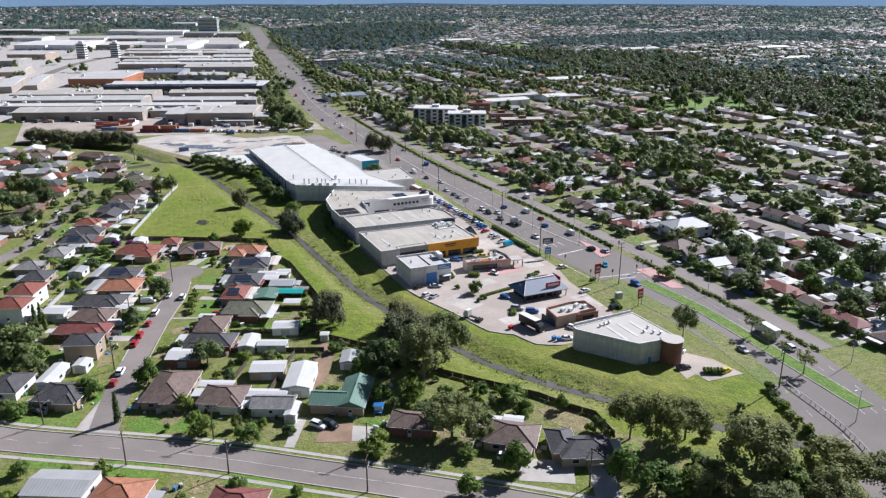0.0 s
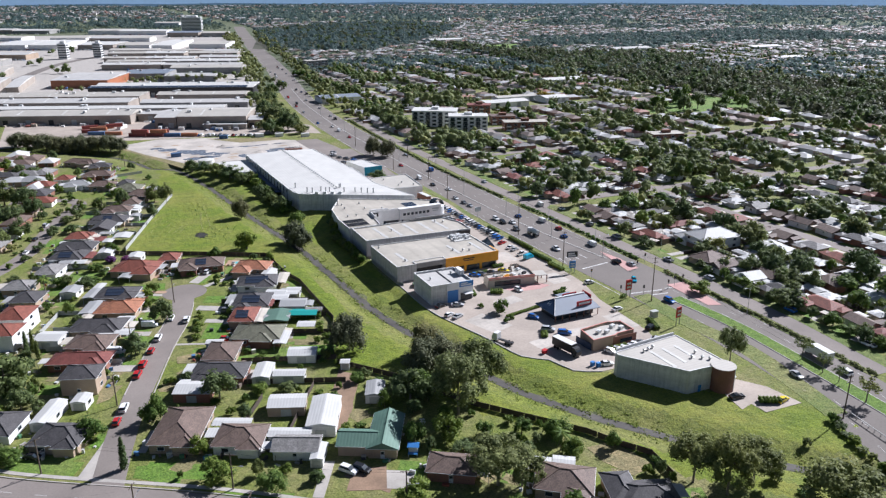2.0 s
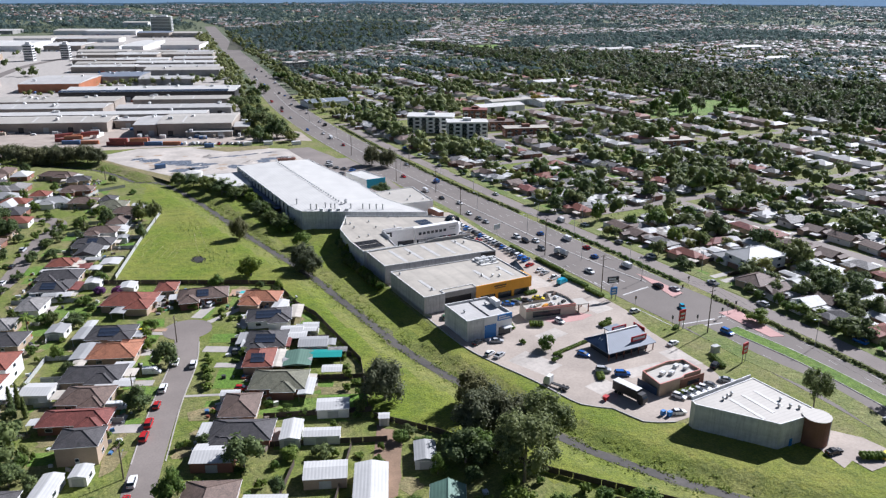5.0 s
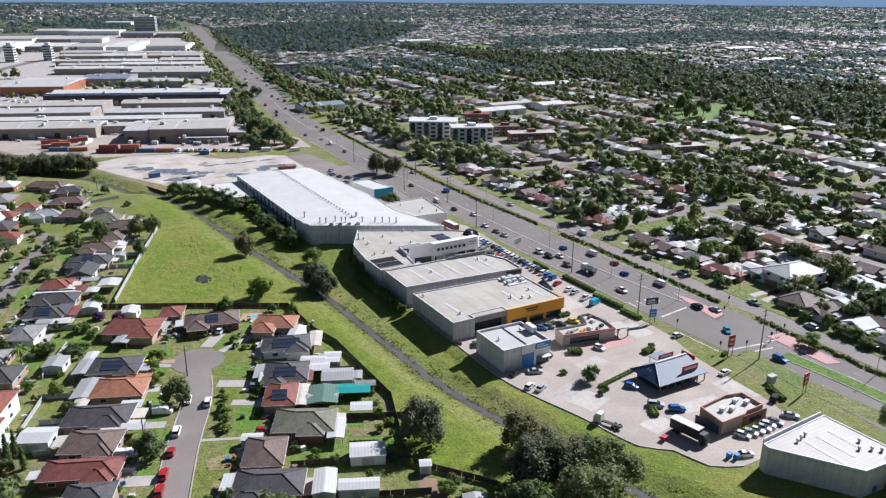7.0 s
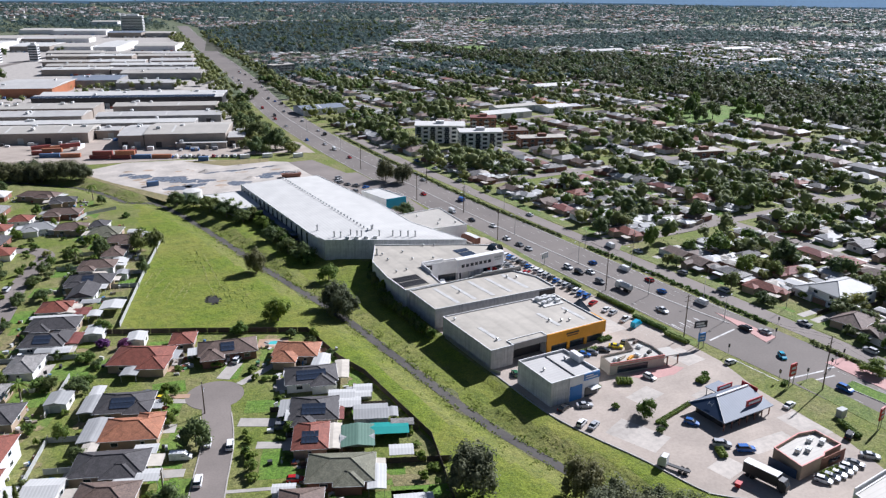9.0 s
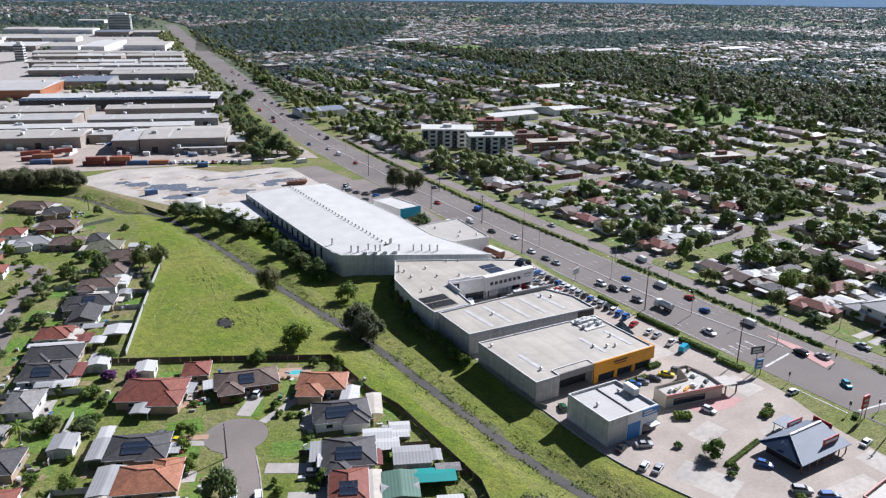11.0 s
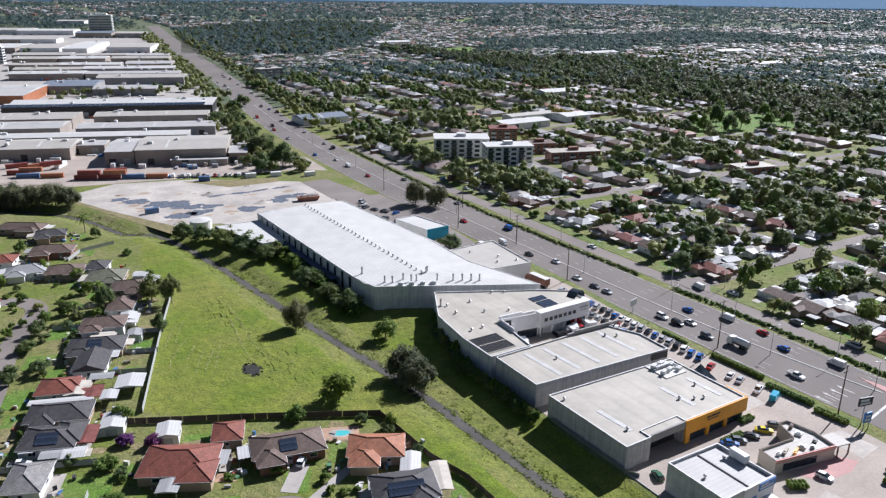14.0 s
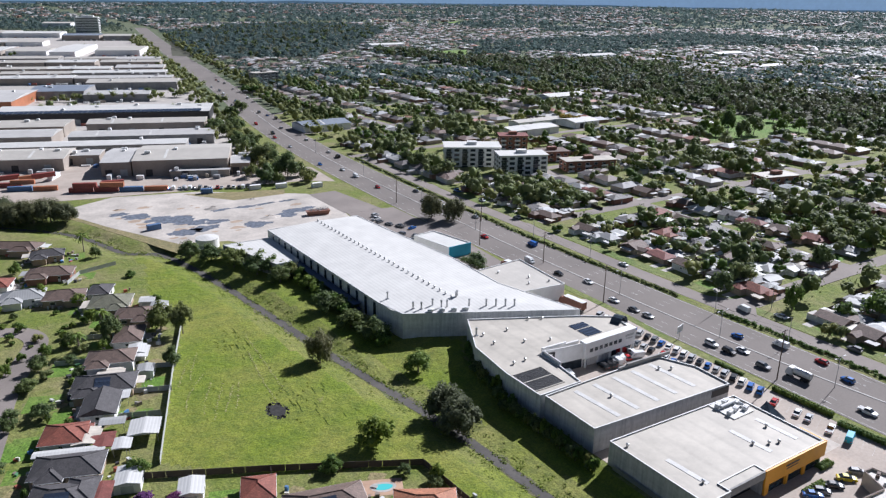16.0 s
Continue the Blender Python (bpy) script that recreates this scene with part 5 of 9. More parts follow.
# rank dark clumps left standing in the field
cl = []
for x, y, n, sx, sy in ((43, 424, 26, 2.2, 4.5), (39.5, 418, 14, 1.5, 3), (45.8, 405, 10, 1.5, 2.5), (44, 380, 26, 3.5, 6), (52, 386, 14, 3, 6), (30, 392, 8, 4, 6)):
    cl += [(x + prng2.gauss(0, sx), y + prng2.gauss(0, sy)) for k in range(n // 2)]
cc = np.array([(x, y, ground_z(x, y) + 0.1) for x, y in cl])
crr = np.random.default_rng(5)
tagged(new("grass_clumps", quads_mesh("grass_clumps", leaves(crr, cc, crr.uniform(0.2, 0.5, (len(cc), 1)) * np.array([[0.7, 1.5, 0.4]]), 12, 0.13, 0.5, 1.2), M["tuft"])), "uncut green grass clumps in the field", "grass", "", "stuff")

# dark strokes of taller grass missed by the mower
sw = []
for k in range(24):
    x, y, ln = (prng2.uniform(42, 58), prng2.uniform(362, 384), prng2.uniform(1.2, 4.5)) if k < 15 else (prng2.gauss(43, 2.6), prng2.gauss(420, 7), prng2.uniform(1.5, 5))
    sw += [(x - 0.09 * q, y - q) for q in np.arange(0, ln, 0.32)]
sc = np.array([(x, y, ground_z(x, y) + 0.08) for x, y in sw])
tagged(new("grass_strokes", quads_mesh("grass_strokes", leaves(crr, sc, crr.uniform(0.07, 0.14, (len(sc), 1)) * np.array([[1.0, 1.3, 0.7]]), 6, 0.08, 0.5, 0.8), M["leaf_green"])), "short dark streaks of uncut grass", "grass", "", "stuff")

# ---- the suburbs around ----
FOREST = [(575, 400), (580, 545), (600, 600), (600, 770), (604, 905), (592, 962), (608, 1067), (620, 1184), (600, 1340), (640, 1420), (700, 1260), (742, 1190), (760, 1120), (840, 1095), (880, 1040), (812, 851), (742, 750), (764, 676), (808, 634), (826, 600), (850, 400)]
FOREST_FAR = [(300, 1476), (440, 2025), (694, 2335), (968, 2420), (1027, 2062), (613, 1460), (477, 1323), (376, 1371)]
PARK = [(455, 574), (512, 613), (594, 640), (600, 590), (575, 552), (509, 556)]
OVAL = [(727, 1377), (802, 1375), (707, 1235), (671, 1252)]
FAR_GREEN = [(1250, 2220), (1500, 2400), (1560, 2330), (1330, 2180)]
CLEAR = [(236, 545, 330, 645), (296, 535, 338, 560), (340, 640, 445, 710), (365, 450, 412, 480)]
STREETS_Y = [288, 366, 438, 510, 582, 654, 726, 798, 870, 942, 1014, 1086]
STREETS_X = [40, 120, 350, 470, 560, 655, 750, 850, 950, 1050]


def hwy_x(y):
    for (x0, y0), (x1, y1) in zip(HWY, HWY[1:]):
        if y0 <= y <= y1:
            return x0 + (x1 - x0) * (y - y0) / (y1 - y0)
    return HWY[-1][0] if y > 0 else 140


def in_view(x, y, margin=0.0):
    """Within the wedge of ground that the flight looks over."""
    a = math.degrees(math.atan2(x, y))
    a2 = math.degrees(math.atan2(x + 17, y - 130)) if y > 131 else 90
    return -9 - margin < min(a, a2) and max(-99, a) < 57 + margin


def zone(x, y):
    if inside(x, y, OVAL) or inside(x, y, PARK):
        return "park"
    if inside(x, y, FOREST) or inside(x, y, FOREST_FAR):
        return "forest"
    if inside(x, y, PARK) or inside(x, y, OVAL) or inside(x, y, FAR_GREEN):
        return "park"
    if any(x0 < x < x1 and y0 < y < y1 for x0, y0, x1, y1 in CLEAR):
        return "built"
    if x < hwy_x(y) + 34:
        if y > 560 and x > -170 + (y - 560) * 0.02 and y < 2150:
            return "industry"
        return "west"
    return "houses"


srng = random.Random(11)
trng0 = random.Random(12)
side_streets = []
for x in STREETS_Y:
    side_streets.append(((x, 60), (x, 1100)))
g = Geo()
for x in STREETS_Y:
    ribbon(g, [(x + 4 * math.sin(y / 70 + x), y) for y in range(90, 1101, 40)], -3.6, 3.6, 0.04, 0.2, 20)
structure("road_suburb_north", g, M["asphalt"], "quiet asphalt streets between suburban houses", "road")
g = Geo()
for y in STREETS_X:
    ribbon(g, [(203 if y < 700 else hwy_x(y) + 10, y + 2), (240, y + 3), (288, y + 3), (420, y), (600, y - 4), (900, y), (1064, y)], -3.6, 3.6, 0.045, 0.2, 25)
structure("road_suburb_cross", g, M["asphalt"], "asphalt cross streets between suburban houses", "road")

# templates of the houses across the highway
LOOKS = [("tile_grey", "brick_tan"), ("tile_brown", "brick_red"), ("sheet_white", "board_white"), ("tile_dark", "brick_tan"), ("tile_grey", "board_white"), ("sheet_grey", "board_white"), ("tile_maroon", "brick_tan"), ("tile_brown", "brick_tan"), ("tile_dark", "white_wall"), ("tile_brown", "board_white"), ("tile_grey", "brick_red"), ("tile_red", "brick_tan")]
WORDS = {"tile_grey": "grey tiled", "tile_brown": "brown tiled", "sheet_white": "white sheet-metal", "tile_dark": "charcoal tiled", "tile_red": "red tiled", "sheet_grey": "grey sheet-metal", "tile_maroon": "maroon tiled", "tile_orange": "orange tiled", "tile_olive": "olive tiled", "roof_green": "green sheet-metal",
         "brick_tan": "tan brick", "brick_red": "red brick", "board_white": "white weatherboard", "white_wall": "white rendered"}
templates = []
for k, (rf, wl) in enumerate(LOOKS):
    w, d = [(13, 9), (15, 8.5), (11, 10), (15, 9), (12, 8.5)][k % 5]
    wings = [[(-w / 4, -d / 2 - 1.5, w / 2.4, 5, 2.7)], [(w / 3, d / 2 + 1, 5, 6, 2.6)], [(w / 2 + 2, 1, 5, d * 0.7, 2.4)], [(w / 4, d / 2 + 1.5, w / 2.6, 5, 2.7), (-w / 2 - 1, -1, 4, d * 0.6, 2.5)]][k % 4]
    t = house("house", 0, 0, w, d, 0, rf, wl, wings=wings, gable=k % 5 in (2, 4), pitch=0.34, label=f"{WORDS[rf]} roofed single storey {WORDS[wl]} house with pale patio covers", group="suburban houses", sparse=True)
    for q in range(2):
        cw, cd, cx, cy = ((5.5, 3.4, (-1) ** k * w / 5, d / 2 + 1.9), (3.2, 6.5, (-1) ** (k + 1) * (w / 2 + 1.75), -0.8 + 0.3 * (k % 4)))[q]
        if q == 0 and k % 4 in (1, 3):
            cx, cy = cx - w / 3, cy + 0.3
        z = 2.34 + 0.05 * q
        part("patio_cover", Geo().add([(cx - cw / 2, cy - cd / 2, z), (cx + cw / 2, cy - cd / 2, z), (cx + cw / 2, cy + cd / 2, z - 0.1), (cx - cw / 2, cy + cd / 2, z - 0.1), (cx - cw / 2, cy - cd / 2, z + 0.09), (cx + cw / 2, cy - cd / 2, z + 0.09), (cx + cw / 2, cy + cd / 2, z - 0.01), (cx - cw / 2, cy + cd / 2, z - 0.01)], [(3, 2, 1, 0), (4, 5, 6, 7), (0, 1, 5, 4), (1, 2, 6, 5), (2, 3, 7, 6), (3, 0, 4, 7)]), M[("sheet_white", "cream", "sheet_grey", "sheet_white", "roof_light")[(k + 2 * q) % 5]], t, "pale sheet patio cover")
    t.matrix_world = pose(0, 0, -500)
    templates.append(t)
shed_t = []
for rf in ("sheet_white", "sheet_grey", "sheet_white"):
    t = house("garage", 0, 0, 5.5, 7, 0, rf, "board_white", 2.3, gable=True, pitch=0.22, openings=False, sparse=True, label=f"{WORDS[rf]} roofed backyard garage", group="backyard garages")
    t.matrix_world = pose(0, 0, -500)
    shed_t.append(t)

lots = []
for x in [206] + STREETS_Y:
    for side in (-1, 1):
        if x == 206 and side < 0:
            continue
        y = 84.0
        while y < 1100:
            y += srng.uniform(13.5, 16.5)
            hx = x + side * srng.uniform(12, 15) + (4 if x == 206 else 0)
            if min(abs(y + 3 - s) for s in STREETS_X) < 9 or zone(hx, y) != "houses" or not in_view(hx, y, 3):
                continue
            lots.append((math.hypot(hx, y - 120), hx, y, 90 * side + srng.uniform(-6, 6), x + side * (30 if x == 206 or (x == 288 and side < 0) else 27)))
y = 84.0
while y < 700:
    y += srng.uniform(16, 24)
    if zone(249, y) == "houses" and min(abs(y + 3 - s) for s in STREETS_X) > 10 and in_view(249, y, 3):
        lots.append((math.hypot(249, y - 120), 249 + srng.uniform(-4, 4), y, srng.uniform(-8, 8), 236 + srng.uniform(0, 26)))
lots.sort()
SKIP = [(221, 262), (236, 244), (242, 262)]
near_lots, far_lots = lots[:118], lots[118:]
for k, (r, hx, y, yaw, back) in enumerate(near_lots):
    if any(math.hypot(hx - a, y - b) < 14 for a, b in SKIP):
        continue
    copy_thing(srng.choice(templates), pose(hx, y, 0.0, 0, 0, yaw + srng.choice((0, 0, 90, 180))) @ Matrix.Diagonal((srng.uniform(0.68, 0.92), srng.uniform(0.7, 0.92), srng.uniform(0.85, 1.05), 1)))
    if k < 80:
        copy_thing(srng.choice(shed_t), pose(back + srng.uniform(-4, 4), y + srng.uniform(-5, 5), 0, 0, 0, yaw + srng.choice((0, 90))))


def many_houses(name, rows, label, seed, extras=True):
    """Far houses: rows of x, y, z, w, d, h, yaw. Walls, a hipped roof with a wing, and a flat patio cover beside."""
    rng = random.Random(seed)
    v, f, mi = [], [], []
    for x, y, z, w, d, h, yaw in rows:
        c, s = math.cos(yaw), math.sin(yaw)
        put = lambda pts: [(x + px * c - py * s, y + px * s + py * c, z + pz) for px, py, pz in pts]
        o = len(v)
        a, b, e = w / 2, d / 2, 0.5
        top = h + b * 0.36
        pts = [(-a, -b, 0), (a, -b, 0), (a, b, 0), (-a, b, 0), (-a, -b, h), (a, -b, h), (a, b, h), (-a, b, h)]
        ro = [(-a - e, -b - e, h), (a + e, -b - e, h), (a + e, b + e, h), (-a - e, b + e, h), (-(a - b * 0.8), 0, top), (a - b * 0.8, 0, top)]
        v += put(pts + ro)
        f += [tuple(o + i for i in q) for q in ((0, 1, 5, 4), (1, 2, 6, 5), (2, 3, 7, 6), (3, 0, 4, 7))]
        f += [tuple(o + 8 + i for i in q) for q in ((0, 1, 5, 4), (1, 2, 5), (2, 3, 4, 5), (3, 0, 4))]
        mi += [1] * 4 + [0] * 4
        if not extras:
            continue
        if rng.random() < 0.6:   # the wing's ridge runs into the main ridge
            sy, sx = rng.choice((-1, 1)), rng.choice((-1, 1))
            p, n = sx * (a - 2.6), len(v)
            far = sy * (b + rng.uniform(2, 3.6))
            v += put([(p - 2.6, sy * b * 0.4, h), (p + 2.6, sy * b * 0.4, h), (p + 2.6, far, h), (p - 2.6, far, h), (p, far - sy * 1.6, h + 1.0), (p - 2.4, sy * b * 0.4, 0), (p + 2.4, sy * b * 0.4, 0), (p + 2.4, far - sy * 0.3, 0), (p - 2.4, far - sy * 0.3, 0)])
            r = o + (12 if sx < 0 else 13)
            f += [(n, r, n + 4, n + 3), (n + 1, n + 2, n + 4, r), (n + 2, n + 3, n + 4), (n + 6, n + 1, n + 2, n + 7), (n + 7, n + 2, n + 3, n + 8), (n + 8, n + 3, n, n + 5)]
            mi += [0, 0, 0, 1, 1, 1]
        if rng.random() < 0.7:
            n, q, u = len(v), rng.uniform(1.5, 3.2), rng.uniform(1.8, 3.4)
            px, py = rng.choice((-1, 1)) * rng.uniform(0, a + q), rng.choice((-1, 1)) * (b + u + 0.4)
            v += put([(px - q, py - u, 2.2), (px + q, py - u, 2.3), (px + q, py + u, 2.3), (px - q, py + u, 2.2), (px - q, py - u, 0), (px + q, py - u, 0), (px + q, py + u, 0), (px - q, py + u, 0)])
            f += [(n, n + 1, n + 2, n + 3), (n + 4, n + 5, n + 1, n), (n + 5, n + 6, n + 2, n + 1), (n + 6, n + 7, n + 3, n + 2), (n + 7, n + 4, n, n + 3)]
            mi += [2] + [1] * 4
    ob = new(name, mesh_of(name, v, f, [M["many_roofs"], M["many_walls"], M["many_covers"]], mi))
    return tagged(ob, label, "houses", "", "stuff")


M["many_covers"] = by_island("mixed_covers", [(0, (0.47, 0.465, 0.445)), (0.3, (0.38, 0.35, 0.31)), (0.55, (0.38, 0.38, 0.38)), (0.85, (0.2, 0.2, 0.2))])
M["many_roofs"] = by_island("mixed_roofs", [(0, (0.12, 0.105, 0.1)), (0.14, (0.28, 0.27, 0.265)), (0.36, (0.47, 0.465, 0.445)), (0.52, (0.21, 0.15, 0.125)), (0.68, (0.34, 0.16, 0.115)), (0.76, (0.42, 0.42, 0.42)), (0.9, (0.18, 0.14, 0.12))])
M["many_walls"] = by_island("mixed_walls", [(0, (0.4, 0.32, 0.25)), (0.3, (0.65, 0.63, 0.6)), (0.6, (0.3, 0.18, 0.13)), (0.8, (0.5, 0.46, 0.4))])

frng = np.random.default_rng(3)
rows = [(hx, y, 0, frng.uniform(11, 17), frng.uniform(8, 11), 2.8, radians(yaw) + (k % 3) * 1.57) for k, (r, hx, y, yaw, back) in enumerate(far_lots)]
rows += [(back + frng.uniform(-4, 4), y + frng.uniform(-6, 6), 0, 7, 5, 2.3, radians(yaw)) for k, (r, hx, y, yaw, back) in enumerate(far_lots) if k % 2]
many_houses("suburb_houses", rows, "many small suburban houses with mixed roofs among trees", 1)


def far_points(n, r0, r1, seed, kinds, density=None):
    rng = np.random.default_rng(seed)
    out = []
    while len(out) < n:
        r = math.sqrt(rng.uniform(r0 * r0, r1 * r1))
        a = radians(rng.uniform(-11, 60))
        x, y = r * math.sin(a), r * math.cos(a)
        z = zone(x, y)
        if z in kinds and abs(x - hwy_x(y)) > 24:
            if density and rng.uniform() > density(x, y, z):
                continue
            out.append((x, y))
    return out


def settled(x, y):
    """More than 0 where the far plain is built over, less where it is wooded."""
    return noise.noise(Vector((x / 430, y / 300, 2))) + 0.55 * noise.noise(Vector((x / 150, y / 120, 6))) + 0.12


rows = [(x, y, ground_z(x, y), frng.uniform(10, 14), frng.uniform(7, 9.5), frng.uniform(2.6, 3.4), frng.choice([0.1, 0.35, 1.2, 1.67]) + frng.normal() * 0.1) for x, y in far_points(3300, 1060, 2600, 4, ("houses",), lambda x, y, z: 1.0 if settled(x, y) > 0 else 0.12)]
many_houses("distant_houses", rows, "distant suburban roofs scattered through woodland", 2)
rows = [(x, y, ground_z(x, y) + 2, frng.uniform(11, 19), frng.uniform(8, 11), frng.uniform(4, 6.5), frng.uniform(0, 3)) for x, y in far_points(3600, 2600, 4600, 5, ("houses", "west"), lambda x, y, z: 1.0 if noise.noise(Vector((x / 600, y / 600, 5))) > -0.12 else 0.1)]
many_houses("horizon_houses", rows, "tiny pale roofs of far suburbs near the horizon", 3, False)


def woods(name, pts, rmin, rmax, per, leaf, mat, label, seed, tall=1.0, lumps=3, unit=ICO1, core=0.7):
    """Many trees: each some lumps of foliage with leaves over them."""
    rng = np.random.default_rng(seed)
    n = len(pts)
    p = np.array(pts)
    r = rng.uniform(rmin, rmax, n)
    h = r * rng.uniform(1.2, 1.9, n) * tall
    base = np.array([ground_z(x, y) for x, y in pts])
    c = np.repeat(np.stack([p[:, 0], p[:, 1], base + h * 0.55], 1), lumps, 0)
    R, H = np.repeat(r, lumps), np.repeat(h, lumps)
    if lumps > 1:
        c[:, :2] += rng.normal(size=(n * lumps, 2)) * R[:, None] * 0.38
        c[:, 2] += rng.normal(size=n * lumps) * H * 0.13
        rad = np.stack([R * 0.62, R * 0.62, H * 0.34], 1) * rng.uniform(0.75, 1.15, (n * lumps, 1))
    else:
        rad = np.stack([R, R, H * 0.5], 1)
    q = leaves(rng, c, rad * 1.04, per, leaf * R / rmax, 0.45, 0.35)
    me = crown_mesh(name, q, M[mat], c, rad * core, unit, seed, 0.36) if core else quads_mesh(name, q, M[mat])
    return tagged(new(name, me), label, "trees", "", "stuff")


# drives and yard concrete across the highway
g = Geo()
for r, hx, y, yaw, back in near_lots:
    sx = 1 if back > hx else -1
    w = srng.uniform(2.6, 3.4)
    yy = y + srng.choice((-1, 1)) * srng.uniform(4, 6)
    a, b = hx - sx * 11.5, hx + sx * srng.uniform(2, 12)
    g.add([(min(a, b), yy - w / 2, 0.035), (max(a, b), yy - w / 2, 0.035), (max(a, b), yy + w / 2, 0.035), (min(a, b), yy + w / 2, 0.035)], [(0, 1, 2, 3)])
    if srng.random() < 0.5:
        cx, cy, q = back + srng.uniform(-5, 5), y + srng.uniform(-5, 5), srng.uniform(2, 4)
        g.add([(cx - q, cy - q, 0.03), (cx + q, cy - q * 0.8, 0.03), (cx + q * 0.9, cy + q, 0.03), (cx - q, cy + q * 0.9, 0.03)], [(0, 1, 2, 3)])
structure("pavement_suburb_drives", g, M["path"], "concrete driveways and patios of the houses", "driveway")

# front lawns, sheds and paling fences of those gardens
lrng = random.Random(29)
g, fg, small = Geo(), Geo(), []
for r, hx, y, yaw, back in near_lots:
    sx = 1 if back > hx else -1
    for a, b, w in ((hx - sx * 12, hx - sx * 5.5, lrng.uniform(2.5, 5)), (hx + sx * 6, back + sx * 2, lrng.uniform(3, 5.5))):
        if lrng.random() < 0.62:
            o = lrng.uniform(-2, 2)
            g.add([(min(a, b), y + o - w, 0.02), (max(a, b), y + o - w * 0.9, 0.02), (max(a, b), y + o + w, 0.02), (min(a, b), y + o + w * 0.85, 0.02)], [(0, 1, 2, 3)])
    y2 = y + lrng.uniform(6.8, 8.0)
    fg.box(min(hx - sx * 3, back + sx), y2, 0, max(hx - sx * 3, back + sx), y2 + 0.08, 1.6)
    fg.box(back + sx * 0.5, y - 7, 0, back + sx * 0.5 + 0.08, y + 7, 1.6)
    for k in range(lrng.choice((1, 2, 2, 3))):
        small.append((back - sx * lrng.uniform(0, 9), y + lrng.uniform(-6.5, 6.5), 0, lrng.uniform(3, 7.5), lrng.uniform(2.5, 5), lrng.uniform(2.0, 2.6), radians(yaw) + lrng.choice((0, 1.57))))
structure("lawn_suburb", g, M["lush"], "bright green garden lawns of the houses", "lawn")
tagged(new("garden_fences", fg.mesh("garden_fences", M["fence"])), "brown paling fences between back gardens", "fence", "", "stuff")
M["shed_roofs"] = by_island("mixed_shed_roofs", [(0, (0.6, 0.6, 0.58)), (0.35, (0.4, 0.4, 0.39)), (0.55, (0.5, 0.46, 0.4)), (0.7, (0.22, 0.22, 0.22)), (0.85, (0.66, 0.65, 0.62))])
keep = M["many_roofs"]
M["many_roofs"] = M["shed_roofs"]
many_houses("garden_sheds", small, "small pale sheds and lean-tos in back gardens", 5)
M["many_roofs"] = keep

# thick planting on the house side of the service road
for k in range(16):
    y = 150 + k * 6.2 + srng.uniform(-1.5, 1.5)
    plant(srng.choice("gdgt"), 215 + srng.uniform(-1.5, 2), y, srng.uniform(2, 3.6), srng.uniform(3, 5.5))
for x, y, r, h in ((197, 222, 4.2, 5), (231, 298, 4, 9), (223, 341, 3.6, 11), (273, 361, 5, 11), (258, 300, 5, 11), (243, 228, 5, 10), (262, 205, 7, 14), (270, 190, 8, 15), (236, 186, 4, 8)):
    plant("d" if r > 4.2 else "g", x, y, r, h)

# the leafy block at the corner, with two more homes
for x, y, r, h in ((222, 236, 3, 6), (228, 228, 4.5, 8), (236, 224, 5, 9), (244, 232, 4, 7), (246, 218, 5, 9), (232, 214, 4, 7), (226, 206, 3.5, 6), (238, 206, 4, 8), (252, 226, 4.5, 8), (250, 238, 3.5, 7), (219, 222, 2.6, 4), (219, 214, 2.6, 4), (218, 206, 2.6, 4), (240, 238, 2.4, 4)):
    plant(trng0.choice("gd"), x, y, r, h)
for x, y, yaw in ((230, 221, 92), (243, 211, 5)):
    copy_thing(srng.choice(templates), pose(x, y, 0.0, 0, 0, yaw) @ Matrix.Diagonal((0.85, 0.85, 1, 1)))

# tall trees round the small park
for x, y, r, h in ((463, 578, 6, 11), (486, 580, 6.5, 13), (499, 566, 7, 15), (520, 570, 7.5, 17), (514, 590, 6, 18), (548, 566, 6.5, 12), (566, 560, 6, 12), (494, 598, 6, 11), (537, 608, 7, 18), (583, 583, 5, 10), (590, 600, 6, 12)):
    plant("gdm"[int(x) % 3], x, y, r, h)

# garden trees between the houses across the highway, each its own thing near the highway
trng = random.Random(21)
yard = []


def off_street(x, y, far=7.5):
    return min(abs(x - s - 4 * math.sin(y / 70 + s)) for s in STREETS_Y) > far and min(abs(y - 3 - s) for s in STREETS_X) > far


for r, hx, y, yaw, back in lots:
    for k in range(5 if r > 330 else 3):
        tx, ty = back + trng.uniform(-9, 9), y + trng.uniform(-9, 9)
        if k == 1:
            tx, ty = hx + trng.choice((-1, 1)) * trng.uniform(8.5, 10), y + trng.uniform(6.5, 9.5) * trng.choice((-1, 1))
        if trng.random() < 0.9 and off_street(tx, ty):
            yard.append((r, tx, ty))
yard.sort()
for k, (r, tx, ty) in enumerate(yard[:100]):
    rad = trng.choice((1.5, 2.0, 2.6, 3.2, 4.0, 5.0, 6.0))
    plant("m", tx, ty, rad, rad * trng.uniform(1.3, 2.0))
rest = [(tx, ty) for r, tx, ty in yard[100:]]
for k, mt in enumerate(("leaf", "leaf_dark", "leaf_green")):
    woods("suburb_trees", rest[k::3], 2.0, 5.8, 18, 0.42, mt, "leafy green trees between suburban houses", 40 + k)
# dark litter sheet added to deepen the shade seen between the crowns
g = Geo()
g.prism(FOREST, -0.2, 0.05)
g.prism(FOREST_FAR, -0.2, 0.06)
structure("forest_floor", g, M["litter"], "shaded leaf litter under the woodland belts", "earth")
belt = [p for p in far_points(8200, 400, 2500, 6, ("forest",)) if inside(*p, FOREST)][:2100]
belt += far_points(350, 1300, 2500, 16, ("forest",))
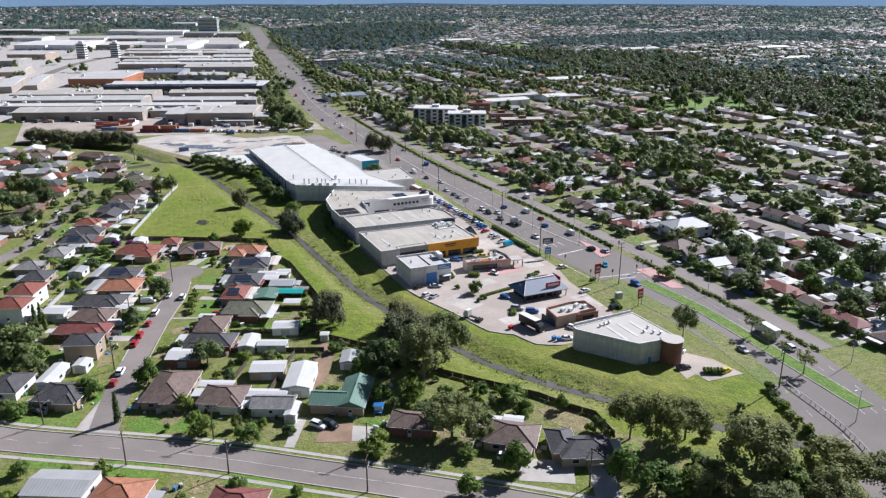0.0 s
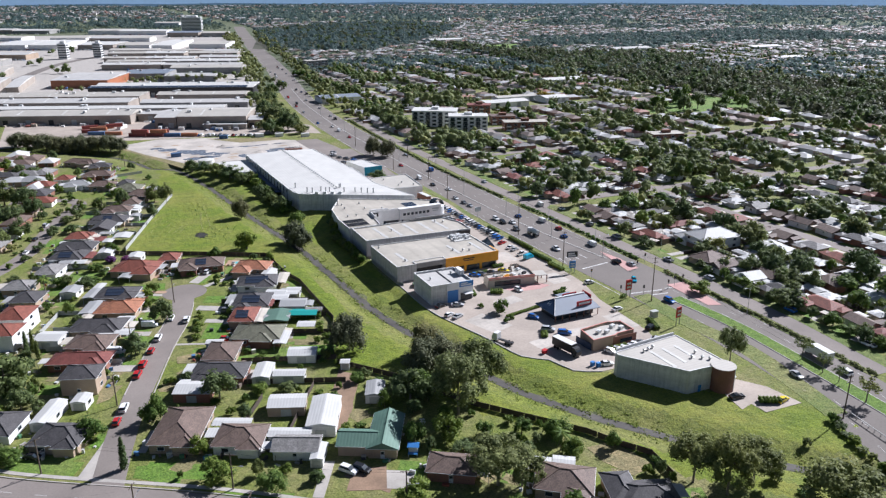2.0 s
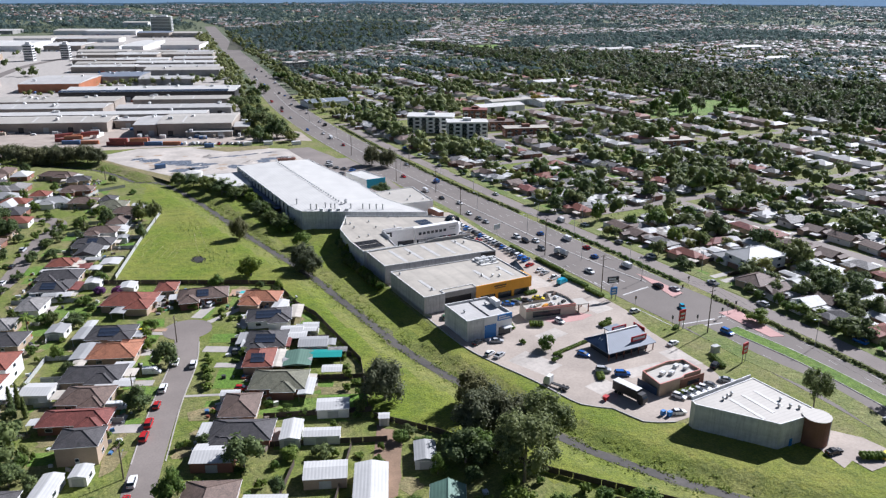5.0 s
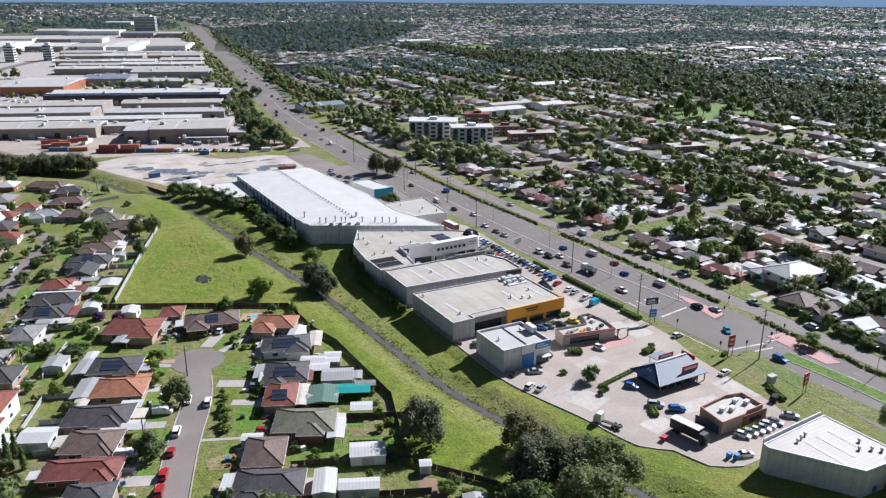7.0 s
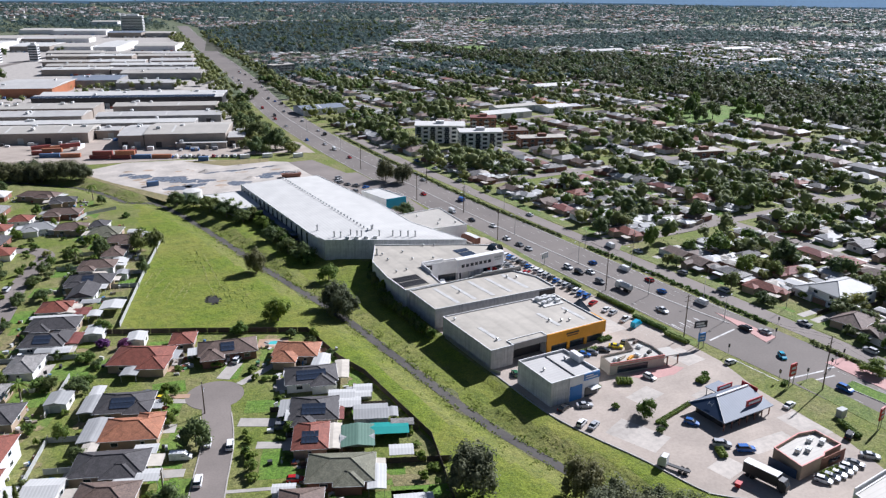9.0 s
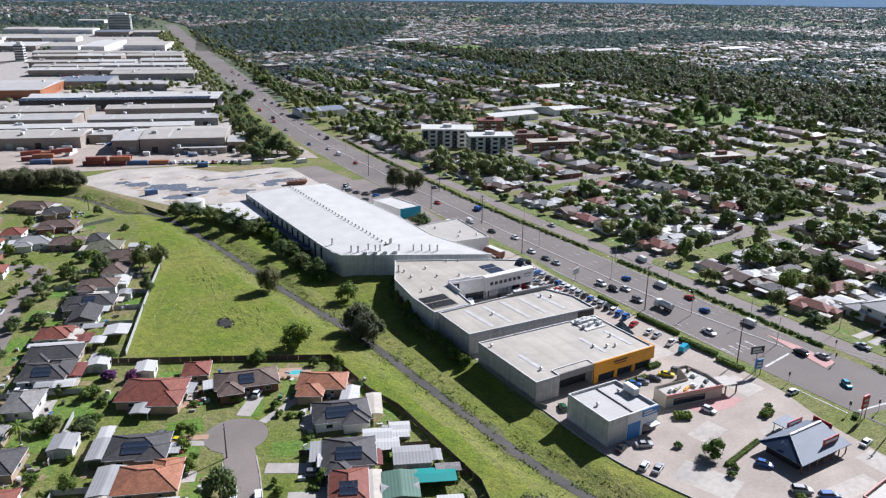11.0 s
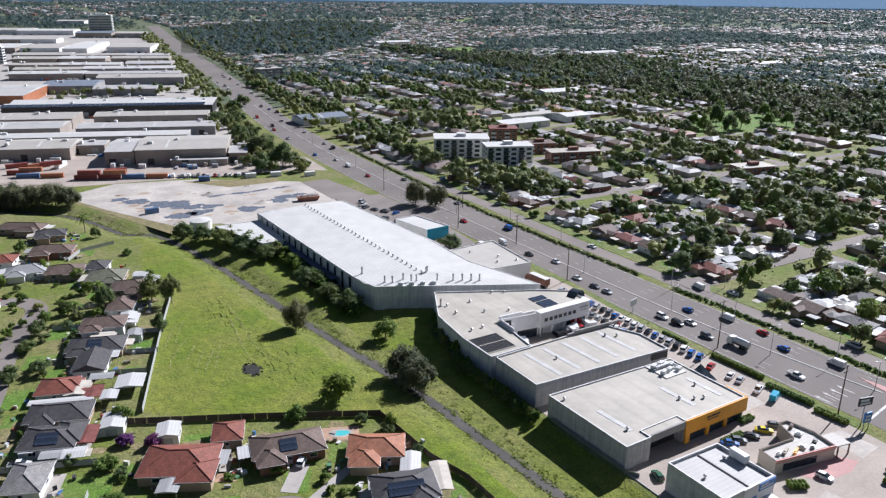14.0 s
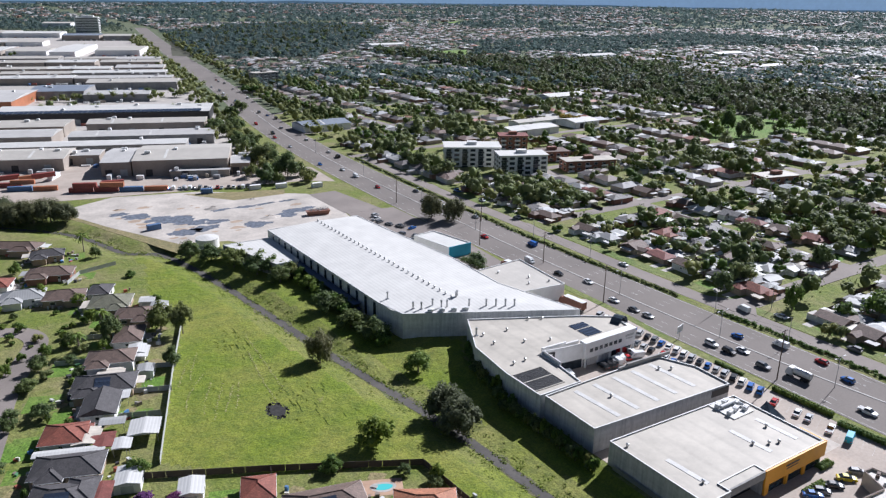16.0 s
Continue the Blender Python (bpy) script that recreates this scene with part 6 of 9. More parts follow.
woods("forest_trees", belt[::2], 3.4, 6.2, 15, 1.2, "leaf_dark", "dense dark green woodland belt along a creek", 50, 1.4, 3, core=0.62)
woods("forest_trees", belt[1::2], 3.4, 6.2, 18, 1.3, "leaf_grey", "dense dull green she-oak woodland belt", 51, 1.4, 3, core=0)
more = far_points(820, 400, 1100, 7, ("houses",), lambda x, y, z: 0 if not off_street(x, y, 8.5) else 1.0 if noise.noise(Vector((x / 90, y / 90, 9))) > 0.16 else 0.12)
woods("suburb_trees", more[::2], 3.2, 7, 24, 0.6, "leaf", "stands of gum trees among suburban houses", 52, 1.15)
woods("suburb_trees", more[1::2], 3.2, 7, 24, 0.6, "leaf_dark", "stands of dark trees among suburban houses", 53, 1.15)
# these distant crowns carry the haze in their leaf colour
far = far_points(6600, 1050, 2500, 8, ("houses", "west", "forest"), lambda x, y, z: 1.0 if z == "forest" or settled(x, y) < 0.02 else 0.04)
woods("distant_trees", far, 3.4, 7.4, 20, 2.1, "leaf_haze", "distant suburban tree cover with haze painted into its green", 54, 0.75, 1, core=0)
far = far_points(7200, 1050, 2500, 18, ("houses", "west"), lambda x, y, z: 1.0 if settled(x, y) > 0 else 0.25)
woods("distant_trees", far, 1.8, 4.3, 14, 1.5, "leaf_haze", "distant small trees in gardens and streets", 55, 0.85, 1, core=0)
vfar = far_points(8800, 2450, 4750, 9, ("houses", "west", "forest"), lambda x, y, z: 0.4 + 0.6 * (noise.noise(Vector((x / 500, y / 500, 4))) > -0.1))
woods("horizon_trees", vfar, 5.5, 12, 14, 3.6, "leaf_haze", "wooded plain towards the horizon", 56, 0.7, 1, core=0)

# horizon ranges: haze blue painted into the colour and made to glow
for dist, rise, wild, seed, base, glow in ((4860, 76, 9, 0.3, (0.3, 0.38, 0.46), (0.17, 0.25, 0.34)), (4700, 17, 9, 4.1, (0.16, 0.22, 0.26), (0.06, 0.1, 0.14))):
    mr = worn("hazy_far_ranges", base, 1.0, big=0.004, small=0.03, amount=0.3, bumpy=0)
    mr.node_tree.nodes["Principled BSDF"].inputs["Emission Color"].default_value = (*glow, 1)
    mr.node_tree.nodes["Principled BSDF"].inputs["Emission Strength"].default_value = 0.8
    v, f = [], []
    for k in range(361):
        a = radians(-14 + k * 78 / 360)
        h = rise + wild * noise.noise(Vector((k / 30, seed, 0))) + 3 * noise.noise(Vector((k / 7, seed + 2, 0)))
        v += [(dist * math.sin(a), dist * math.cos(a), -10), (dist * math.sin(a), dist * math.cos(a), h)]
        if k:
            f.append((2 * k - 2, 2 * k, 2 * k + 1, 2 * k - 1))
    tagged(new("backdrop", mesh_of("backdrop", v, f, mr)), "low hills along the horizon, painted and glowing in haze blue", "hills", "", "structure")

# ---- the commercial strip ----
def offset_in(poly, d):
    """The polygon (counter-clockwise) moved inwards by d."""
    out = []
    n = len(poly)
    for k in range(n):
        p0, p1, p2 = Vector(poly[k - 1]), Vector(poly[k]), Vector(poly[(k + 1) % n])
        a, b = (p1 - p0).normalized(), (p2 - p1).normalized()
        na, nb = Vector((-a.y, a.x)), Vector((-b.y, b.x))
        m = (na + nb) / max(0.3, 1 + na.dot(nb))
        out.append(tuple(p1 + m * d))
    return out


def ccw(poly):
    s = sum(x0 * y1 - x1 * y0 for (x0, y0), (x1, y1) in zip(poly, poly[1:] + poly[:1]))
    return poly if s > 0 else poly[::-1]


def hall(name, poly, h, wall, roof, label, category, parapet=0.5, panel=6.0, cap="frame", seams=True, skip=()):
    """A flat-roofed building: wall panels one by one with open joints, roof sheet below a parapet with its capping."""
    poly = ccw(poly)
    cx, cy = sum(p[0] for p in poly) / len(poly), sum(p[1] for p in poly) / len(poly)
    loc = [(x - cx, y - cy) for x, y in poly]
    base = thing(name, (cx, cy, 0), 0, label, category)
    inner = offset_in(loc, 0.24)
    part("core", Geo().prism(inner, -2.2, h - parapet - 0.2), M["tilt_dark"], base)
    part("roof", Geo().prism(offset_in(loc, 0.26), h - parapet - 0.195, h - parapet), M[roof], base)
    for k in range(len(loc)):
        if k in skip:
            continue
        a, b = Vector(loc[k]), Vector(loc[(k + 1) % len(loc)])
        ln = (b - a).length
        n = max(1, round(ln / panel))
        ang = math.degrees(math.atan2(b.y - a.y, b.x - a.x))
        w = ln / n
        me = Geo().box(0.015, 0.0, -2.2, w - 0.015, 0.22, h).mesh("wall_panel", M[wall])
        for j in range(n):
            p = a + (b - a) * (j / n)
            part("wall_panel", me, None, base).matrix_basis = pose(p.x, p.y, 0, 0, 0, ang)
        part("capping", Geo().box(-0.03, -0.03, h + 0.003, ln + 0.03, 0.27, h + 0.06), M[cap], base).matrix_basis = pose(a.x, a.y, 0.0015 * k, 0, 0, ang)
    return base, cx, cy


def on(base, name, geo, mat, x, y, z=0, yaw=0, label=""):
    """A part of a building placed by world coordinates (the building stands unturned)."""
    o = part(name, geo, M[mat] if isinstance(mat, str) else mat, base, label)
    o.matrix_basis = pose(x - base.location.x, y - base.location.y, z, 0, 0, yaw)
    return o


def vent(geo=None):
    g = Geo().tube((0, 0, 0), (0, 0, 0.5), 0.28, 0.28, 10)
    g.tube((0, 0, 0.5), (0, 0, 0.85), 0.42, 0.42, 12).tube((0, 0, 0.85), (0, 0, 1.0), 0.42, 0.15, 12)
    return g


vent_mesh = vent().mesh("roof_vent", M["steel"])
stack_mesh = Geo().tube((0, 0, 0), (0, 0, 2.2), 0.3, 0.3, 12).tube((0, 0, 2.2), (0, 0, 2.75), 0.36, 0.36, 12).box(-0.5, -0.5, 0, 0.5, 0.5, 0.25).mesh("exhaust_stack", M["steel"])
unit_mesh = Geo().box(-0.9, -0.6, 0.12, 0.9, 0.6, 1.05).box(-0.8, -0.5, 0, -0.6, 0.5, 0.12).box(0.6, -0.5, 0, 0.8, 0.5, 0.12).tube((0, 0, 1.05), (0, 0, 1.15), 0.42, 0.42, 12).mesh("roof_unit", M["frame"])

m, n, l, b = material("navy_sheet", 0.5)
b.inputs["Base Color"].default_value = (0.02, 0.045, 0.1, 1)
M["navy"] = m

# long white warehouse
WH = [(87, 505), (89.2, 408.4), (91.4, 395.9), (143.6, 368), (135, 401), (136, 435), (130.2, 504.6)]
wh, cx, cy = hall("warehouse", WH, 8.5, "tilt_light", "roof_white", "very long white-roofed warehouse with pale concrete walls", "warehouse", 0.12, 6.2)
gable = Geo()
for y0, y1, xl0, xl1, xr0, xr1 in ((401, 504.2, 89.8, 87.5, 134.8, 129.8),):
    gable.add([(xl0, y0, 8.42), (111.8, y0, 9.2), (110, y1, 9.2), (xl1, y1, 8.42), (xr0, y0, 8.42), (xr1, y1, 8.42)], [(0, 1, 2, 3), (1, 4, 5, 2)])
gable.add([(91.8, 396.3, 8.42), (142.9, 368.8, 8.42), (134.8, 401, 8.42), (111.8, 401, 9.2), (89.8, 401, 8.42)], [(0, 1, 3), (1, 2, 3), (0, 3, 4)])
gable.v = [(x - cx, y - cy, z) for x, y, z in gable.v]
part("roof", gable, M["roof_white"], wh)
for k in range(31):
    y = 398 + k * 3.5
    on(wh, "roof_vent", vent_mesh, None, 111.9 - (y - 398) * 0.017, y, 9.12)
for x, y in ((93.3, 409.5), (96.3, 397.5), (98.6, 396), (103.3, 396.5), (105.1, 393.8), (106.8, 393), (113.5, 397.5), (114.4, 398.2), (113.6, 389.8), (118.5, 386.8), (121.3, 385.1), (124, 383.4), (126.6, 381.8)):
    on(wh, "exhaust_stack", stack_mesh, None, x, y, 8.4)
for k in range(4):
    on(wh, "roof_unit", unit_mesh, None, 100 + k * 3.6, 392.6 - k * 1.6, 8.5, -28)
for k in range(15):   # dark glazed bays along the yard side
    y = 411 + k * 6.25
    x = 89.15 - (y - 408.4) * 0.0228
    on(wh, "bay_window", Geo().box(-0.05, -1.1, 0, 0.0, 1.1, 6.6), "glass", x - 0.004, y, 1.1)
    on(wh, "bay_frame", Geo().box(-0.12, -1.3, 0, 0, -1.1, 7.2).box(-0.12, 1.1, 0, 0, 1.3, 7.2), "white_wall", x, y, 0.9)
on(wh, "racking", Geo().box(-3.2, -36, 2.4, -0.2, 36, 2.6).box(-3.2, -36, 4.6, -0.2, 36, 4.75), "navy", 87.6, 455, 0, 1.3)
for k in range(13):
    on(wh, "rack_post", Geo().box(-0.1, -0.1, -0.3, 0.1, 0.1, 4.8), "navy", 85.0, 420 + k * 5.9, 0)
can, cx, cy = hall("loading_canopy", [(66.4, 503.2), (76.8, 469.4), (86.4, 469.7), (86.9, 502.6)], 5.6, "white_wall", "roof_white", "white roofed loading canopy beside the warehouse", "canopy", 0.1, 8, skip=(0,))

# showroom with the stepped white front
B2 = [(108.6, 383.7), (99.1, 365.8), (96.8, 347.6), (96.9, 333), (111.5, 333), (112.8, 343.2), (113, 351.6), (119.5, 350.2), (133.8, 348.4), (149.4, 350), (151.5, 360), (142.2, 366.4)]
b2, cx, cy = hall("showroom", B2, 7.2, "tilt_light", "roof_flat", "grey concrete showroom with a stepped white front", "showroom", 0.35, 5.5)
on(b2, "front_wall", Geo().box(0, -0.3, -0.2, 6.7, -0.03, 8.2), "white_wall", 113, 351.6, 0, -12.2, "recessed white front wall")
on(b2, "front_wall", Geo().box(0, -0.3, -0.2, 8, -0.03, 8.2), "white_wall", 119.5, 350.2, 0, -7.2, "recessed white front wall")
on(b2, "front_wall", Geo().box(0, -0.3, -0.2, 8.4, -0.03, 8.2), "white_wall", 112.9, 343.2, 0, 86)
on(b2, "sign_board", Geo().box(0.6, -0.38, 5.2, 1.4, -0.305, 7.4).box(0.6, -0.38, 6.7, 4.2, -0.305, 7.4).box(3.4, -0.38, 5.4, 4.2, -0.305, 6.7), "black", 113.2, 351.55, 0, -12.2)
on(b2, "shopfront", Geo().box(0.2, -0.36, 0.1, 7.6, -0.305, 3.0), "glass", 119.5, 350.2, 0, -7.2)
on(b2, "upper_storey", Geo().box(0, 0, 3.3, 21.6, 2.6, 8.4).box(-0.15, -0.15, 8.4, 21.75, 2.6, 8.55).box(-0.1, -0.1, 3.15, 21.7, 2.6, 3.3), "white_wall", 127.2, 347.7, 0, 0.4, "white upper storey jutting out over columns")
for k in range(7):
    w = on(b2, "window", window_mesh, None, 129.6 + k * 2.05, 347.68 + k * 0.014, 5.0, 0.4)
    w.scale = (0.85, 1, 1.2)
on(b2, "sign_band", Geo().box(0, -0.06, 0, 3.6, -0.004, 0.7).box(0.3, -0.06, -0.9, 3.2, -0.004, -0.5), "fence_grey", 144.2, 347.8, 6.4, 0.4)
for k in range(5):
    on(b2, "column", Geo().box(-0.25, -0.25, -0.2, 0.25, 0.25, 3.15), "white_wall", 127.8 + k * 5.1, 348.1, 0)
on(b2, "entrance_glass", Geo().box(0, -0.06, 0.1, 20.5, -0.004, 3.1), "glass", 128, 349.0, 0, 0.4)
on(b2, "parapet_step", Geo().box(0, -0.25, -0.35, 9, 0.25, 1.4).box(9, -0.25, -0.35, 14, 0.25, 0.8), "white_wall", 113.8, 352.4, 7.2, -3)
dome = Geo()
for k in range(8):
    a0, a1 = k * 0.3927, (k + 1) * 0.3927
    dome.add([(-4 + 4 - 4 * math.cos(a0), -1.6, 3.6 * math.sin(a0)), (-4 * math.cos(a1), -1.6, 3.6 * math.sin(a1)), (-4 * math.cos(a1), 1.6, 3.6 * math.sin(a1)), (-4 * math.cos(a0), 1.6, 3.6 * math.sin(a0))], [(0, 1, 2, 3)])
on(b2, "barrel_vault", dome, "glass", 150.5, 357, 5.2, 20, "blue-grey glazed barrel vault over the corner")
on(b2, "corner_drum", Geo().tube((0, 0, -0.3), (0, 0, 5.6), 4.2, 4.2, 24), "white_wall", 150, 356.5, 0)
for k in range(6):
    for j in range(5):
        p = on(b2, "solar_panel", Geo().box(-0.49, -0.8, 0, 0.49, 0.8, 0.05), "solar", 134.2 + k * 1.02, 354.4 + j * 1.66 + (0.7 if j > 2 else 0), 7.0, 0)
for x, y in ((106.2, 371.6), (114.8, 370.6), (114.3, 361.2), (105.5, 365.1), (125.9, 373.5), (130, 371.5), (102.4, 351.4), (106.7, 351.5), (122, 358)):
    on(b2, "roof_vent", vent_mesh, None, x, y, 6.84)
on(b2, "exhaust_stack", stack_mesh, None, 104.3, 372.6, 6.84)
on(b2, "louvre_frame", Geo().box(0, 0, 0, 10.6, 0.25, 0.2).box(0, 10.3, 0, 10.6, 10.55, 0.2).box(0, 0.25, 0, 0.25, 10.3, 0.2).box(10.35, 0.25, 0, 10.6, 10.3, 0.2).box(0.25, 5.1, 0, 10.35, 5.4, 0.2), "roof_flat", 97.2, 335.6, 6.9, -1)
for k in range(22):
    on(b2, "louvre", Geo().box(0.25, -0.13, 0, 10.3, 0.13, 0.12), "black", 97.3, 336.1 + k * 0.465, 6.9, -1)

# plain warehouse
b3, cx, cy = hall("warehouse", [(98, 332.3), (97.8, 313.4), (145.6, 310.2), (146, 322), (141.5, 331.9), (128.5, 332.6)], 7.2, "tilt", "roof_flat", "plain grey concrete warehouse with a pale flat roof", "warehouse", 0.4, 6)
for x in (107.4, 114.3, 121.8, 129, 136.4):
    on(b3, "skylight", Geo().box(-0.75, -7.8, 0, 0.75, 7.8, 0.04), "roof_light", x, 322.6, 6.82, 3)
for x, y in ((113, 323), (136, 327), (139, 325)):
    on(b3, "roof_vent", vent_mesh, None, x, y, 6.8)
on(b3, "parapet", Geo().box(0, -0.3, 7.2, 17, 0.3, 8.2).box(-3, -0.3, 7.2, 0, 0.3, 7.7), "tilt_dark", 128.6, 332.4, 0, -3)
on(b3, "sign_board", Geo().box(0, -0.12, 4.6, 6.5, -0.004, 6.6), "black", 138.9, 310.6, 0, -3.8)

# showroom with the yellow front
B4 = [(97.8, 308.2), (98, 279.8), (106.2, 279.8), (106.2, 283.2), (119, 283.2), (119, 280.6), (142.2, 280.4), (142, 306.2)]
b4, cx, cy = hall("showroom", B4, 6.6, "tilt", "roof_flat", "pale roofed showroom with a bright yellow front", "showroom", 0.3, 5.4)
on(b4, "canopy_beam", Geo().box(106.2 - 119, -0.25, 4.6, 0, 0.25, 6.6), "tilt_dark", 119, 280.4)
on(b4, "canopy_roof", Geo().box(-12.8, 0.25, 6.28, 0, 2.9, 6.42), "roof_flat", 119, 280.4)
on(b4, "shutter", Geo().box(0.3, -0.08, 0, 12.4, -0.005, 4.4), "black", 106.4, 283.2)
on(b4, "yellow_fascia", Geo().box(-0.2, -0.5, 2.7, 23.4, -0.03, 6.75), "yellow", 119.2, 280.4, 0, -0.5, "bright yellow metal fascia")
on(b4, "yellow_fascia", Geo().box(-0.2, -0.5, 2.7, 7, -0.03, 6.75), "yellow", 142.25, 280.0, 0, 90)
for x0, x1 in ((0, 1.6), (8, 9), (15, 16)):
    on(b4, "yellow_pier", Geo().box(x0, -0.5, -0.1, x1, -0.03, 2.7), "yellow", 119.2, 280.4)
on(b4, "shopfront", Geo().box(0, -0.1, 0.1, 22, -0.005, 2.7), "glass", 119.6, 280.45)
on(b4, "lettering_bar", Geo().box(0, -0.08, 0, 5.2, 0, 0.55).box(0.4, -0.08, -0.7, 4.8, 0, -0.35), "black", 126.5, 279.87, 5.2)
on(b4, "banner", Geo().box(-0.9, -0.06, 0, 0.9, 0, 3.4), "glass", 140.4, 279.85, 3.1)
for x in (104.2, 127.2, 137.5):
    on(b4, "skylight", Geo().box(-0.7, -5.6, 0, 0.7, 5.6, 0.05), "roof_light", x, 290.2, 6.32, 3)
for x, y in ((100, 304.5), (103.8, 285.4), (130, 287), (132.5, 286), (126.5, 289), (136, 292)):
    on(b4, "roof_vent", vent_mesh, None, x, y, 6.28)
on(b4, "plant_deck", Geo().box(-4, -4, 0, 4, 4, 0.25), "roof_white", 136, 302.3, 6.33)
for x, y in ((133.4, 304.5), (136.5, 304.8), (133.2, 300.6), (136, 301), (138.8, 303), (138.6, 300)):
    on(b4, "roof_unit", unit_mesh, None, x, y, 6.58, 15)
on(b4, "duct", Geo().tube((-3, 0, 0.6), (3, 0, 0.6), 0.45, 0.45, 10).tube((3, 0, 0.6), (3, -2.5, 0.6), 0.45, 0.45, 10), "frame", 136, 303.4, 6.6)
g = Geo()
g.add([(-3.2, -3, 3.2), (3.2, -2.6, 2.6), (2.6, 3.2, 5.4), (-3, 3, 3.0), (0.2, 0.2, 3.6)], [(0, 1, 4), (1, 2, 4), (2, 3, 4), (3, 0, 4)])
sail = thing("shade_sail", (146.5, 297.5, 0), 0, "dark blue-grey shade sail on steel posts", "shade sail")
part("sail", g, M["glass"], sail)
for x, y, h in ((-3.2, -3, 3.2), (3.2, -2.6, 2.6), (2.6, 3.2, 5.4), (-3, 3, 3.0)):
    part("post", Geo().tube((x, y, -0.2), (x, y, h + 0.1), 0.07, 0.07), M["steel"], sail)

# small workshop with the blue door
b5, cx, cy = hall("workshop", [(100.6, 269.6), (100.6, 254), (117.2, 254), (116.8, 269)], 7.4, "tilt_light", "roof_pale", "small boxy workshop with a blue roller door", "workshop", 0.7, 5.5)
on(b5, "front_band", Geo().box(0, -0.25, -0.2, 10.6, -0.02, 7.5), "white_wall", 106.8, 254)
on(b5, "roller_door", Geo().box(0, -0.32, 0, 4.4, -0.25, 4.6), "blue", 107, 254, 0, 0, "bright blue roller door")
on(b5, "shopfront", Geo().box(0, -0.32, 0.1, 4.6, -0.25, 3.0), "glass", 112.3, 254)
on(b5, "sign_board", Geo().box(0, -0.45, 5.4, 5.6, -0.25, 7.3), "blue", 111.8, 254, 0, 0, "blue and magenta shop sign board")
on(b5, "sign_bar", Geo().box(0.4, -0.5, 6.5, 3.2, -0.452, 6.9).box(0.4, -0.5, 5.8, 4.8, -0.452, 6.2), "frame", 111.8, 254)
on(b5, "awning", Geo().box(0, -2.2, 2.9, 3.4, -0.3, 3.05), "frame", 113.4, 254)
on(b5, "parapet_box", Geo().box(-1.6, -2.2, 7.0, 0, 2.2, 9.0), "white_wall", 117, 262.5, 0, -2)
on(b5, "roof_step", Geo().box(-0.15, -6.9, 6.7, 0.15, 7, 6.95), "black", 109.6, 261.7, 0)
for x, y in ((104, 262), (113.5, 264.5)):
    on(b5, "roof_vent", vent_mesh, None, x, y, 6.72)

# cream shed at the end of the lot
SH = [(128.2, 184.3), (127.9, 182.6), (139.5, 165.9), (148, 165.4), (149.6, 161.6), (152.3, 161.2), (154, 163.2), (153.2, 167), (152.3, 185.8)]
sh, cx, cy = hall("hall", SH, 7.2, "tilt_light", "roof_cream", "large grey hall with a cream roof and rounded brick corner", "hall", 0.1, 5.2)
on(sh, "brick_corner", Geo().tube((0, 0, -0.3), (0, 0, 7.3), 3.3, 3.3, 28), "brick_red", 150.6, 164.2, 0, 0, "rounded red brown brick corner")
on(sh, "corner_roof", Geo().tube((0, 0, 7.3), (0, 0, 7.45), 3.5, 3.5, 28), "roof_cream", 150.6, 164.2)
on(sh, "side_wall", Geo().box(0, -0.3, -0.3, 23, -0.02, 8.0), "white_wall", 151.9, 186.2, 0, 183.5)
for x, y in ((136, 181), (138, 181.5), (140, 182), (146, 172), (148.5, 170.5), (149, 174), (150, 169)):
    on(sh, "roof_vent", vent_mesh, None, x, y, 7.1)
for k in range(3):
    on(sh, "skylight", Geo().box(-0.5, -6 + k, 0, 0.5, 5, 0.06), "roof_white", 138 + k * 4.5, 175.5, 7.12, 0)
on(sh, "door", Geo().box(-0.5, -0.08, 0, 0.5, 0, 2.1), "blue", 143.6, 165.45, 0.05, -3)

# drive-through restaurant with the blue steel roof
kf = thing("restaurant", (141.4, 228, 0), 0, "drive-through restaurant under a hipped blue-grey steel roof", "restaurant")
part("wall", Geo().box(-7.6, -4.2, -0.2, 8, 4.8, 2.9), M["black"], kf)
part("roof", Geo().add([(-9.4, -6.2, 2.9), (9.5, -6.4, 2.9), (9.6, 6.2, 2.9), (-9.4, 6.1, 2.9), (-4.6, 1.1, 5.8), (7.8, 1.2, 5.8), (-9.4, -6.2, 2.7), (9.5, -6.4, 2.7), (9.6, 6.2, 2.7), (-9.4, 6.1, 2.7)],
     [(0, 1, 5, 4), (1, 2, 5), (2, 3, 4, 5), (0, 6, 7, 1), (1, 7, 8, 2), (2, 8, 9, 3), (3, 9, 6, 0), (9, 8, 7, 6)]), M["roof_steel"], kf)
part("roof_face", Geo().add([(-9.42, -6.2, 2.93), (-4.62, 1.1, 5.84), (-9.42, 6.1, 2.93)], [(0, 1, 2)]), M["navy"], kf)
part("emblem", Geo().box(-0.7, -0.06, 0, -0.5, 0, 1.1).box(0.5, -0.06, 0, 0.7, 0, 1.1).box(-0.5, -0.06, 0.45, 0.5, 0, 0.65), M["frame"], kf).matrix_basis = pose(-7.6, 0.6, 4.2, -52, 0, -88)
part("ridge_box", Geo().box(-6.1, -0.3, 5.6, 6.1, 0.3, 6.05), M["frame"], kf).matrix_basis = pose(1.6, 1.15, 0)
for sx in (-1, 1):
    part("hip_cap", Geo().tube((-9.4, sx * 6.1, 2.95), (-4.6, 1.1, 5.86), 0.12, 0.12, 6), M["frame"], kf)
part("shopfront", Geo().box(-7.2, -4.3, 0.3, 7.6, -4.21, 2.6), M["glass"], kf)
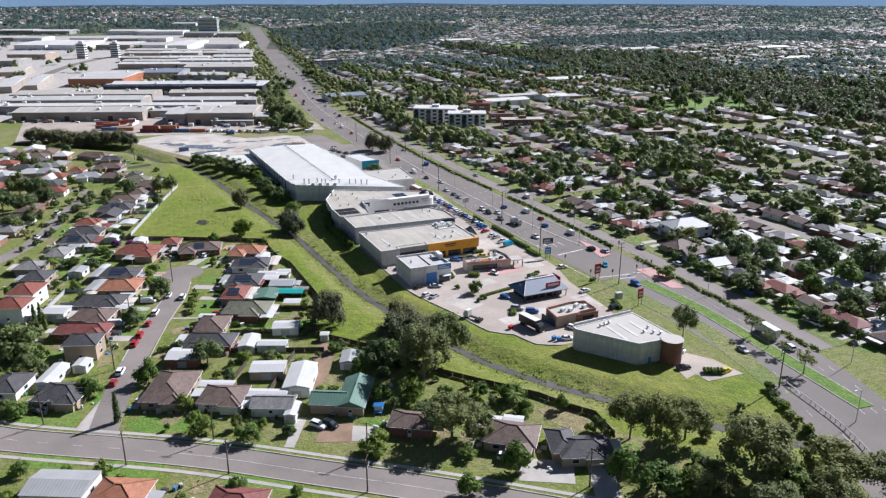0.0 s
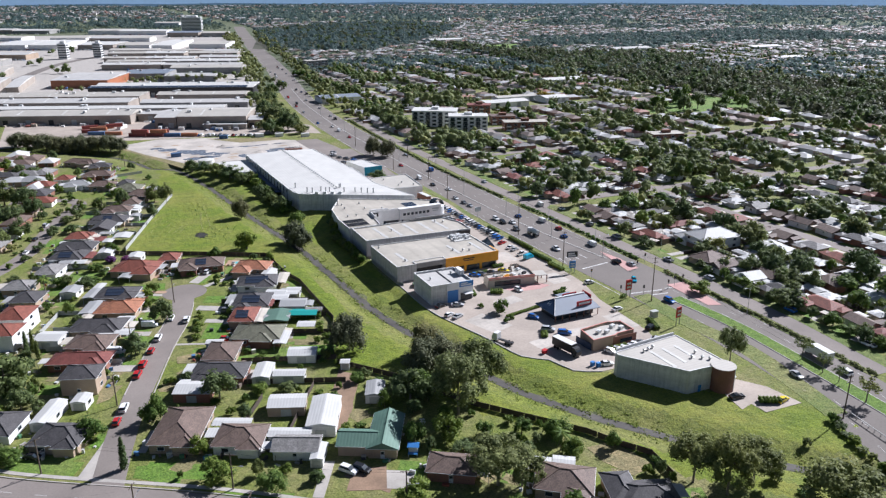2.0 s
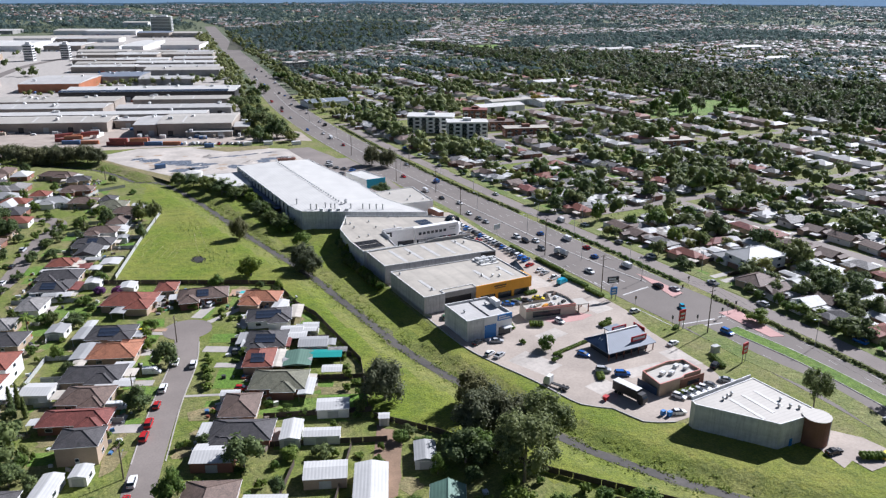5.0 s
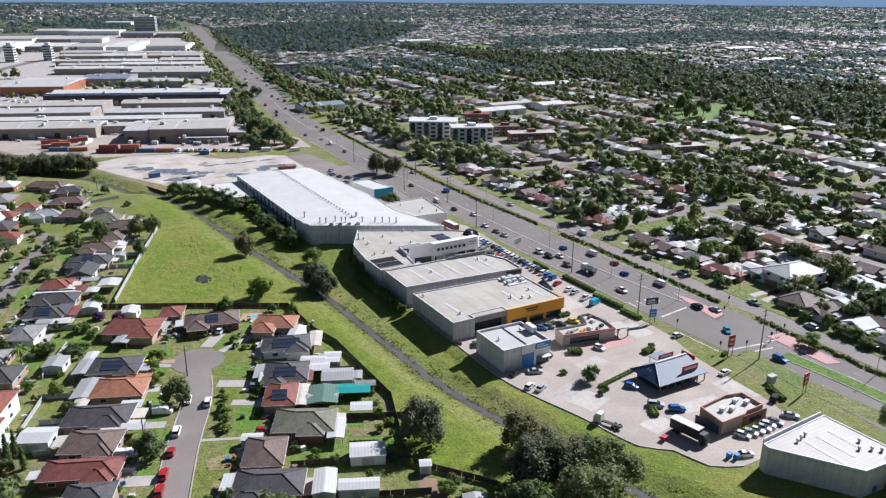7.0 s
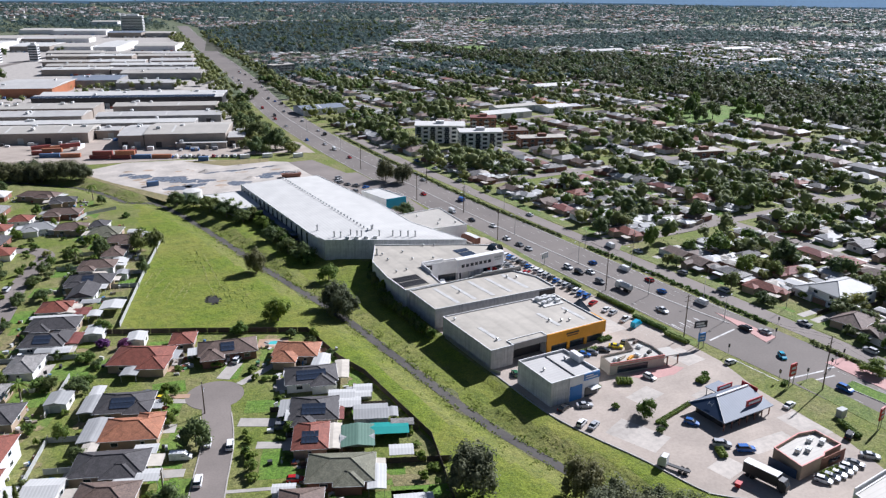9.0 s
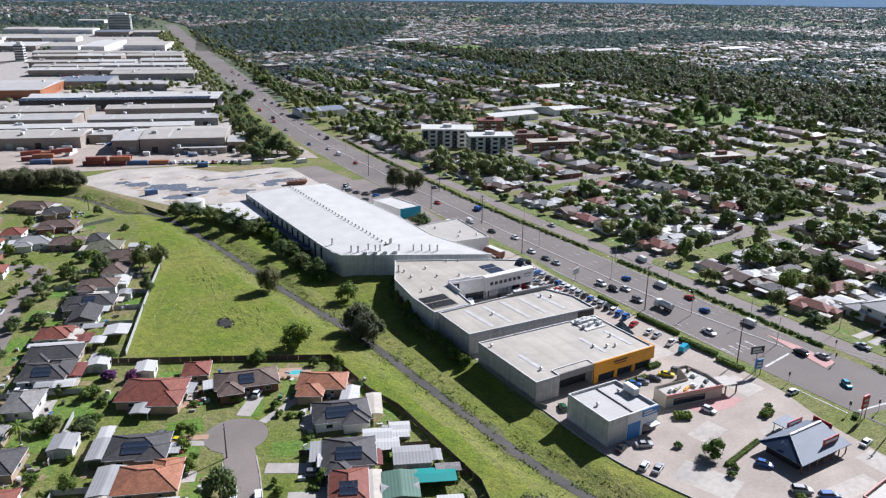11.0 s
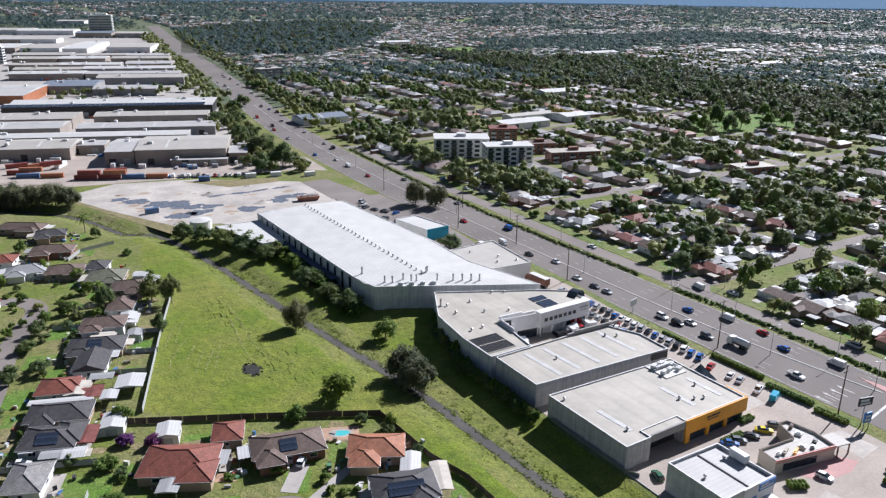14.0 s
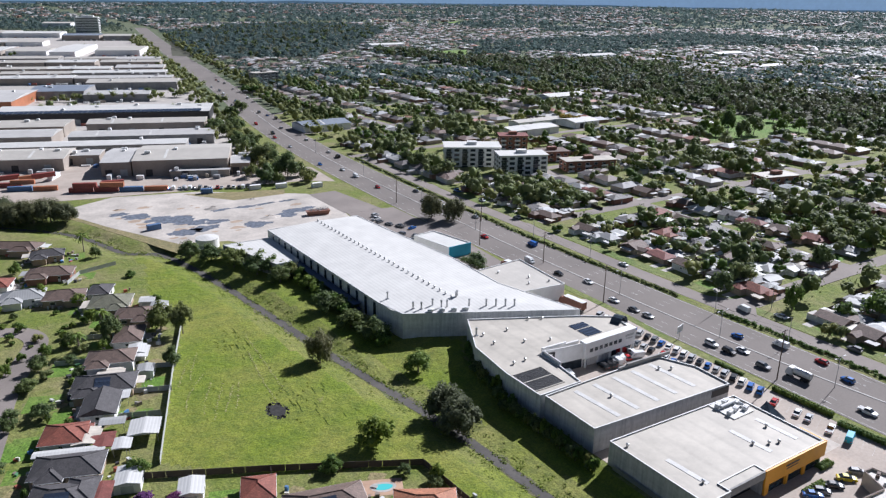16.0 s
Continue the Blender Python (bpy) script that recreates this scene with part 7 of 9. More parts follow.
part("side_glass", Geo().box(8.01, -3.8, 0.3, 8.1, 4.4, 2.6), M["glass"], kf)
for k in range(7):
    part("post", Geo().box(-0.12, -0.12, -0.2, 0.12, 0.12, 2.75), M["brick_red"], kf).matrix_basis = pose(-8.8 + k * 2.95, -5.7, 0)
part("sign_board", Geo().box(-3.1, -0.2, 0, 3.1, 0.0, 1.8), M["red"], kf, "red roof sign with white lettering").matrix_basis = pose(3.9, -4.2, 3.8)
part("sign_bar", Geo().box(-2.3, -0.06, 0, 2.4, 0, 0.75), M["frame"], kf).matrix_basis = pose(3.9, -4.42, 4.3)
part("sign_board", Geo().box(-0.1, -2.6, 0, 0.1, 2.6, 1.5), M["red"], kf, "red end gable sign").matrix_basis = pose(9.0, 1.4, 4.2)
part("side_roof", Geo().box(-3.1, -2.2, 2.5, 3.1, 2.4, 2.72), M["roof_steel"], kf).matrix_basis = pose(4.8, 8.1, 0, 0, 0, 4)
for sx in (-1, 1):
    part("post", Geo().box(-0.1, -0.1, -0.2, 0.1, 0.1, 2.5), M["steel"], kf).matrix_basis = pose(4.8 + sx * 2.6, 9.9, 0)
part("fascia_sign", Geo().box(-3, -0.1, 2.9, 3, 0.1, 4.3), M["red"], kf, "red fascia sign behind the roof").matrix_basis = pose(5, 6.3, 0)
part("sign_bar", Geo().box(-2.2, -0.14, 3.3, 2.2, -0.103, 3.9), M["frame"], kf).matrix_basis = pose(5, 6.3, 0)

# low brick shop with a parapet
bk, cx, cy = hall("restaurant", [(132.4, 207.4), (131.4, 199), (140, 199.2), (141.5, 200), (148.1, 200.2), (148.2, 207.4), (143, 208.6)], 4.0, "brick_tan", "roof_cream", "low brick takeaway shop with a red-edged parapet", "restaurant", 0.8, 6, cap="red")
M["coral"] = worn("coral_trim", (0.6, 0.22, 0.18), 0.6, amount=0.12)
for o in bk.children:
    if o.name.startswith("capping"):
        o.data.materials.clear()
        o.data.materials.append(M["coral"])
on(bk, "brick_front", Geo().box(0, -0.2, -0.2, 9.2, -0.01, 3.3), "brick_red", 139.2, 199.3)
on(bk, "dark_front", Geo().box(-0.1, 0.4, 0, -0.02, 7.6, 2.4), "navy", 131.3, 199.4, 0, 6)
on(bk, "window", Geo().box(0, -0.28, 0.9, 4.6, -0.2, 2.2), "glass", 142, 199.3)
for x, y in ((137, 204), (139.5, 203), (143.5, 205.5), (145.5, 203.5)):
    on(bk, "roof_unit", unit_mesh, None, x, y, 3.22, 20)

# old shop with the cluttered roof
fs, cx, cy = hall("shop", [(128, 265.2), (127.2, 260), (145.6, 256.4), (146.8, 262.8), (145.6, 269.8), (142.6, 270.2), (139.8, 264)], 3.9, "cream", "roof_cream", "old cream shop with a cluttered flat roof", "shop", 0.6, 5, cap="tile_brown")
on(fs, "shopfront", Geo().box(2.6, -0.1, 0.5, 13, -0.01, 2.5), "glass", 127.2, 260, 0, -11.1)
on(fs, "fascia", Geo().box(0, -0.3, 3.2, 18.7, -0.02, 4.1), "coral", 127.2, 260, 0, -11.1)
on(fs, "stripe", Geo().box(0, -0.34, 3.5, 18.7, -0.303, 3.75), "cream", 127.2, 260, 0, -11.1)
for x, y, m, w, d in ((131, 261.8, "frame", 0.8, 0.5), (133.2, 261.6, "cream", 1.6, 0.4), (135.2, 260.2, "yellow", 1.5, 0.35), (138.4, 260.6, "frame", 0.7, 0.9), (140.6, 259.2, "steel", 0.5, 0.5), (143.2, 260.4, "black", 0.9, 0.5), (143, 264.6, "frame", 0.8, 0.8), (144.2, 267.6, "tile_brown", 1.0, 0.4)):
    on(fs, "roof_unit", Geo().box(-w, -d, 0, w, d, 0.75).box(-w * 0.6, -d * 0.6, 0.75, w * 0.6, d * 0.6, 0.95), m, x, y, 3.32, 20)
on(fs, "canopy", Geo().box(-2.4, -2.6, 3.0, 2.4, 2.6, 3.3), "roof_cream", 149, 258.6, 0, -11)
for x, y in ((147, 256.4), (150.8, 255.8), (151.3, 260.4)):
    on(fs, "column", Geo().box(-0.15, -0.15, -0.1, 0.15, 0.15, 3.0), "brick_red", x, y)

# buildings between the warehouse and the highway
nb, cx, cy = hall("workshop", [(137.8, 421), (137.6, 395), (159, 392.6), (161.7, 422.5)], 6.2, "white_wall", "roof_cream", "cream flat-roofed workshop beside the highway", "workshop", 0.3, 6)
for x, y in ((145, 415), (152, 405), (156, 398), (148, 400)):
    on(nb, "roof_vent", vent_mesh, None, x, y, 5.85)
bb, cx, cy = hall("workshop", [(143, 474), (147, 452), (158.5, 452.5), (154, 475)], 5.2, "white_wall", "roof_white", "white roofed workshop with a turquoise wall", "workshop", 0.3, 6)
M["turquoise"] = worn("turquoise_sheet", (0.03, 0.36, 0.5), 0.5, amount=0.12)
on(bb, "blue_wall", Geo().box(0, -0.3, -0.2, 11.6, -0.02, 5.3), "turquoise", 147, 452, 0, 2.5)

# ---- the bare yard and the industrial estate ----
M["puddle"] = glass_dark("wet_patch", (0.16, 0.17, 0.19))
prng = random.Random(4)
g = Geo()
for x, y, r in ((49.3, 584, 8), (58, 574, 8), (64, 568, 10), (70, 560, 8), (62, 546, 9), (72, 548, 7), (80, 556, 6), (120.5, 554, 7), (113, 549, 6), (94.8, 541.8, 7), (42, 592, 5), (88, 575, 6), (100, 574, 6), (112, 574.5, 6), (124, 574.5, 5), (128, 556, 4)):
    pts = []
    for k in range(52):
        a = k / 52 * 6.2832
        rr = r * (0.8 + 0.55 * noise.noise(Vector((math.cos(a) * 1.1 + x, math.sin(a) * 1.1 + y, 0))) + 0.28 * noise.noise(Vector((math.cos(a) * 3.3 + x, math.sin(a) * 3.3, y))))
        pts.append((x + rr * 1.15 * math.cos(a), y + rr * (0.45 if y > 570 and x > 84 else 0.75) * math.sin(a)))
    g.prism(pts, 0.0, 0.076 + 0.002 * (x % 5) / 5)
structure("stains", g, M["puddle"], "dark damp patches on the concrete slab", "puddle")
g = Geo()
for k in range(60):   # old brown stains
    x, y = prng.uniform(36, 134), prng.uniform(530, 605)
    r = prng.uniform(0.6, 2.8)
    if inside(x, y, [(34, 606), (56, 536), (100, 532), (134, 540), (134, 570), (84, 586), (60, 606)]):
        g.prism([(x + r * 1.5 * prng.uniform(0.6, 1.1) * math.cos(j * 0.5236), y + r * prng.uniform(0.6, 1.1) * math.sin(j * 0.5236)) for j in range(12)], 0.0, 0.0735)
structure("stains_old", g, M["brick_tan"], "brown rust and mud stains on the slab", "stain")
for x, y, r, h in ((85.7, 579, 5, 1.6), (105, 549, 5.5, 1.5), (109, 586, 3.5, 0.9)):   # spoil heaps
    hg = Geo()
    ringv = [[(x + r * q * (1 + 0.25 * noise.noise(Vector((math.cos(j * 0.393) * 2 + x, math.sin(j * 0.393) * 2, q * 3)))) * math.cos(j * 0.393), y + r * 0.6 * q * math.sin(j * 0.393), 0.07 + h * (1 - q) * (0.8 + 0.5 * noise.noise(Vector((j * 0.9, q * 7, x))))) for j in range(16)] for q in (1.0, 0.75, 0.5, 0.25)]
    hg.add([p for rv in ringv for p in rv] + [(x, y, 0.07 + h)], [(16 * i + j, 16 * i + (j + 1) % 16, 16 * i + 16 + (j + 1) % 16, 16 * i + 16 + j) for i in range(3) for j in range(16)] + [(48 + j, 48 + (j + 1) % 16, 64) for j in range(16)])
    tagged(new("spoil_mound", hg.mesh("spoil_mound", M["slab"])), "low mound of pale broken concrete", "spoil mound", "spoil mounds")
skip_bin = thing("scrap_barge", (127.3, 541.8, 0.08), -10, "rusty dark red open scrap bin piled with metal", "scrap bin")
part("bin", Geo().add([(-5, -1.6, 0), (5, -1.6, 0), (5, 1.6, 0), (-5, 1.6, 0), (-6, -2, 2.2), (6, -2, 2.2), (6, 2, 2.2), (-6, 2, 2.2)], [(3, 2, 1, 0), (4, 5, 6, 7), (0, 1, 5, 4), (1, 2, 6, 5), (2, 3, 7, 6), (3, 0, 4, 7)]), M["brick_red"], skip_bin)
scrap = Geo()
for k in range(26):
    p = (prng.uniform(-5, 5), prng.uniform(-1.4, 1.4), 2.1)
    scrap.tube(p, (p[0] + prng.uniform(-2, 2), p[1] + prng.uniform(-0.6, 0.6), 2.6 + prng.uniform(0, 1.4)), 0.16, 0.12, 5)
part("scrap_metal", scrap, M["steel"], skip_bin)
g = Geo()
g.prism([(139, 580), (139.5, 537), (160.4, 532), (155, 580)], -0.2, 0.085)
g.prism([(137, 506), (137, 426), (163, 424), (167, 470), (166.5, 534), (141, 537), (136.5, 507)], -0.2, 0.064)
structure("pavement_dark", g, M["asphalt"], "dark fenced asphalt slab", "yard")
g = Geo()
g.prism([(10, 622), (32, 568), (51, 519), (58, 527), (36, 572), (20, 612)], -0.2, 0.04)
g.prism([(80, 615), (100, 589), (128, 588), (132, 597), (100, 608)], -0.2, 0.09)
structure("dry_bank", g, M["straw"], "strip of dry straw-coloured grass", "grass")
g = Geo()
g.prism([(-60, 640), (20, 634), (150, 610), (165, 600), (168, 640), (140, 700), (30, 735), (-60, 745)], -0.2, 0.06)
structure("pavement_estate", g, M["concrete"], "pale concrete apron of the industrial estate", "yard")
tank = thing("water_tank", (65, 521, 0), 0, "squat white steel water tank", "tank")
part("shell", Geo().tube((0, 0, -0.1), (0, 0, 4.2), 5, 5, 28), M["white_wall"], tank)
part("roof", Geo().tube((0, 0, 4.2), (0, 0, 4.9), 5.1, 0.6, 28), M["roof_white"], tank)
M["rust_red"] = worn("faded_red_paint", (0.3, 0.07, 0.055), 0.6, amount=0.3)
M["dull_blue"] = worn("faded_blue_paint", (0.09, 0.17, 0.32), 0.6, amount=0.3)
M["orange"] = worn("orange_paint", (0.42, 0.16, 0.075), 0.5, amount=0.2)


def container(x, y, z, yaw, mat, word, L=12.2):
    c = thing("shipping_container", (x, y, z), yaw, f"{word} corrugated steel shipping container", "container", "shipping containers")
    n = int(L / 0.3)
    edge = [(-L / 2 + k * L / n, 1.2 + (0.05 if k % 4 in (1, 2) else 0)) for k in range(n + 1)]
    g = Geo().prism([(x, -y) for x, y in edge] + edge[::-1], 0.1, 2.6)
    part("shell", g, M[mat], c)
    for e in (-1, 1):
        part("end_frame", Geo().box(e * L / 2 - 0.07, -1.26, 0, e * L / 2 + 0.07, 1.26, 2.63), M[mat], c)
    part("door", Geo().box(L / 2 + 0.075, -1.1, 0.15, L / 2 + 0.11, 1.1, 2.5), M[mat], c)
    return c


for x, y, z, yaw, mt, w in ((34, 648, 0, -24, "red", "dark red"), (46, 642.5, 0, -24, "red", "dark red"), (58, 637, 0, -24, "blue", "blue"), (70, 631.5, 0, -24, "orange", "rust orange"), (49, 641.3, 2.65, -24, "orange", "rust orange"), (36, 647.2, 2.65, -24, "red", "faded red"), (52, 657, 0, -10, "red", "faded red"), (2.6, 700, 0, 5, "red", "faded red"), (14, 694, 0, 5, "orange", "rust orange"), (6, 668, 0, -20, "blue", "blue"), (18, 662, 0, -20, "orange", "rust orange"), (8, 672, 2.65, -20, "orange", "rust orange"), (26, 690, 0, 60, "white_wall", "white"), (51, 558, 0.08, 5, "blue", "blue"), (92, 611, 0.1, -20, "blue", "blue"), (2, 680, 0, -20, "red", "dark red"), (20, 684, 2.65, 5, "red", "dark red"), (118, 606, 0, -8, "white_wall", "white"), (132, 602, 0, -8, "white_wall", "white"), (150, 593, 0, 0, "white_wall", "white")):
    container(x, y, z, yaw, {"red": "rust_red", "blue": "dull_blue"}.get(mt, mt), w, 6.1 if w in ("blue", "white") and y < 615 else 12.2)


def factory(x0, y0, x1, y1, h, wall, roof, label, bays=2, stripe=None, yaw=0):
    """A long shed with saw or gable bays running across its depth."""
    base = thing("factory", ((x0 + x1) / 2, (y0 + y1) / 2, 0), yaw, label, "factory", "industrial sheds")
    w, d = x1 - x0, y1 - y0
    part("wall", Geo().box(-w / 2, -d / 2, -0.3, w / 2, d / 2, h), M[wall], base)
    for k in range(bays):
        a, b = -d / 2 + k * d / bays, -d / 2 + (k + 1) * d / bays
        m = (a + b) / 2
        up = min(2.2, (b - a) * 0.07)
        e = 0.5
        part("roof", Geo().add([(-w / 2 - e, a, h), (w / 2 + e, a, h), (w / 2 + e, m, h + up), (-w / 2 - e, m, h + up), (w / 2 + e, b, h), (-w / 2 - e, b, h)], [(0, 1, 2, 3), (3, 2, 4, 5), (0, 3, 5), (1, 4, 2), (5, 4, 1, 0)]), M[roof], base).location = (0, 0, 0.12)
        for j in range(int(w / 36) if y0 < 900 else 0):
            u = -w / 2 + 18 + j * 36
            sl = part("skylight", Geo().box(-0.7, a + (m - a) * 0.15, 0, 0.7, a + (m - a) * 0.95, 0.05), M["roof_white"], base)
            ang = math.atan2(up, m - a)
            sl.data.transform(Matrix.Translation((0, -(a + (m - a) * 0.55), 0)))
            sl.matrix_basis = pose(u, a + (m - a) * 0.55, h + 0.16 + up * 0.55, math.degrees(ang), 0, 0)
    n = max(2, int(w / 18)) if y0 < 900 else 0
    for k in range(n):
        u = -w / 2 + (k + 0.5) * w / n
        part("roller_door", Geo().box(u - 2, -d / 2 - 0.1, 0, u + 2, -d / 2 - 0.004, 4.2), M["fence_grey"] if k % 2 else M["black"], base)
    if stripe:
        part("fascia", Geo().box(-w / 2, -d / 2 - 0.2, h - 1.6, w / 2, -d / 2 - 0.004, h + 0.2), M[stripe], base)
    return base


M["tan_wall"] = worn("tan_panel", (0.36, 0.31, 0.26), 0.8, big=0.05, small=0.6, amount=0.2)
ESTATE = -21.5   # the estate's rows run askew to the highway


stock, stock_rng = Geo(), random.Random(91)   # what stands about in the yards


def row_shed(x, y, length, depth, h, wall, roof, label, bays=1):
    """A shed given by its near right-hand corner, its length to the left and its depth; long ones stand as several units."""
    c, sn = math.cos(radians(ESTATE)), math.sin(radians(ESTATE))
    n = max(1, round(length / 75)) if y > 1040 else 1
    done = 0.0
    for k in range(n):
        ln = (length - done) / (n - k) * (stock_rng.uniform(0.8, 1.2) if k < n - 1 else 1.0)
        px, py = x - c * done, y - sn * done
        dp = depth * (stock_rng.uniform(0.72, 1.0) if n > 1 else 1.0)
        cx, cy = px - c * ln / 2 - sn * dp / 2, py - sn * ln / 2 + c * dp / 2
        rf = stock_rng.choice(("roof_pale", "roof_cream", "roof_white", roof)) if n > 1 else roof
        b = factory(cx - ln / 2, cy - dp / 2, cx + ln / 2, cy + dp / 2, h * (stock_rng.uniform(0.75, 1.1) if n > 1 else 1.0), wall if k % 2 == 0 else "tan_wall", rf, label, bays, None, ESTATE)
        if y < 1300:
            for q in range(max(2, int(ln / 26))):
                u = part("roof_unit", unit_mesh, None, b)
                u.matrix_basis = pose(stock_rng.uniform(-ln / 2 + 3, ln / 2 - 3), stock_rng.uniform(-dp * 0.3, dp * 0.3), h + min(2.2, dp / bays * 0.07) * 0.7, 0, 0, stock_rng.choice((0, 90))) @ Matrix.Diagonal((1.8, 1.6, 1.5, 1))
        done += ln + (stock_rng.choice((0, 2, 7)) if n > 1 else 0)
    for q in range(int(length / 7)):
        u, v = stock_rng.uniform(0, length), -stock_rng.uniform(3, 9)
        a, b, t, e = stock_rng.uniform(0.8, 3.2), stock_rng.uniform(0.8, 1.3), stock_rng.uniform(0.8, 2.8), stock_rng.choice((0, 0, 1.57)) + radians(ESTATE)
        px, py = x - c * u - sn * v, y - sn * u + c * v
        cc, ss = math.cos(e), math.sin(e)
        stock.prism([(px + i * a * cc - j * b * ss, py + i * a * ss + j * b * cc) for i, j in ((-1, -1), (1, -1), (1, 0.8), (0.8, 1), (-1, 1))], 0, t)


for r in ((117.5, 650.5, 55, 47, 9.5, "tan_wall", "roof_cream", "big tan steel shed with a cream roof"), (66, 673, 17, 44, 8.5, "tan_wall", "roof_pale", "tan side wing of the big steel shed"), (129, 645, 11, 24, 6.5, "brick_tan", "roof_pale", "tan brick annexe of the big shed"), (116, 644, 34, 5, 4, "tan_wall", "roof_pale", "low lean-to against the big shed"),
          (34, 708, 110, 34, 7.5, "tan_wall", "roof_cream", "long cream-roofed factory shed"), (112, 722, 230, 19, 7, "tilt_dark", "roof_white", "very long white-roofed factory building"), (56, 716, 24, 18, 6, "tan_wall", "roof_pale", "small pale-roofed factory shed"), (139, 747, 98, 25, 7, "tilt_dark", "roof_pale", "long grey factory with a pale roof"),
          (38, 788, 130, 32, 7.5, "tan_wall", "roof_pale", "tan factory with ribbed bays")):
    row_shed(*r)
for r in ((147, 795, 86, 25, 8, "tan_wall", "roof_cream", "cream-roofed factory with dark doors"), (51, 824, 140, 34, 8, "tan_wall", "roof_cream", "tan factory with a cream roof", 2), (164, 839, 168, 47, 9, "black", "roof_white", "dark-fronted factory with solar panels on its roof", 2), (30, 972, 62, 84, 9, "orange", "roof_pale", "pale factory with an orange front"), (98, 1027, 50, 52, 8, "tilt_dark", "roof_steel", "glass-fronted pale grey factory"), (150, 985, 60, 30, 7, "tilt_dark", "roof_pale", "grey factory among street trees"),
          (197, 1062, 92, 36, 8, "tilt_dark", "roof_cream", "distant factory with a cream roof"), (206, 1116, 186, 32, 8, "tan_wall", "roof_pale", "distant long pale-roofed factory"), (212, 1168, 184, 34, 8, "tilt_dark", "roof_cream", "distant long cream-roofed factory"), (223, 1222, 196, 34, 8, "tan_wall", "roof_pale", "distant long grey-roofed factory"), (236, 1290, 200, 34, 8, "tan_wall", "roof_cream", "distant long factory with pale roof")):
    row_shed(*r)
for r in ((252, 1358, 212, 34, 8, "tilt_dark", "roof_pale", "distant long factory with grey roof"), (128, 1535, 126, 96, 9, "white_wall", "roof_white", "far white-roofed distribution shed"), (163, 1500, 36, 160, 9, "white_wall", "roof_white", "far white square factory shed"), (255, 1490, 66, 90, 9, "white_wall", "roof_cream", "far cream-roofed factory shed"), (-21, 1594, 52, 140, 9, "white_wall", "roof_white", "far long white factory shed"), (-74, 1618, 56, 140, 9, "white_wall", "roof_white", "far white-roofed long factory shed"), (322, 1850, 130, 60, 9, "tilt_dark", "roof_steel", "far blue-grey sheet roofed factory shed"),
          (150, 1760, 200, 60, 9, "white_wall", "roof_white", "far white-roofed long factory shed"), (127, 2047, 90, 80, 9, "white_wall", "roof_cream", "far cream-roofed long factory shed"), (-90, 1880, 200, 80, 9, "white_wall", "roof_white", "far white-roofed long factory shed"), (210, 1990, 110, 60, 9, "white_wall", "roof_white", "far white-roofed long factory shed"), (-40, 2140, 240, 70, 9, "tilt_dark", "roof_white", "far white-roofed long factory shed"), (284, 2346, 66, 50, 12, "white_wall", "roof_cream", "far tall cream factory shed"), (-66, 1400, 60, 46, 8, "brick_tan", "roof_pale", "far brick warehouse with a pale roof"), (-100, 1290, 60, 50, 8, "tilt_dark", "roof_cream", "far cream-roofed long factory shed")):
    row_shed(*r)
for x0, y0, w, d, rf in ((-92, 960, 15, 118, "roof_pale"), (-64, 962, 12, 122, "roof_pale"), (-122, 955, 18, 120, "roof_cream"), (-150, 1090, 40, 60, "roof_pale"), (-108, 1130, 30, 80, "roof_cream")):
    factory(x0, y0, x0 + w, y0 + d, 7, "tan_wall", rf, "row of grey-roofed factory units end-on to the street", 1, None, -6)
g = Geo()
ribbon(g, [(-78, 1040), (-60, 1140), (-30, 1270), (0, 1350), (50, 1440)], -7, 7, 0.075, 0.2, 20)
structure("road_estate", g, M["highway"], "wide asphalt street between the factory rows", "road")
M["stock"] = by_island("yard_stock", [(0, (0.62, 0.62, 0.6)), (0.3, (0.3, 0.3, 0.31)), (0.45, (0.05, 0.05, 0.055)), (0.58, (0.09, 0.17, 0.34)), (0.68, (0.3, 0.09, 0.06)), (0.78, (0.42, 0.36, 0.28)), (0.9, (0.7, 0.69, 0.66))])
tagged(new("yard_stock", stock.mesh("yard_stock", M["stock"])), "vans, pallets, crates and bins in the factory yards", "clutter", "", "stuff")
g = Geo()
g.prism([(-230, 760), (20, 745), (155, 690), (170, 800), (205, 1000), (245, 1250), (285, 1480), (330, 1740), (330, 2000), (-230, 2100)], -0.2, 0.045)
structure("pavement_works", g, M["path"], "asphalt yards between the factory rows", "yard")
for x, y, r, h in ((151, 733, 6, 11), (149, 704, 6, 12), (143, 662, 6, 12), (146, 630, 6, 11), (149, 606, 5, 9), (141, 757, 6, 11), (155, 769, 6, 12), (171, 786, 6, 11), (162, 729, 6, 10), (152, 676, 6, 11), (187, 850, 7, 12), (203, 875, 7, 12), (165, 755, 5, 9), (158, 655, 5, 9), (160, 690, 5, 10), (176, 815, 6, 11), (134, 612, 4, 7), (126, 634, 5, 9), (137, 640, 6, 11), (132, 655, 6, 10), (140, 690, 6, 12), (147, 718, 7, 12), (156, 745, 6, 11), (136, 625, 5, 9), (163, 770, 6, 11), (170, 800, 6, 11), (152, 622, 5, 9), (146, 648, 6, 12)):
    plant("m", x, y, r, h)
line = [(x + 6 * ((k * 7) % 3 - 1), y) for k, (x, y) in enumerate([(hwy_x(y) - 26 - (y % 37) * 0.5, y) for y in range(830, 1900, 7)] + [(hwy_x(y) + 24 + (y % 31) * 0.4, y) for y in range(640, 1900, 9)])]
line += [(-20 + k * 11, 960 - k * 5.0) for k in range(16)] + [(20 + k * 10, 1010 + 30 - k * 4) for k in range(15)]
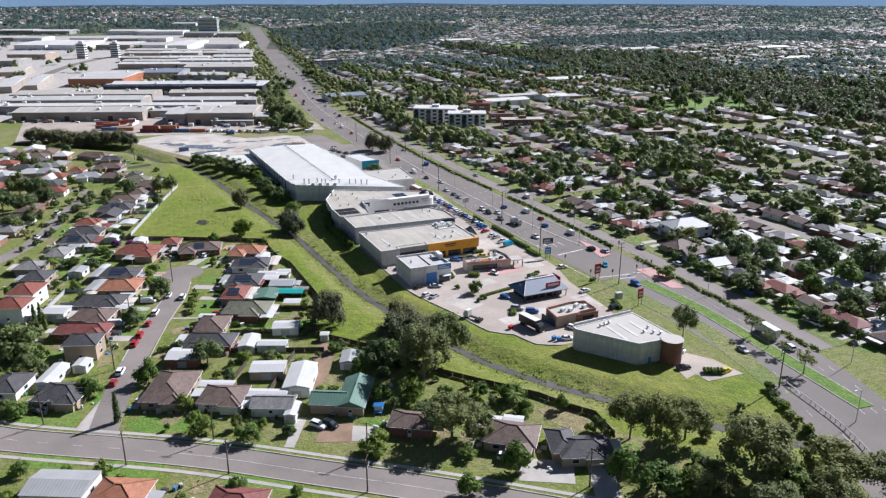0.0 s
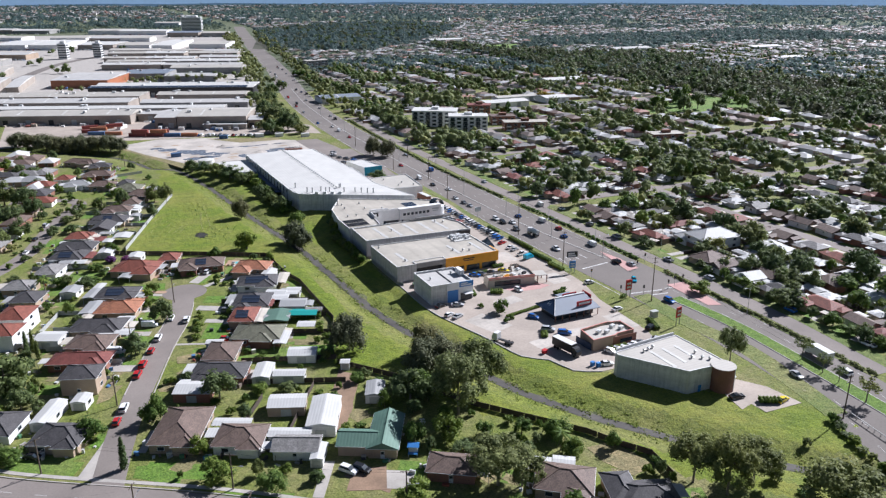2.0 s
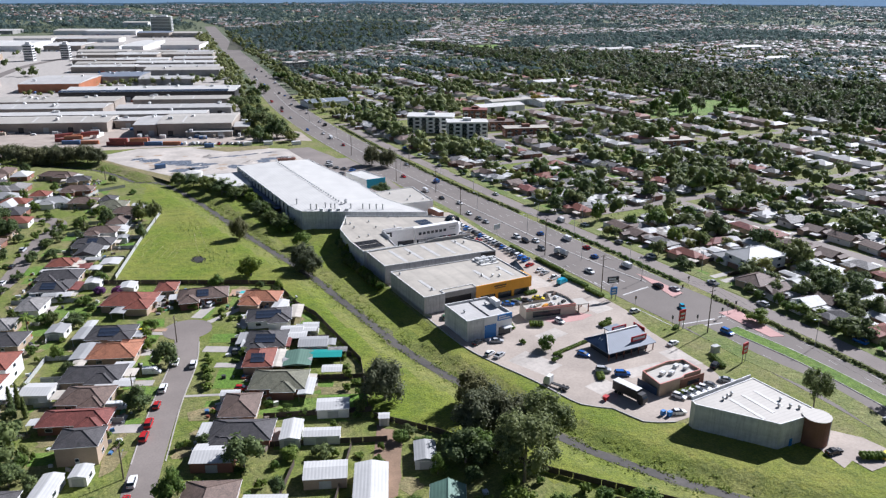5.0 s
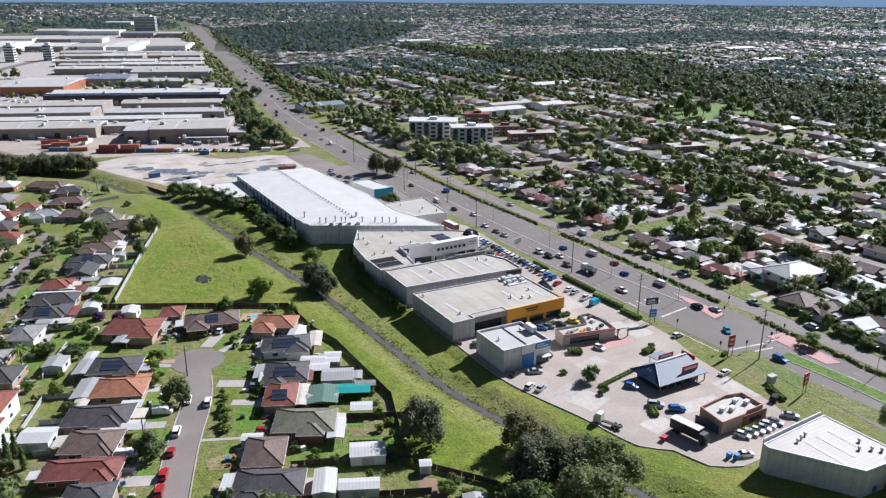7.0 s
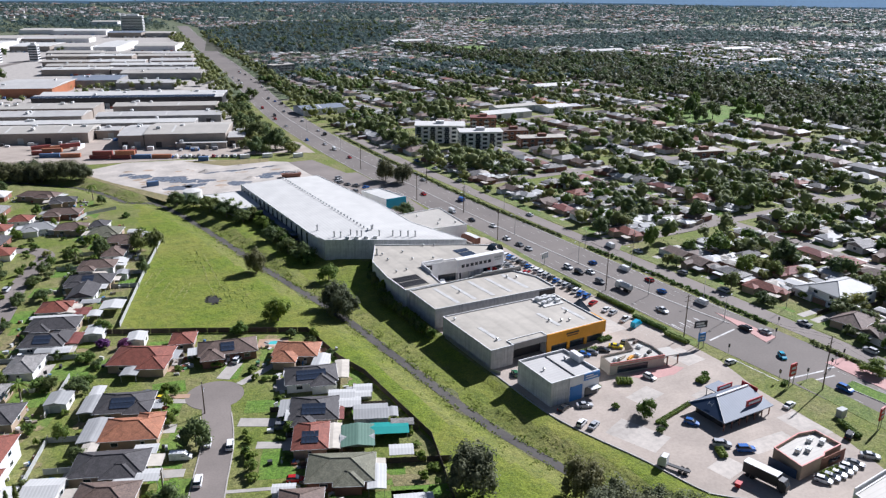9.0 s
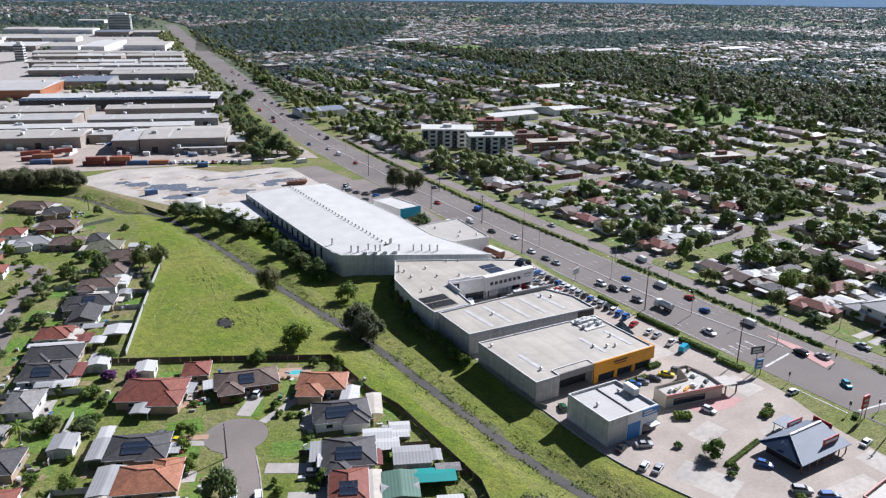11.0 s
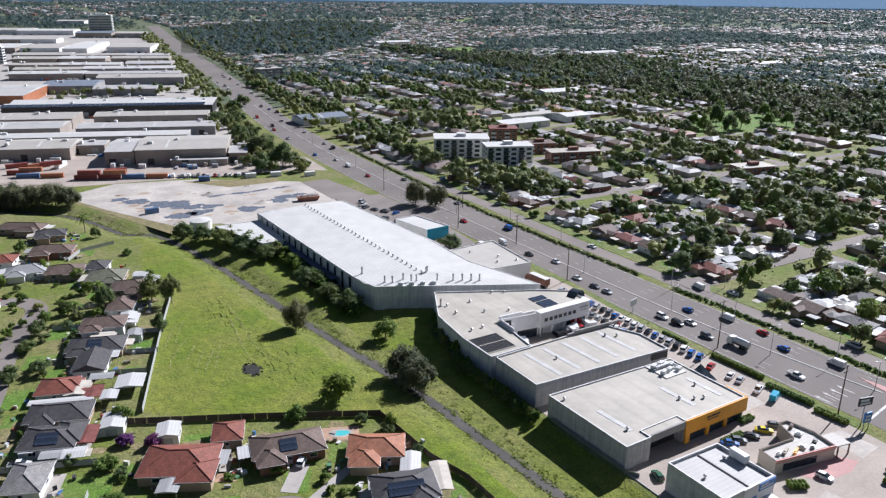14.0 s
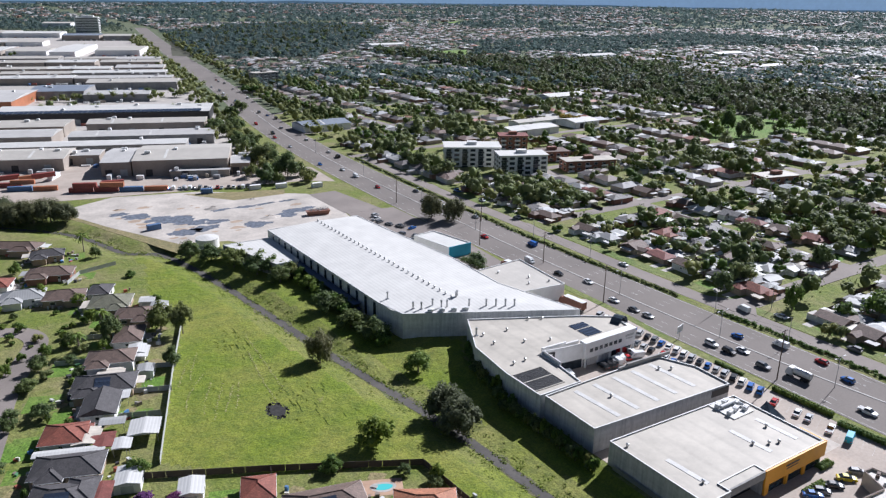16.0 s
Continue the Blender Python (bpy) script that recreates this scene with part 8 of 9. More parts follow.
woods("roadside_trees", line, 3.4, 6.6, 24, 0.6, "leaf", "street trees along the highway and estate", 71, 1.1)

for k in range(44):
    p = tagged(new("solar_panel", Geo().box(-1.7, -3.6, 0, 1.7, 3.6, 0.08).mesh("solar_panel", M["solar"])), "dark blue rooftop solar panel on the factory", "solar panel", "rooftop solar panels")
    p.matrix_world = pose(0, 0, 0, 0, 0, 0) @ pose(155 - k * 3.7 * 0.9304 + 3, 845.5 + k * 3.7 * 0.3665, 10.0, 7, 0, ESTATE)



def tower_block(x, y, w, d, h, floors, label):
    tower = thing("office_tower", (x, y, 0), -20, label, "tower block")
    part("wall", Geo().box(-w / 2, -d / 2, -1, w / 2, d / 2, h), M["frame"], tower)
    for k in range(floors):
        z = 2 + k * (h - 2) / floors
        part("window_band", Geo().box(-w * 0.46, -d / 2 - 0.3, z, w * 0.46, -d / 2 - 0.02, z + 1.7), M["glass"], tower)
        part("window_band", Geo().box(w / 2 + 0.02, -d * 0.4, z, w / 2 + 0.3, d * 0.4, z + 1.7), M["glass"], tower)
    part("roof", Geo().box(-w * 0.2, -d * 0.27, h, w * 0.3, d * 0.27, h + 3.5), M["white_wall"], tower)


tower_block(292, 2150, 50, 22, 34, 9, "white multi-storey tower block far off")
tower_block(-12, 1396, 13, 12, 24, 6, "pale blue-grey office tower in the factory estate")
tower_block(38, 1398, 12, 12, 23, 6, "pale blue-grey office tower in the factory estate")
part_trees = [(-85, 1106), (-15, 1167), (-53, 1292), (80, 1548), (114, 1017), (146, 1002), (178, 1002), (-80, 1115), (-92, 1100), (-8, 1160), (-22, 1172), (-60, 1285), (-46, 1298), (86, 1552), (120, 1012), (105, 1022), (152, 998), (60, 960), (75, 955), (92, 948), (-100, 1200), (-112, 1215), (-96, 1230), (-120, 1190), (-130, 1240), (-30, 1480), (-10, 1470), (0, 1490), (200, 1640), (215, 1650)]
woods("estate_trees", part_trees, 4.5, 8, 24, 0.6, "leaf", "trees between the factory sheds", 72, 1.1)


# ---- flats and larger buildings across the highway ----
def flats(x, y, w, d, yaw, storeys, wall, label, roof="roof_cream"):
    base = thing("apartment_building", (x, y, 0), yaw, label, "apartment building")
    h = storeys * 3.0 + 0.6
    part("wall", Geo().box(-w / 2, -d / 2, -0.3, w / 2, d / 2, h), M[wall], base)
    part("roof", Geo().box(-w / 2 - 0.6, -d / 2 - 0.6, h, w / 2 + 0.6, d / 2 + 0.6, h + 0.3), M[roof], base)
    part("lift_house", Geo().box(-3, -2, h + 0.3, 3, 2, h + 2.4), M[wall], base)
    for s in range(storeys):
        for side, ln, off in ((0, w, d / 2), (1, d, w / 2), (3, d, w / 2)):
            n = max(2, int(ln / 5))
            for k in range(n):
                u = (k + 0.5) / n * ln - ln / 2
                a = side * 90
                c, sn = math.cos(radians(a)), math.sin(radians(a))
                o = part("window", window_mesh, None, base)
                o.matrix_basis = pose(u * c + off * sn, u * sn - off * c, 0.9 + s * 3.0, 0, 0, a) @ Matrix.Diagonal((1.9 if wall == "white_wall" else 1.4, 1, 1.6 if wall == "white_wall" else 1.3, 1))
                if side == 0 and k % 2 == 0:
                    part("balcony", Geo().box(u - 2, -d / 2 - 1.6, s * 3.0 + 0.1, u + 2, -d / 2 - 0.004, s * 3.0 + 0.28).box(u - 2, -d / 2 - 1.6, s * 3.0 + 0.28, u + 2, -d / 2 - 1.5, s * 3.0 + 1.2), M["glass" if wall == "white_wall" else "frame"], base)
    return base


flats(262, 598, 36, 19, -30, 4, "white_wall", "four storey white and grey apartment block with glazed balconies", "roof_white")
flats(273.5, 561, 30, 15, -24, 4, "white_wall", "four storey white apartment block with balconies", "roof_white")
flats(318, 626, 20, 13, -30, 3, "brick_red", "three storey red brick flats", "tile_maroon")
flats(316, 581, 20, 13, -20, 2, "brick_red", "two storey dark red brick flats", "tile_brown")
flats(318, 548, 34, 12, -19, 2, "brick_red", "two storey brick flats with a pale flat roof", "roof_flat")
flats(385, 459, 24, 12, -14, 2, "brick_red", "two storey dark brick flats", "roof_flat")
flats(300, 1072, 30, 16, 10, 4, "tilt_dark", "dark grey apartment block beside the highway")
for x, y, w, d, rf in ((365, 665, 46, 20, "roof_white"), (395, 690, 50, 14, "roof_cream"), (425, 672, 26, 22, "roof_white"), (232, 765, 40, 26, "roof_steel"), (520, 800, 50, 24, "roof_white"), (700, 1500, 70, 30, "roof_white"), (900, 1150, 80, 30, "roof_pale"), (1150, 1080, 70, 30, "roof_white"), (1010, 900, 60, 24, "roof_white")):
    factory(x - w / 2, y - d / 2, x + w / 2, y + d / 2, 5, "white_wall", rf, "pale-roofed school or shop building among trees", 1)
house("house", 241, 262, 20, 13, -4, "sheet_white", "white_wall", 5.4, label="large two storey white house with a pale roof", wings=[(-6, 8, 10, 8, 3)])
house("house", 224, 246, 13, 10, 10, "tile_brown", "brick_tan", label="brown tiled roofed single storey tan brick house")
g = Geo()
g.prism(PARK, -0.2, 0.05)
g.prism(OVAL, -0.2, 0.3)
g.prism([(1250, 2220), (1500, 2400), (1560, 2330), (1330, 2180)], -0.2, 0.3)
structure("park_grass", g, M["lush"], "open bright green parkland", "grass")

# ---- highway details ----
def at_hwy(y, off):
    x = hwy_x(y)
    return (x + off, y)


LEFT, RIGHT = -15, 13.5
NEAR_MED = [(181, 120), (185.5, 168), (187, 195), (185, 222)]
g = Geo()
ribbon(g, NEAR_MED, -2.6, 2.6, 0.2, 0.25, 6)
structure("median_strip", g, M["median"], "lush green grass median with kerbs", "grass")
g = Geo()
ribbon(g, NEAR_MED, -2.85, -2.6, 0.215, 0.25, 6)
ribbon(g, NEAR_MED, 2.6, 2.85, 0.215, 0.25, 6)
MED_N = [(188.5, 268), (185.5, 290), (182, 330), (180.5, 400), (181, 470), (183, 560), (187, 650), (197, 760), (215, 880)]
ribbon(g, MED_N, -0.3, 0.3, 0.17, 0.22)
structure("kerb", g, M["kerb"], "low concrete kerbs and a narrow central island", "kerb")
g = Geo()
g.prism([(191.5, 277), (187, 252), (193.2, 253), (193.4, 266)], -0.1, 0.16)
g.prism([(191.2, 233.6), (199, 233), (195.6, 209.6), (191, 211.5)], -0.1, 0.16)
g.prism([(132, 257), (146.6, 257.6), (150.3, 252.6), (144.5, 250.9), (134.8, 252.2)], -0.1, 0.1)
structure("pavement_pink", g, M["pink"], "pink paved traffic islands and crossing pads", "pavement")
HEDGE = [(197.5, 150), (199.5, 205), (200, 245)], [(199.8, 262), (199.8, 330), (198.5, 354)], [(198, 372), (196, 420), (196, 480), (199, 560), (204, 650)]
g = Geo()
for line in HEDGE:
    ribbon(g, line, -1.4, 1.4, 0.14, 0.2, 8)
structure("verge_strip", g, M["verge"], "scruffy planted strip between highway and service road", "grass")
hr = np.random.default_rng(12)
for k, line in enumerate(HEDGE):
    pts = [(p.x + hr.normal() * 0.5, p.y) for p in dense(line, 0.8)]
    c = np.array([(x, y, 0.55) for x, y in pts])
    r = hr.uniform(0.5, 1.0, len(pts))
    tagged(new("hedge", crown_mesh("hedge", leaves(hr, c, np.stack([r, r, r * 0.8], 1), 18, 0.18), M[("leaf", "leaf_green", "leaf_dark")[k]], c, np.stack([r, r, r * 0.8], 1) * 0.8, ICO1, 5, 0.25)), "straggling low shrubs along the highway verge", "hedge", "", "stuff")
g = Geo()
ribbon(g, [(172, 230), (170.5, 205), (173, 180), (170, 163), (165, 141)], -7, 0, 0.06, 0.2, 8)
ribbon(g, [(166.8, 262), (166.8, 300), (166.6, 345), (168.6, 378), (168.5, 430)], -2.6, 0.6, 0.1, 0.2, 8)
ribbon(g, [(206, 150), (211, 200), (211.5, 260), (210.5, 330), (209.5, 356)], -1.2, 4.2, 0.075, 0.2, 10)
ribbon(g, [(210, 368), (209.6, 400), (210.6, 480), (211.5, 560), (216.5, 650)], -1.2, 4.5, 0.075, 0.2, 10)
structure("verge", g, M["verge"], "mown grass verge between car park and highway", "grass")

# lane paint
g = Geo()
d = dense(HWY, 1.0)
for off in (-11.3, -8.0, 3.5, 7.0, 10.4):
    k = 0
    while k < len(d) - 4:
        p = d[k]
        if not 228 < p.y < 262 and p.y < 1300:
            t = (d[k + 3] - p).normalized()
            s = Vector((t.y, -t.x, 0))
            a, b = p + s * off, p + t * 3.0 + s * off
            g.add([(*(a - s * 0.06).xy, 0.056), (*(a + s * 0.06).xy, 0.056), (*(b + s * 0.06).xy, 0.056), (*(b - s * 0.06).xy, 0.056)], [(0, 1, 2, 3)])
        k += 12
for off in (-14.2, 13.0):
    ribbon(g, [p for p in HWY if p[1] > 262], off - 0.07, off + 0.07, 0.057, 0, 8)
for x0, y0, x1, y1, w in ((172, 262, 186, 264, 0.35), (188, 231, 199, 229, 0.35), (172.5, 229, 186, 227, 0.3), (172.5, 232.5, 186, 230.5, 0.3), (168, 249, 168.6, 233, 0.15)):
    t = Vector((x1 - x0, y1 - y0, 0)).normalized()
    s = Vector((t.y, -t.x, 0)) * w
    g.add([(x0 - s.x, y0 - s.y, 0.057), (x0 + s.x, y0 + s.y, 0.057), (x1 + s.x, y1 + s.y, 0.057), (x1 - s.x, y1 - s.y, 0.057)], [(0, 1, 2, 3)])
for k in range(4):
    x = 170.5 + k * 3.6
    g.add([(x - 0.15, 272, 0.057), (x + 0.15, 272, 0.057), (x + 0.15, 276, 0.057), (x - 0.15, 276, 0.057)], [(0, 1, 2, 3)])
    g.add([(x - 0.5, 276, 0.057), (x + 0.5, 276, 0.057), (x, 277.6, 0.057)], [(0, 1, 2)])
MAIN = [(-120, 262), (-60, 222), (-34, 200), (9, 173), (37, 152), (64, 131), (110, 92), (160, 50)]
dm = dense(MAIN, 1.0)
for k in range(0, len(dm) - 5, 9):
    p = dm[k]
    t = (dm[k + 3] - p).normalized()
    s = Vector((t.y, -t.x, 0))
    q = p + t * (9 if p.x > 0 else 3)
    g.add([(*(p - s * 0.06).xy, 0.058), (*(p + s * 0.06).xy, 0.058), (*(q + s * 0.06).xy, 0.058), (*(q - s * 0.06).xy, 0.058)], [(0, 1, 2, 3)])
for k in range(15):   # bay lines of the car park
    y = 272 + k * 3.0
    g.add([(156.5, y, 0.087), (156.6, y, 0.087), (162.4, y + 2.2, 0.087), (162.3, y + 2.2, 0.087)], [(0, 1, 2, 3)])
structure("road_marking", g, M["line"], "white painted lane lines and arrows", "road marking")
g = Geo()
for off in (-5.0, 4.7):
    ribbon(g, MAIN, off - 0.15, off + 0.15, 0.16, 0.3, 6)
for off in (-6.8, 6.9):
    ribbon(g, MAIN, off - 0.6, off + 0.6, 0.07, 0.2, 6)
SIDE = [(0, 232), (8.5, 259), (16.5, 280), (20, 295)]
ribbon(g, SIDE, -4.15, -3.85, 0.17, 0.3, 6)
ribbon(g, SIDE, 3.85, 4.15, 0.17, 0.3, 6)
structure("kerb_streets", g, M["path"], "concrete kerbs and footpaths of the side streets", "kerb")
g = Geo()
for a, b in (((156, 92), (171, 138)),):
    ribbon(g, [a, (166, 114), b], -0.15, 0.15, 1.05, 0.12, 5)
    for k in range(24):
        u = k / 23
        x, y = a[0] + (b[0] - a[0]) * u + 2.4 * math.sin(u * 3.14), a[1] + (b[1] - a[1]) * u
        g.box(x - 0.06, y - 0.06, -0.3, x + 0.06, y + 0.06, 1.0)
structure("rail_bridge", g, M["tilt_dark"], "galvanised guard rail along the highway bridge", "rail")


# ---- poles, lamps, signs ----
def power_pole(x, y, h=16.5, yaw=0, lamp=False):
    p = thing("power_pole", (x, y, 0), yaw, "tall weathered timber power pole with a cross-arm", "power pole", "power poles")
    part("pole", Geo().tube((0, 0, -0.5), (0, 0, h), 0.2, 0.13, 10), M["pole"], p)
    for z in ((h - 0.5, h - 2.0) if h > 12 else (h - 0.4,)):
        part("cross_arm", Geo().box(-1.3, -0.07, z - 0.07, 1.3, 0.07, z + 0.07), M["pole"], p)
        part("insulator", Geo().tube((-1.1, 0, z + 0.07), (-1.1, 0, z + 0.3), 0.06, 0.04).tube((1.1, 0, z + 0.07), (1.1, 0, z + 0.3), 0.06, 0.04), M["frame"], p)
    if lamp:
        part("lamp_arm", Geo().tube((0, 0, h * 0.6), (2.2, 0, h * 0.66), 0.05, 0.04).box(2.0, -0.14, h * 0.66 - 0.05, 2.8, 0.14, h * 0.66 + 0.08), M["steel"], p)
    return p


def street_lamp(x, y, h=9.5, yaw=0, double=False):
    p = thing("street_lamp", (x, y, 0), yaw, "grey steel street lamp with outreach arm", "street lamp", "street lamps")
    part("pole", Geo().tube((0, 0, -0.4), (0, 0, h), 0.12, 0.07, 10), M["steel"], p)
    for s in ((1, -1) if double else (1,)):
        part("arm", Geo().tube((0, 0, h - 0.1), (s * 2.0, 0, h + 0.4), 0.05, 0.04, 6), M["steel"], p)
        part("lantern", Geo().box(min(s * 1.8, s * 2.7), -0.16, h + 0.33, max(s * 1.8, s * 2.7), 0.16, h + 0.47), M["frame"], p)
    return p


for x, y, h in ((175.2, 223.5, 17), (171.5, 312, 16.5), (168.9, 382, 15), (178.1, 426.8, 14), (191.3, 489.6, 14), (168, 138, 13), (169, 460, 14), (172, 540, 14), (166.5, 268, 15)):
    power_pole(x, y, h, 0, False)
for x, y, yw in ((-24.2, 202.5, 30), (15.6, 177.2, -30), (16.7, 161, 60), (49, 154.3, -30), (-5.3, 174.6, 60), (44.4, 140.8, 60), (91.8, 121.8, -30), (0.5, 262, 70), (-6, 228, 70), (17.5, 297, 70)):
    power_pole(x, y, 9.5, yw, True)
for x, y in ((196.5, 287), (196.5, 325), (196.5, 354), (198.3, 420), (196, 455), (172, 116), (200, 140), (216.5, 345), (216.8, 267), (198, 200)):
    street_lamp(x, y, 9.5, 180)
for y in (270, 300, 340, 385, 430, 480, 530, 600, 680):
    street_lamp(at_hwy(y, 0)[0] + (3.9 if y < 280 else -1.8 if y < 420 else -1.0), y, 9.5, 0, True)
g = Geo()
for line in (((175.2, 223.5, 16.4), (166.5, 268, 14.4)), ((166.5, 268, 14.4), (171.5, 312, 15.9)), ((171.5, 312, 15.9), (168.9, 382, 14.4)), ((168.9, 382, 14.4), (178.1, 426.8, 13.4)), ((178.1, 426.8, 13.4), (191.3, 489.6, 13.4)), ((168, 138, 12.4), (175.2, 223.5, 16.4)), ((-24.2, 202.5, 9), (15.6, 177.2, 9)), ((15.6, 177.2, 9), (49, 154.3, 9)), ((49, 154.3, 9), (91.8, 121.8, 9))):
    for off in (-1.1, 1.1):
        a, b = Vector(line[0]) + Vector((off, 0, 0.3)), Vector(line[1]) + Vector((off, 0, 0.3))
        pts = [a.lerp(b, k / 8) - Vector((0, 0, 1.2 * 4 * (k / 8) * (1 - k / 8))) for k in range(9)]
        for p, q in zip(pts, pts[1:]):
            g.tube(p, q, 0.018, 0.018, 4)
tagged(new("power_line", g.mesh("power_line", M["black"])), "thin sagging black overhead power lines", "cable", "", "stuff")


def traffic_light(x, y, yaw):
    p = thing("traffic_light", (x, y, 0), yaw, "traffic light with three lamps on a steel pole", "traffic light", "traffic lights")
    part("pole", Geo().tube((0, 0, -0.3), (0, 0, 3.6), 0.07, 0.06), M["steel"], p)
    part("head", Geo().box(-0.3, -0.2, 2.7, 0.3, 0.05, 3.9), M["black"], p)
    for k, c in enumerate(("red", "yellow", "teal")):
        part("lens", Geo().tube((0, -0.21, 3.6 - k * 0.32), (0, -0.26, 3.6 - k * 0.32), 0.12, 0.12, 10), M[c], p)


for x, y, w in ((169, 252, 0), (168.5, 233, 90), (176.5, 229.5, 180), (192, 252.5, 0), (193, 231.5, 180), (197.5, 232, 180), (188.5, 230, 90), (200.5, 258, 0)):
    traffic_light(x, y, w)


def pylon_sign(x, y, h, w, yaw, mat, label, bars=2, depth=0.4):
    p = thing("pylon_sign", (x, y, 0), yaw, label, "sign")
    part("post", Geo().box(-w * 0.4, -0.1, -0.3, -w * 0.4 + 0.22, 0.1, h).box(w * 0.4 - 0.22, -0.1, -0.3, w * 0.4, 0.1, h), M["steel"], p)
    part("sign_box", Geo().box(-w / 2, -depth / 2, h * 0.45, w / 2, depth / 2, h), M[mat], p)
    for k in range(bars):
        part("sign_bar", Geo().box(-w * 0.36, -depth / 2 - 0.04, 0, w * 0.3, -depth / 2 - 0.003, h * 0.1), M["frame"], p).matrix_basis = pose(0, 0, h * (0.55 + 0.2 * k))
    return p


pylon_sign(169.3, 229.6, 7.2, 2.6, 0, "red", "tall red illuminated pylon sign with white bars")
pylon_sign(169.2, 203, 6.6, 2.4, 10, "red", "tall dark red pylon sign beside the lot")
pylon_sign(165.4, 259.8, 5.2, 2.6, -10, "blue", "blue and white shop pylon sign", 2)
bb = thing("billboard", (166.2, 261.5, 0), -15, "dark steel framed billboard on a post", "billboard")
part("post", Geo().tube((0, 0, -0.3), (0, 0, 7.5), 0.16, 0.14), M["steel"], bb)
part("board", Geo().box(-2.2, -0.2, 6.2, 2.2, 0.2, 8.6), M["black"], bb)
part("sign_bar", Geo().box(-1.8, -0.24, 6.6, 1.6, -0.203, 7.1).box(-1.8, -0.24, 7.4, 1.0, -0.203, 8.1), M["frame"], bb)
b2s = thing("billboard", (168.6, 346.5, 0), 15, "white framed roadside billboard", "billboard")
part("post", Geo().tube((0, 0, -0.3), (0, 0, 4), 0.12, 0.12), M["steel"], b2s)
part("board", Geo().box(-2, -0.15, 2.6, 2, 0.15, 5.0), M["frame"], b2s)
cab = thing("electrical_cabinet", (166.6, 212, 0), 0, "pale green electrical cabinet on the verge", "cabinet")
part("body", Geo().box(-1.2, -0.8, 0.1, 1.2, 0.8, 2.2).box(-1.3, -0.9, 2.2, 1.3, 0.9, 2.3), M["fence_grey"], cab)
part("plinth", Geo().box(-1.35, -0.95, -0.1, 1.35, 0.95, 0.12), M["path"], cab)


def clipped(x, y, w, d, h, yaw, label="clipped green hedge in the car park"):
    n = max(2, int(w / 0.9))
    c = np.array([(-w / 2 + (k + 0.5) * w / n, (j - 0.5) * d * 0.5, h * 0.5) for k in range(n) for j in range(2)])
    r = np.full((len(c), 3), 0.62)
    r[:, 1], r[:, 2] = d * 0.36, h * 0.52
    ob = tagged(new("hedge", crown_mesh("hedge", leaves(hr, c, r, 60, 0.13, 0.5), M["leaf_green"], c, r * 0.88, ICO2, 3, 0.12)), label, "hedge")
    ob.matrix_world = pose(x, y, 0.06, 0, 0, yaw)


for r in ((127.7, 254.2, 4.6, 2.6, 1.7, -30), (148.6, 243.8, 4.4, 2.4, 1.6, 10), (119.2, 257.5, 5, 2, 1.2, 75), (163.8, 281, 14, 2, 1.5, 95), (165.5, 300, 18, 1.8, 1.5, 92), (163.2, 268, 9, 2.2, 1.4, 95), (131.5, 275, 8, 2, 1.2, 0), (162, 206.5, 8, 1.6, 1.3, 70), (168.5, 231, 3, 1.4, 1, 20), (157, 152.5, 6, 2.2, 1.7, -28), (124, 215.5, 4, 2, 1.3, 60), (140, 196.9, 6, 2, 1.6, 0), (128, 235, 16, 1.2, 0.9, 11), (142, 279, 5, 2, 1.3, 0), (158, 174, 6, 1.6, 1.1, 95), (165, 324, 10, 1.2, 0.8, 90)):
    clipped(*r)
for x, y in ((149.5, 203), (118, 230), (121, 232), (152, 246), (116, 245)):
    plant("s", x, y, 1.3, 1.6)
fence([(99, 276), (97.3, 279), (97.2, 306)], 1.2, "steel", "low steel mesh fence on the retaining edge")
g = Geo()
ribbon(g, [(97.5, 279), (98.3, 249), (105.3, 222.8), (109.3, 205.7), (115.7, 199.9), (118.6, 190.9), (126, 186.8)], -0.35, 0.0, 0.28, 0.7, 4)
structure("kerb_lot", g, M["kerb"], "raised concrete kerb around the car park", "kerb")


# ---- vehicles ----
PAINT = {"white": (0.78, 0.78, 0.77), "silver": (0.45, 0.46, 0.47), "grey": (0.16, 0.165, 0.17), "black": (0.02, 0.02, 0.022), "red": (0.42, 0.02, 0.02), "blue": (0.03, 0.13, 0.42), "cyan": (0.03, 0.34, 0.5), "yellow": (0.7, 0.55, 0.02), "green": (0.03, 0.12, 0.06)}
for k, c in PAINT.items():
    m, n, l, b = material("car_paint_" + k, 0.25)
    st = noise_tex(n, l, 2.0, 3)
    r = ramp(n, [(0.3, shade(c, 0.85)), (0.7, shade(c, 1.1))])
    l.new(st.outputs["Fac"], r.inputs[0])
    l.new(r.outputs[0], b.inputs["Base Color"])
    M["car_" + k] = m
M["tyre"] = worn("tyre_rubber", (0.02, 0.02, 0.02), 0.9, amount=0.2)
wheel_mesh = Geo().tube((0, -0.11, 0), (0, 0.11, 0), 0.33, 0.33, 14).mesh("wheel", M["tyre"])
rim_mesh = Geo().tube((0, -0.125, 0), (0, 0.125, 0), 0.2, 0.2, 10).mesh("rim", M["steel"])
lamp_mesh = Geo().box(-0.04, -0.2, -0.07, 0.04, 0.2, 0.07).mesh("headlight", M["frame"])
tail_mesh = Geo().box(-0.04, -0.16, -0.08, 0.04, 0.16, 0.08).mesh("tail_light", M["red"])


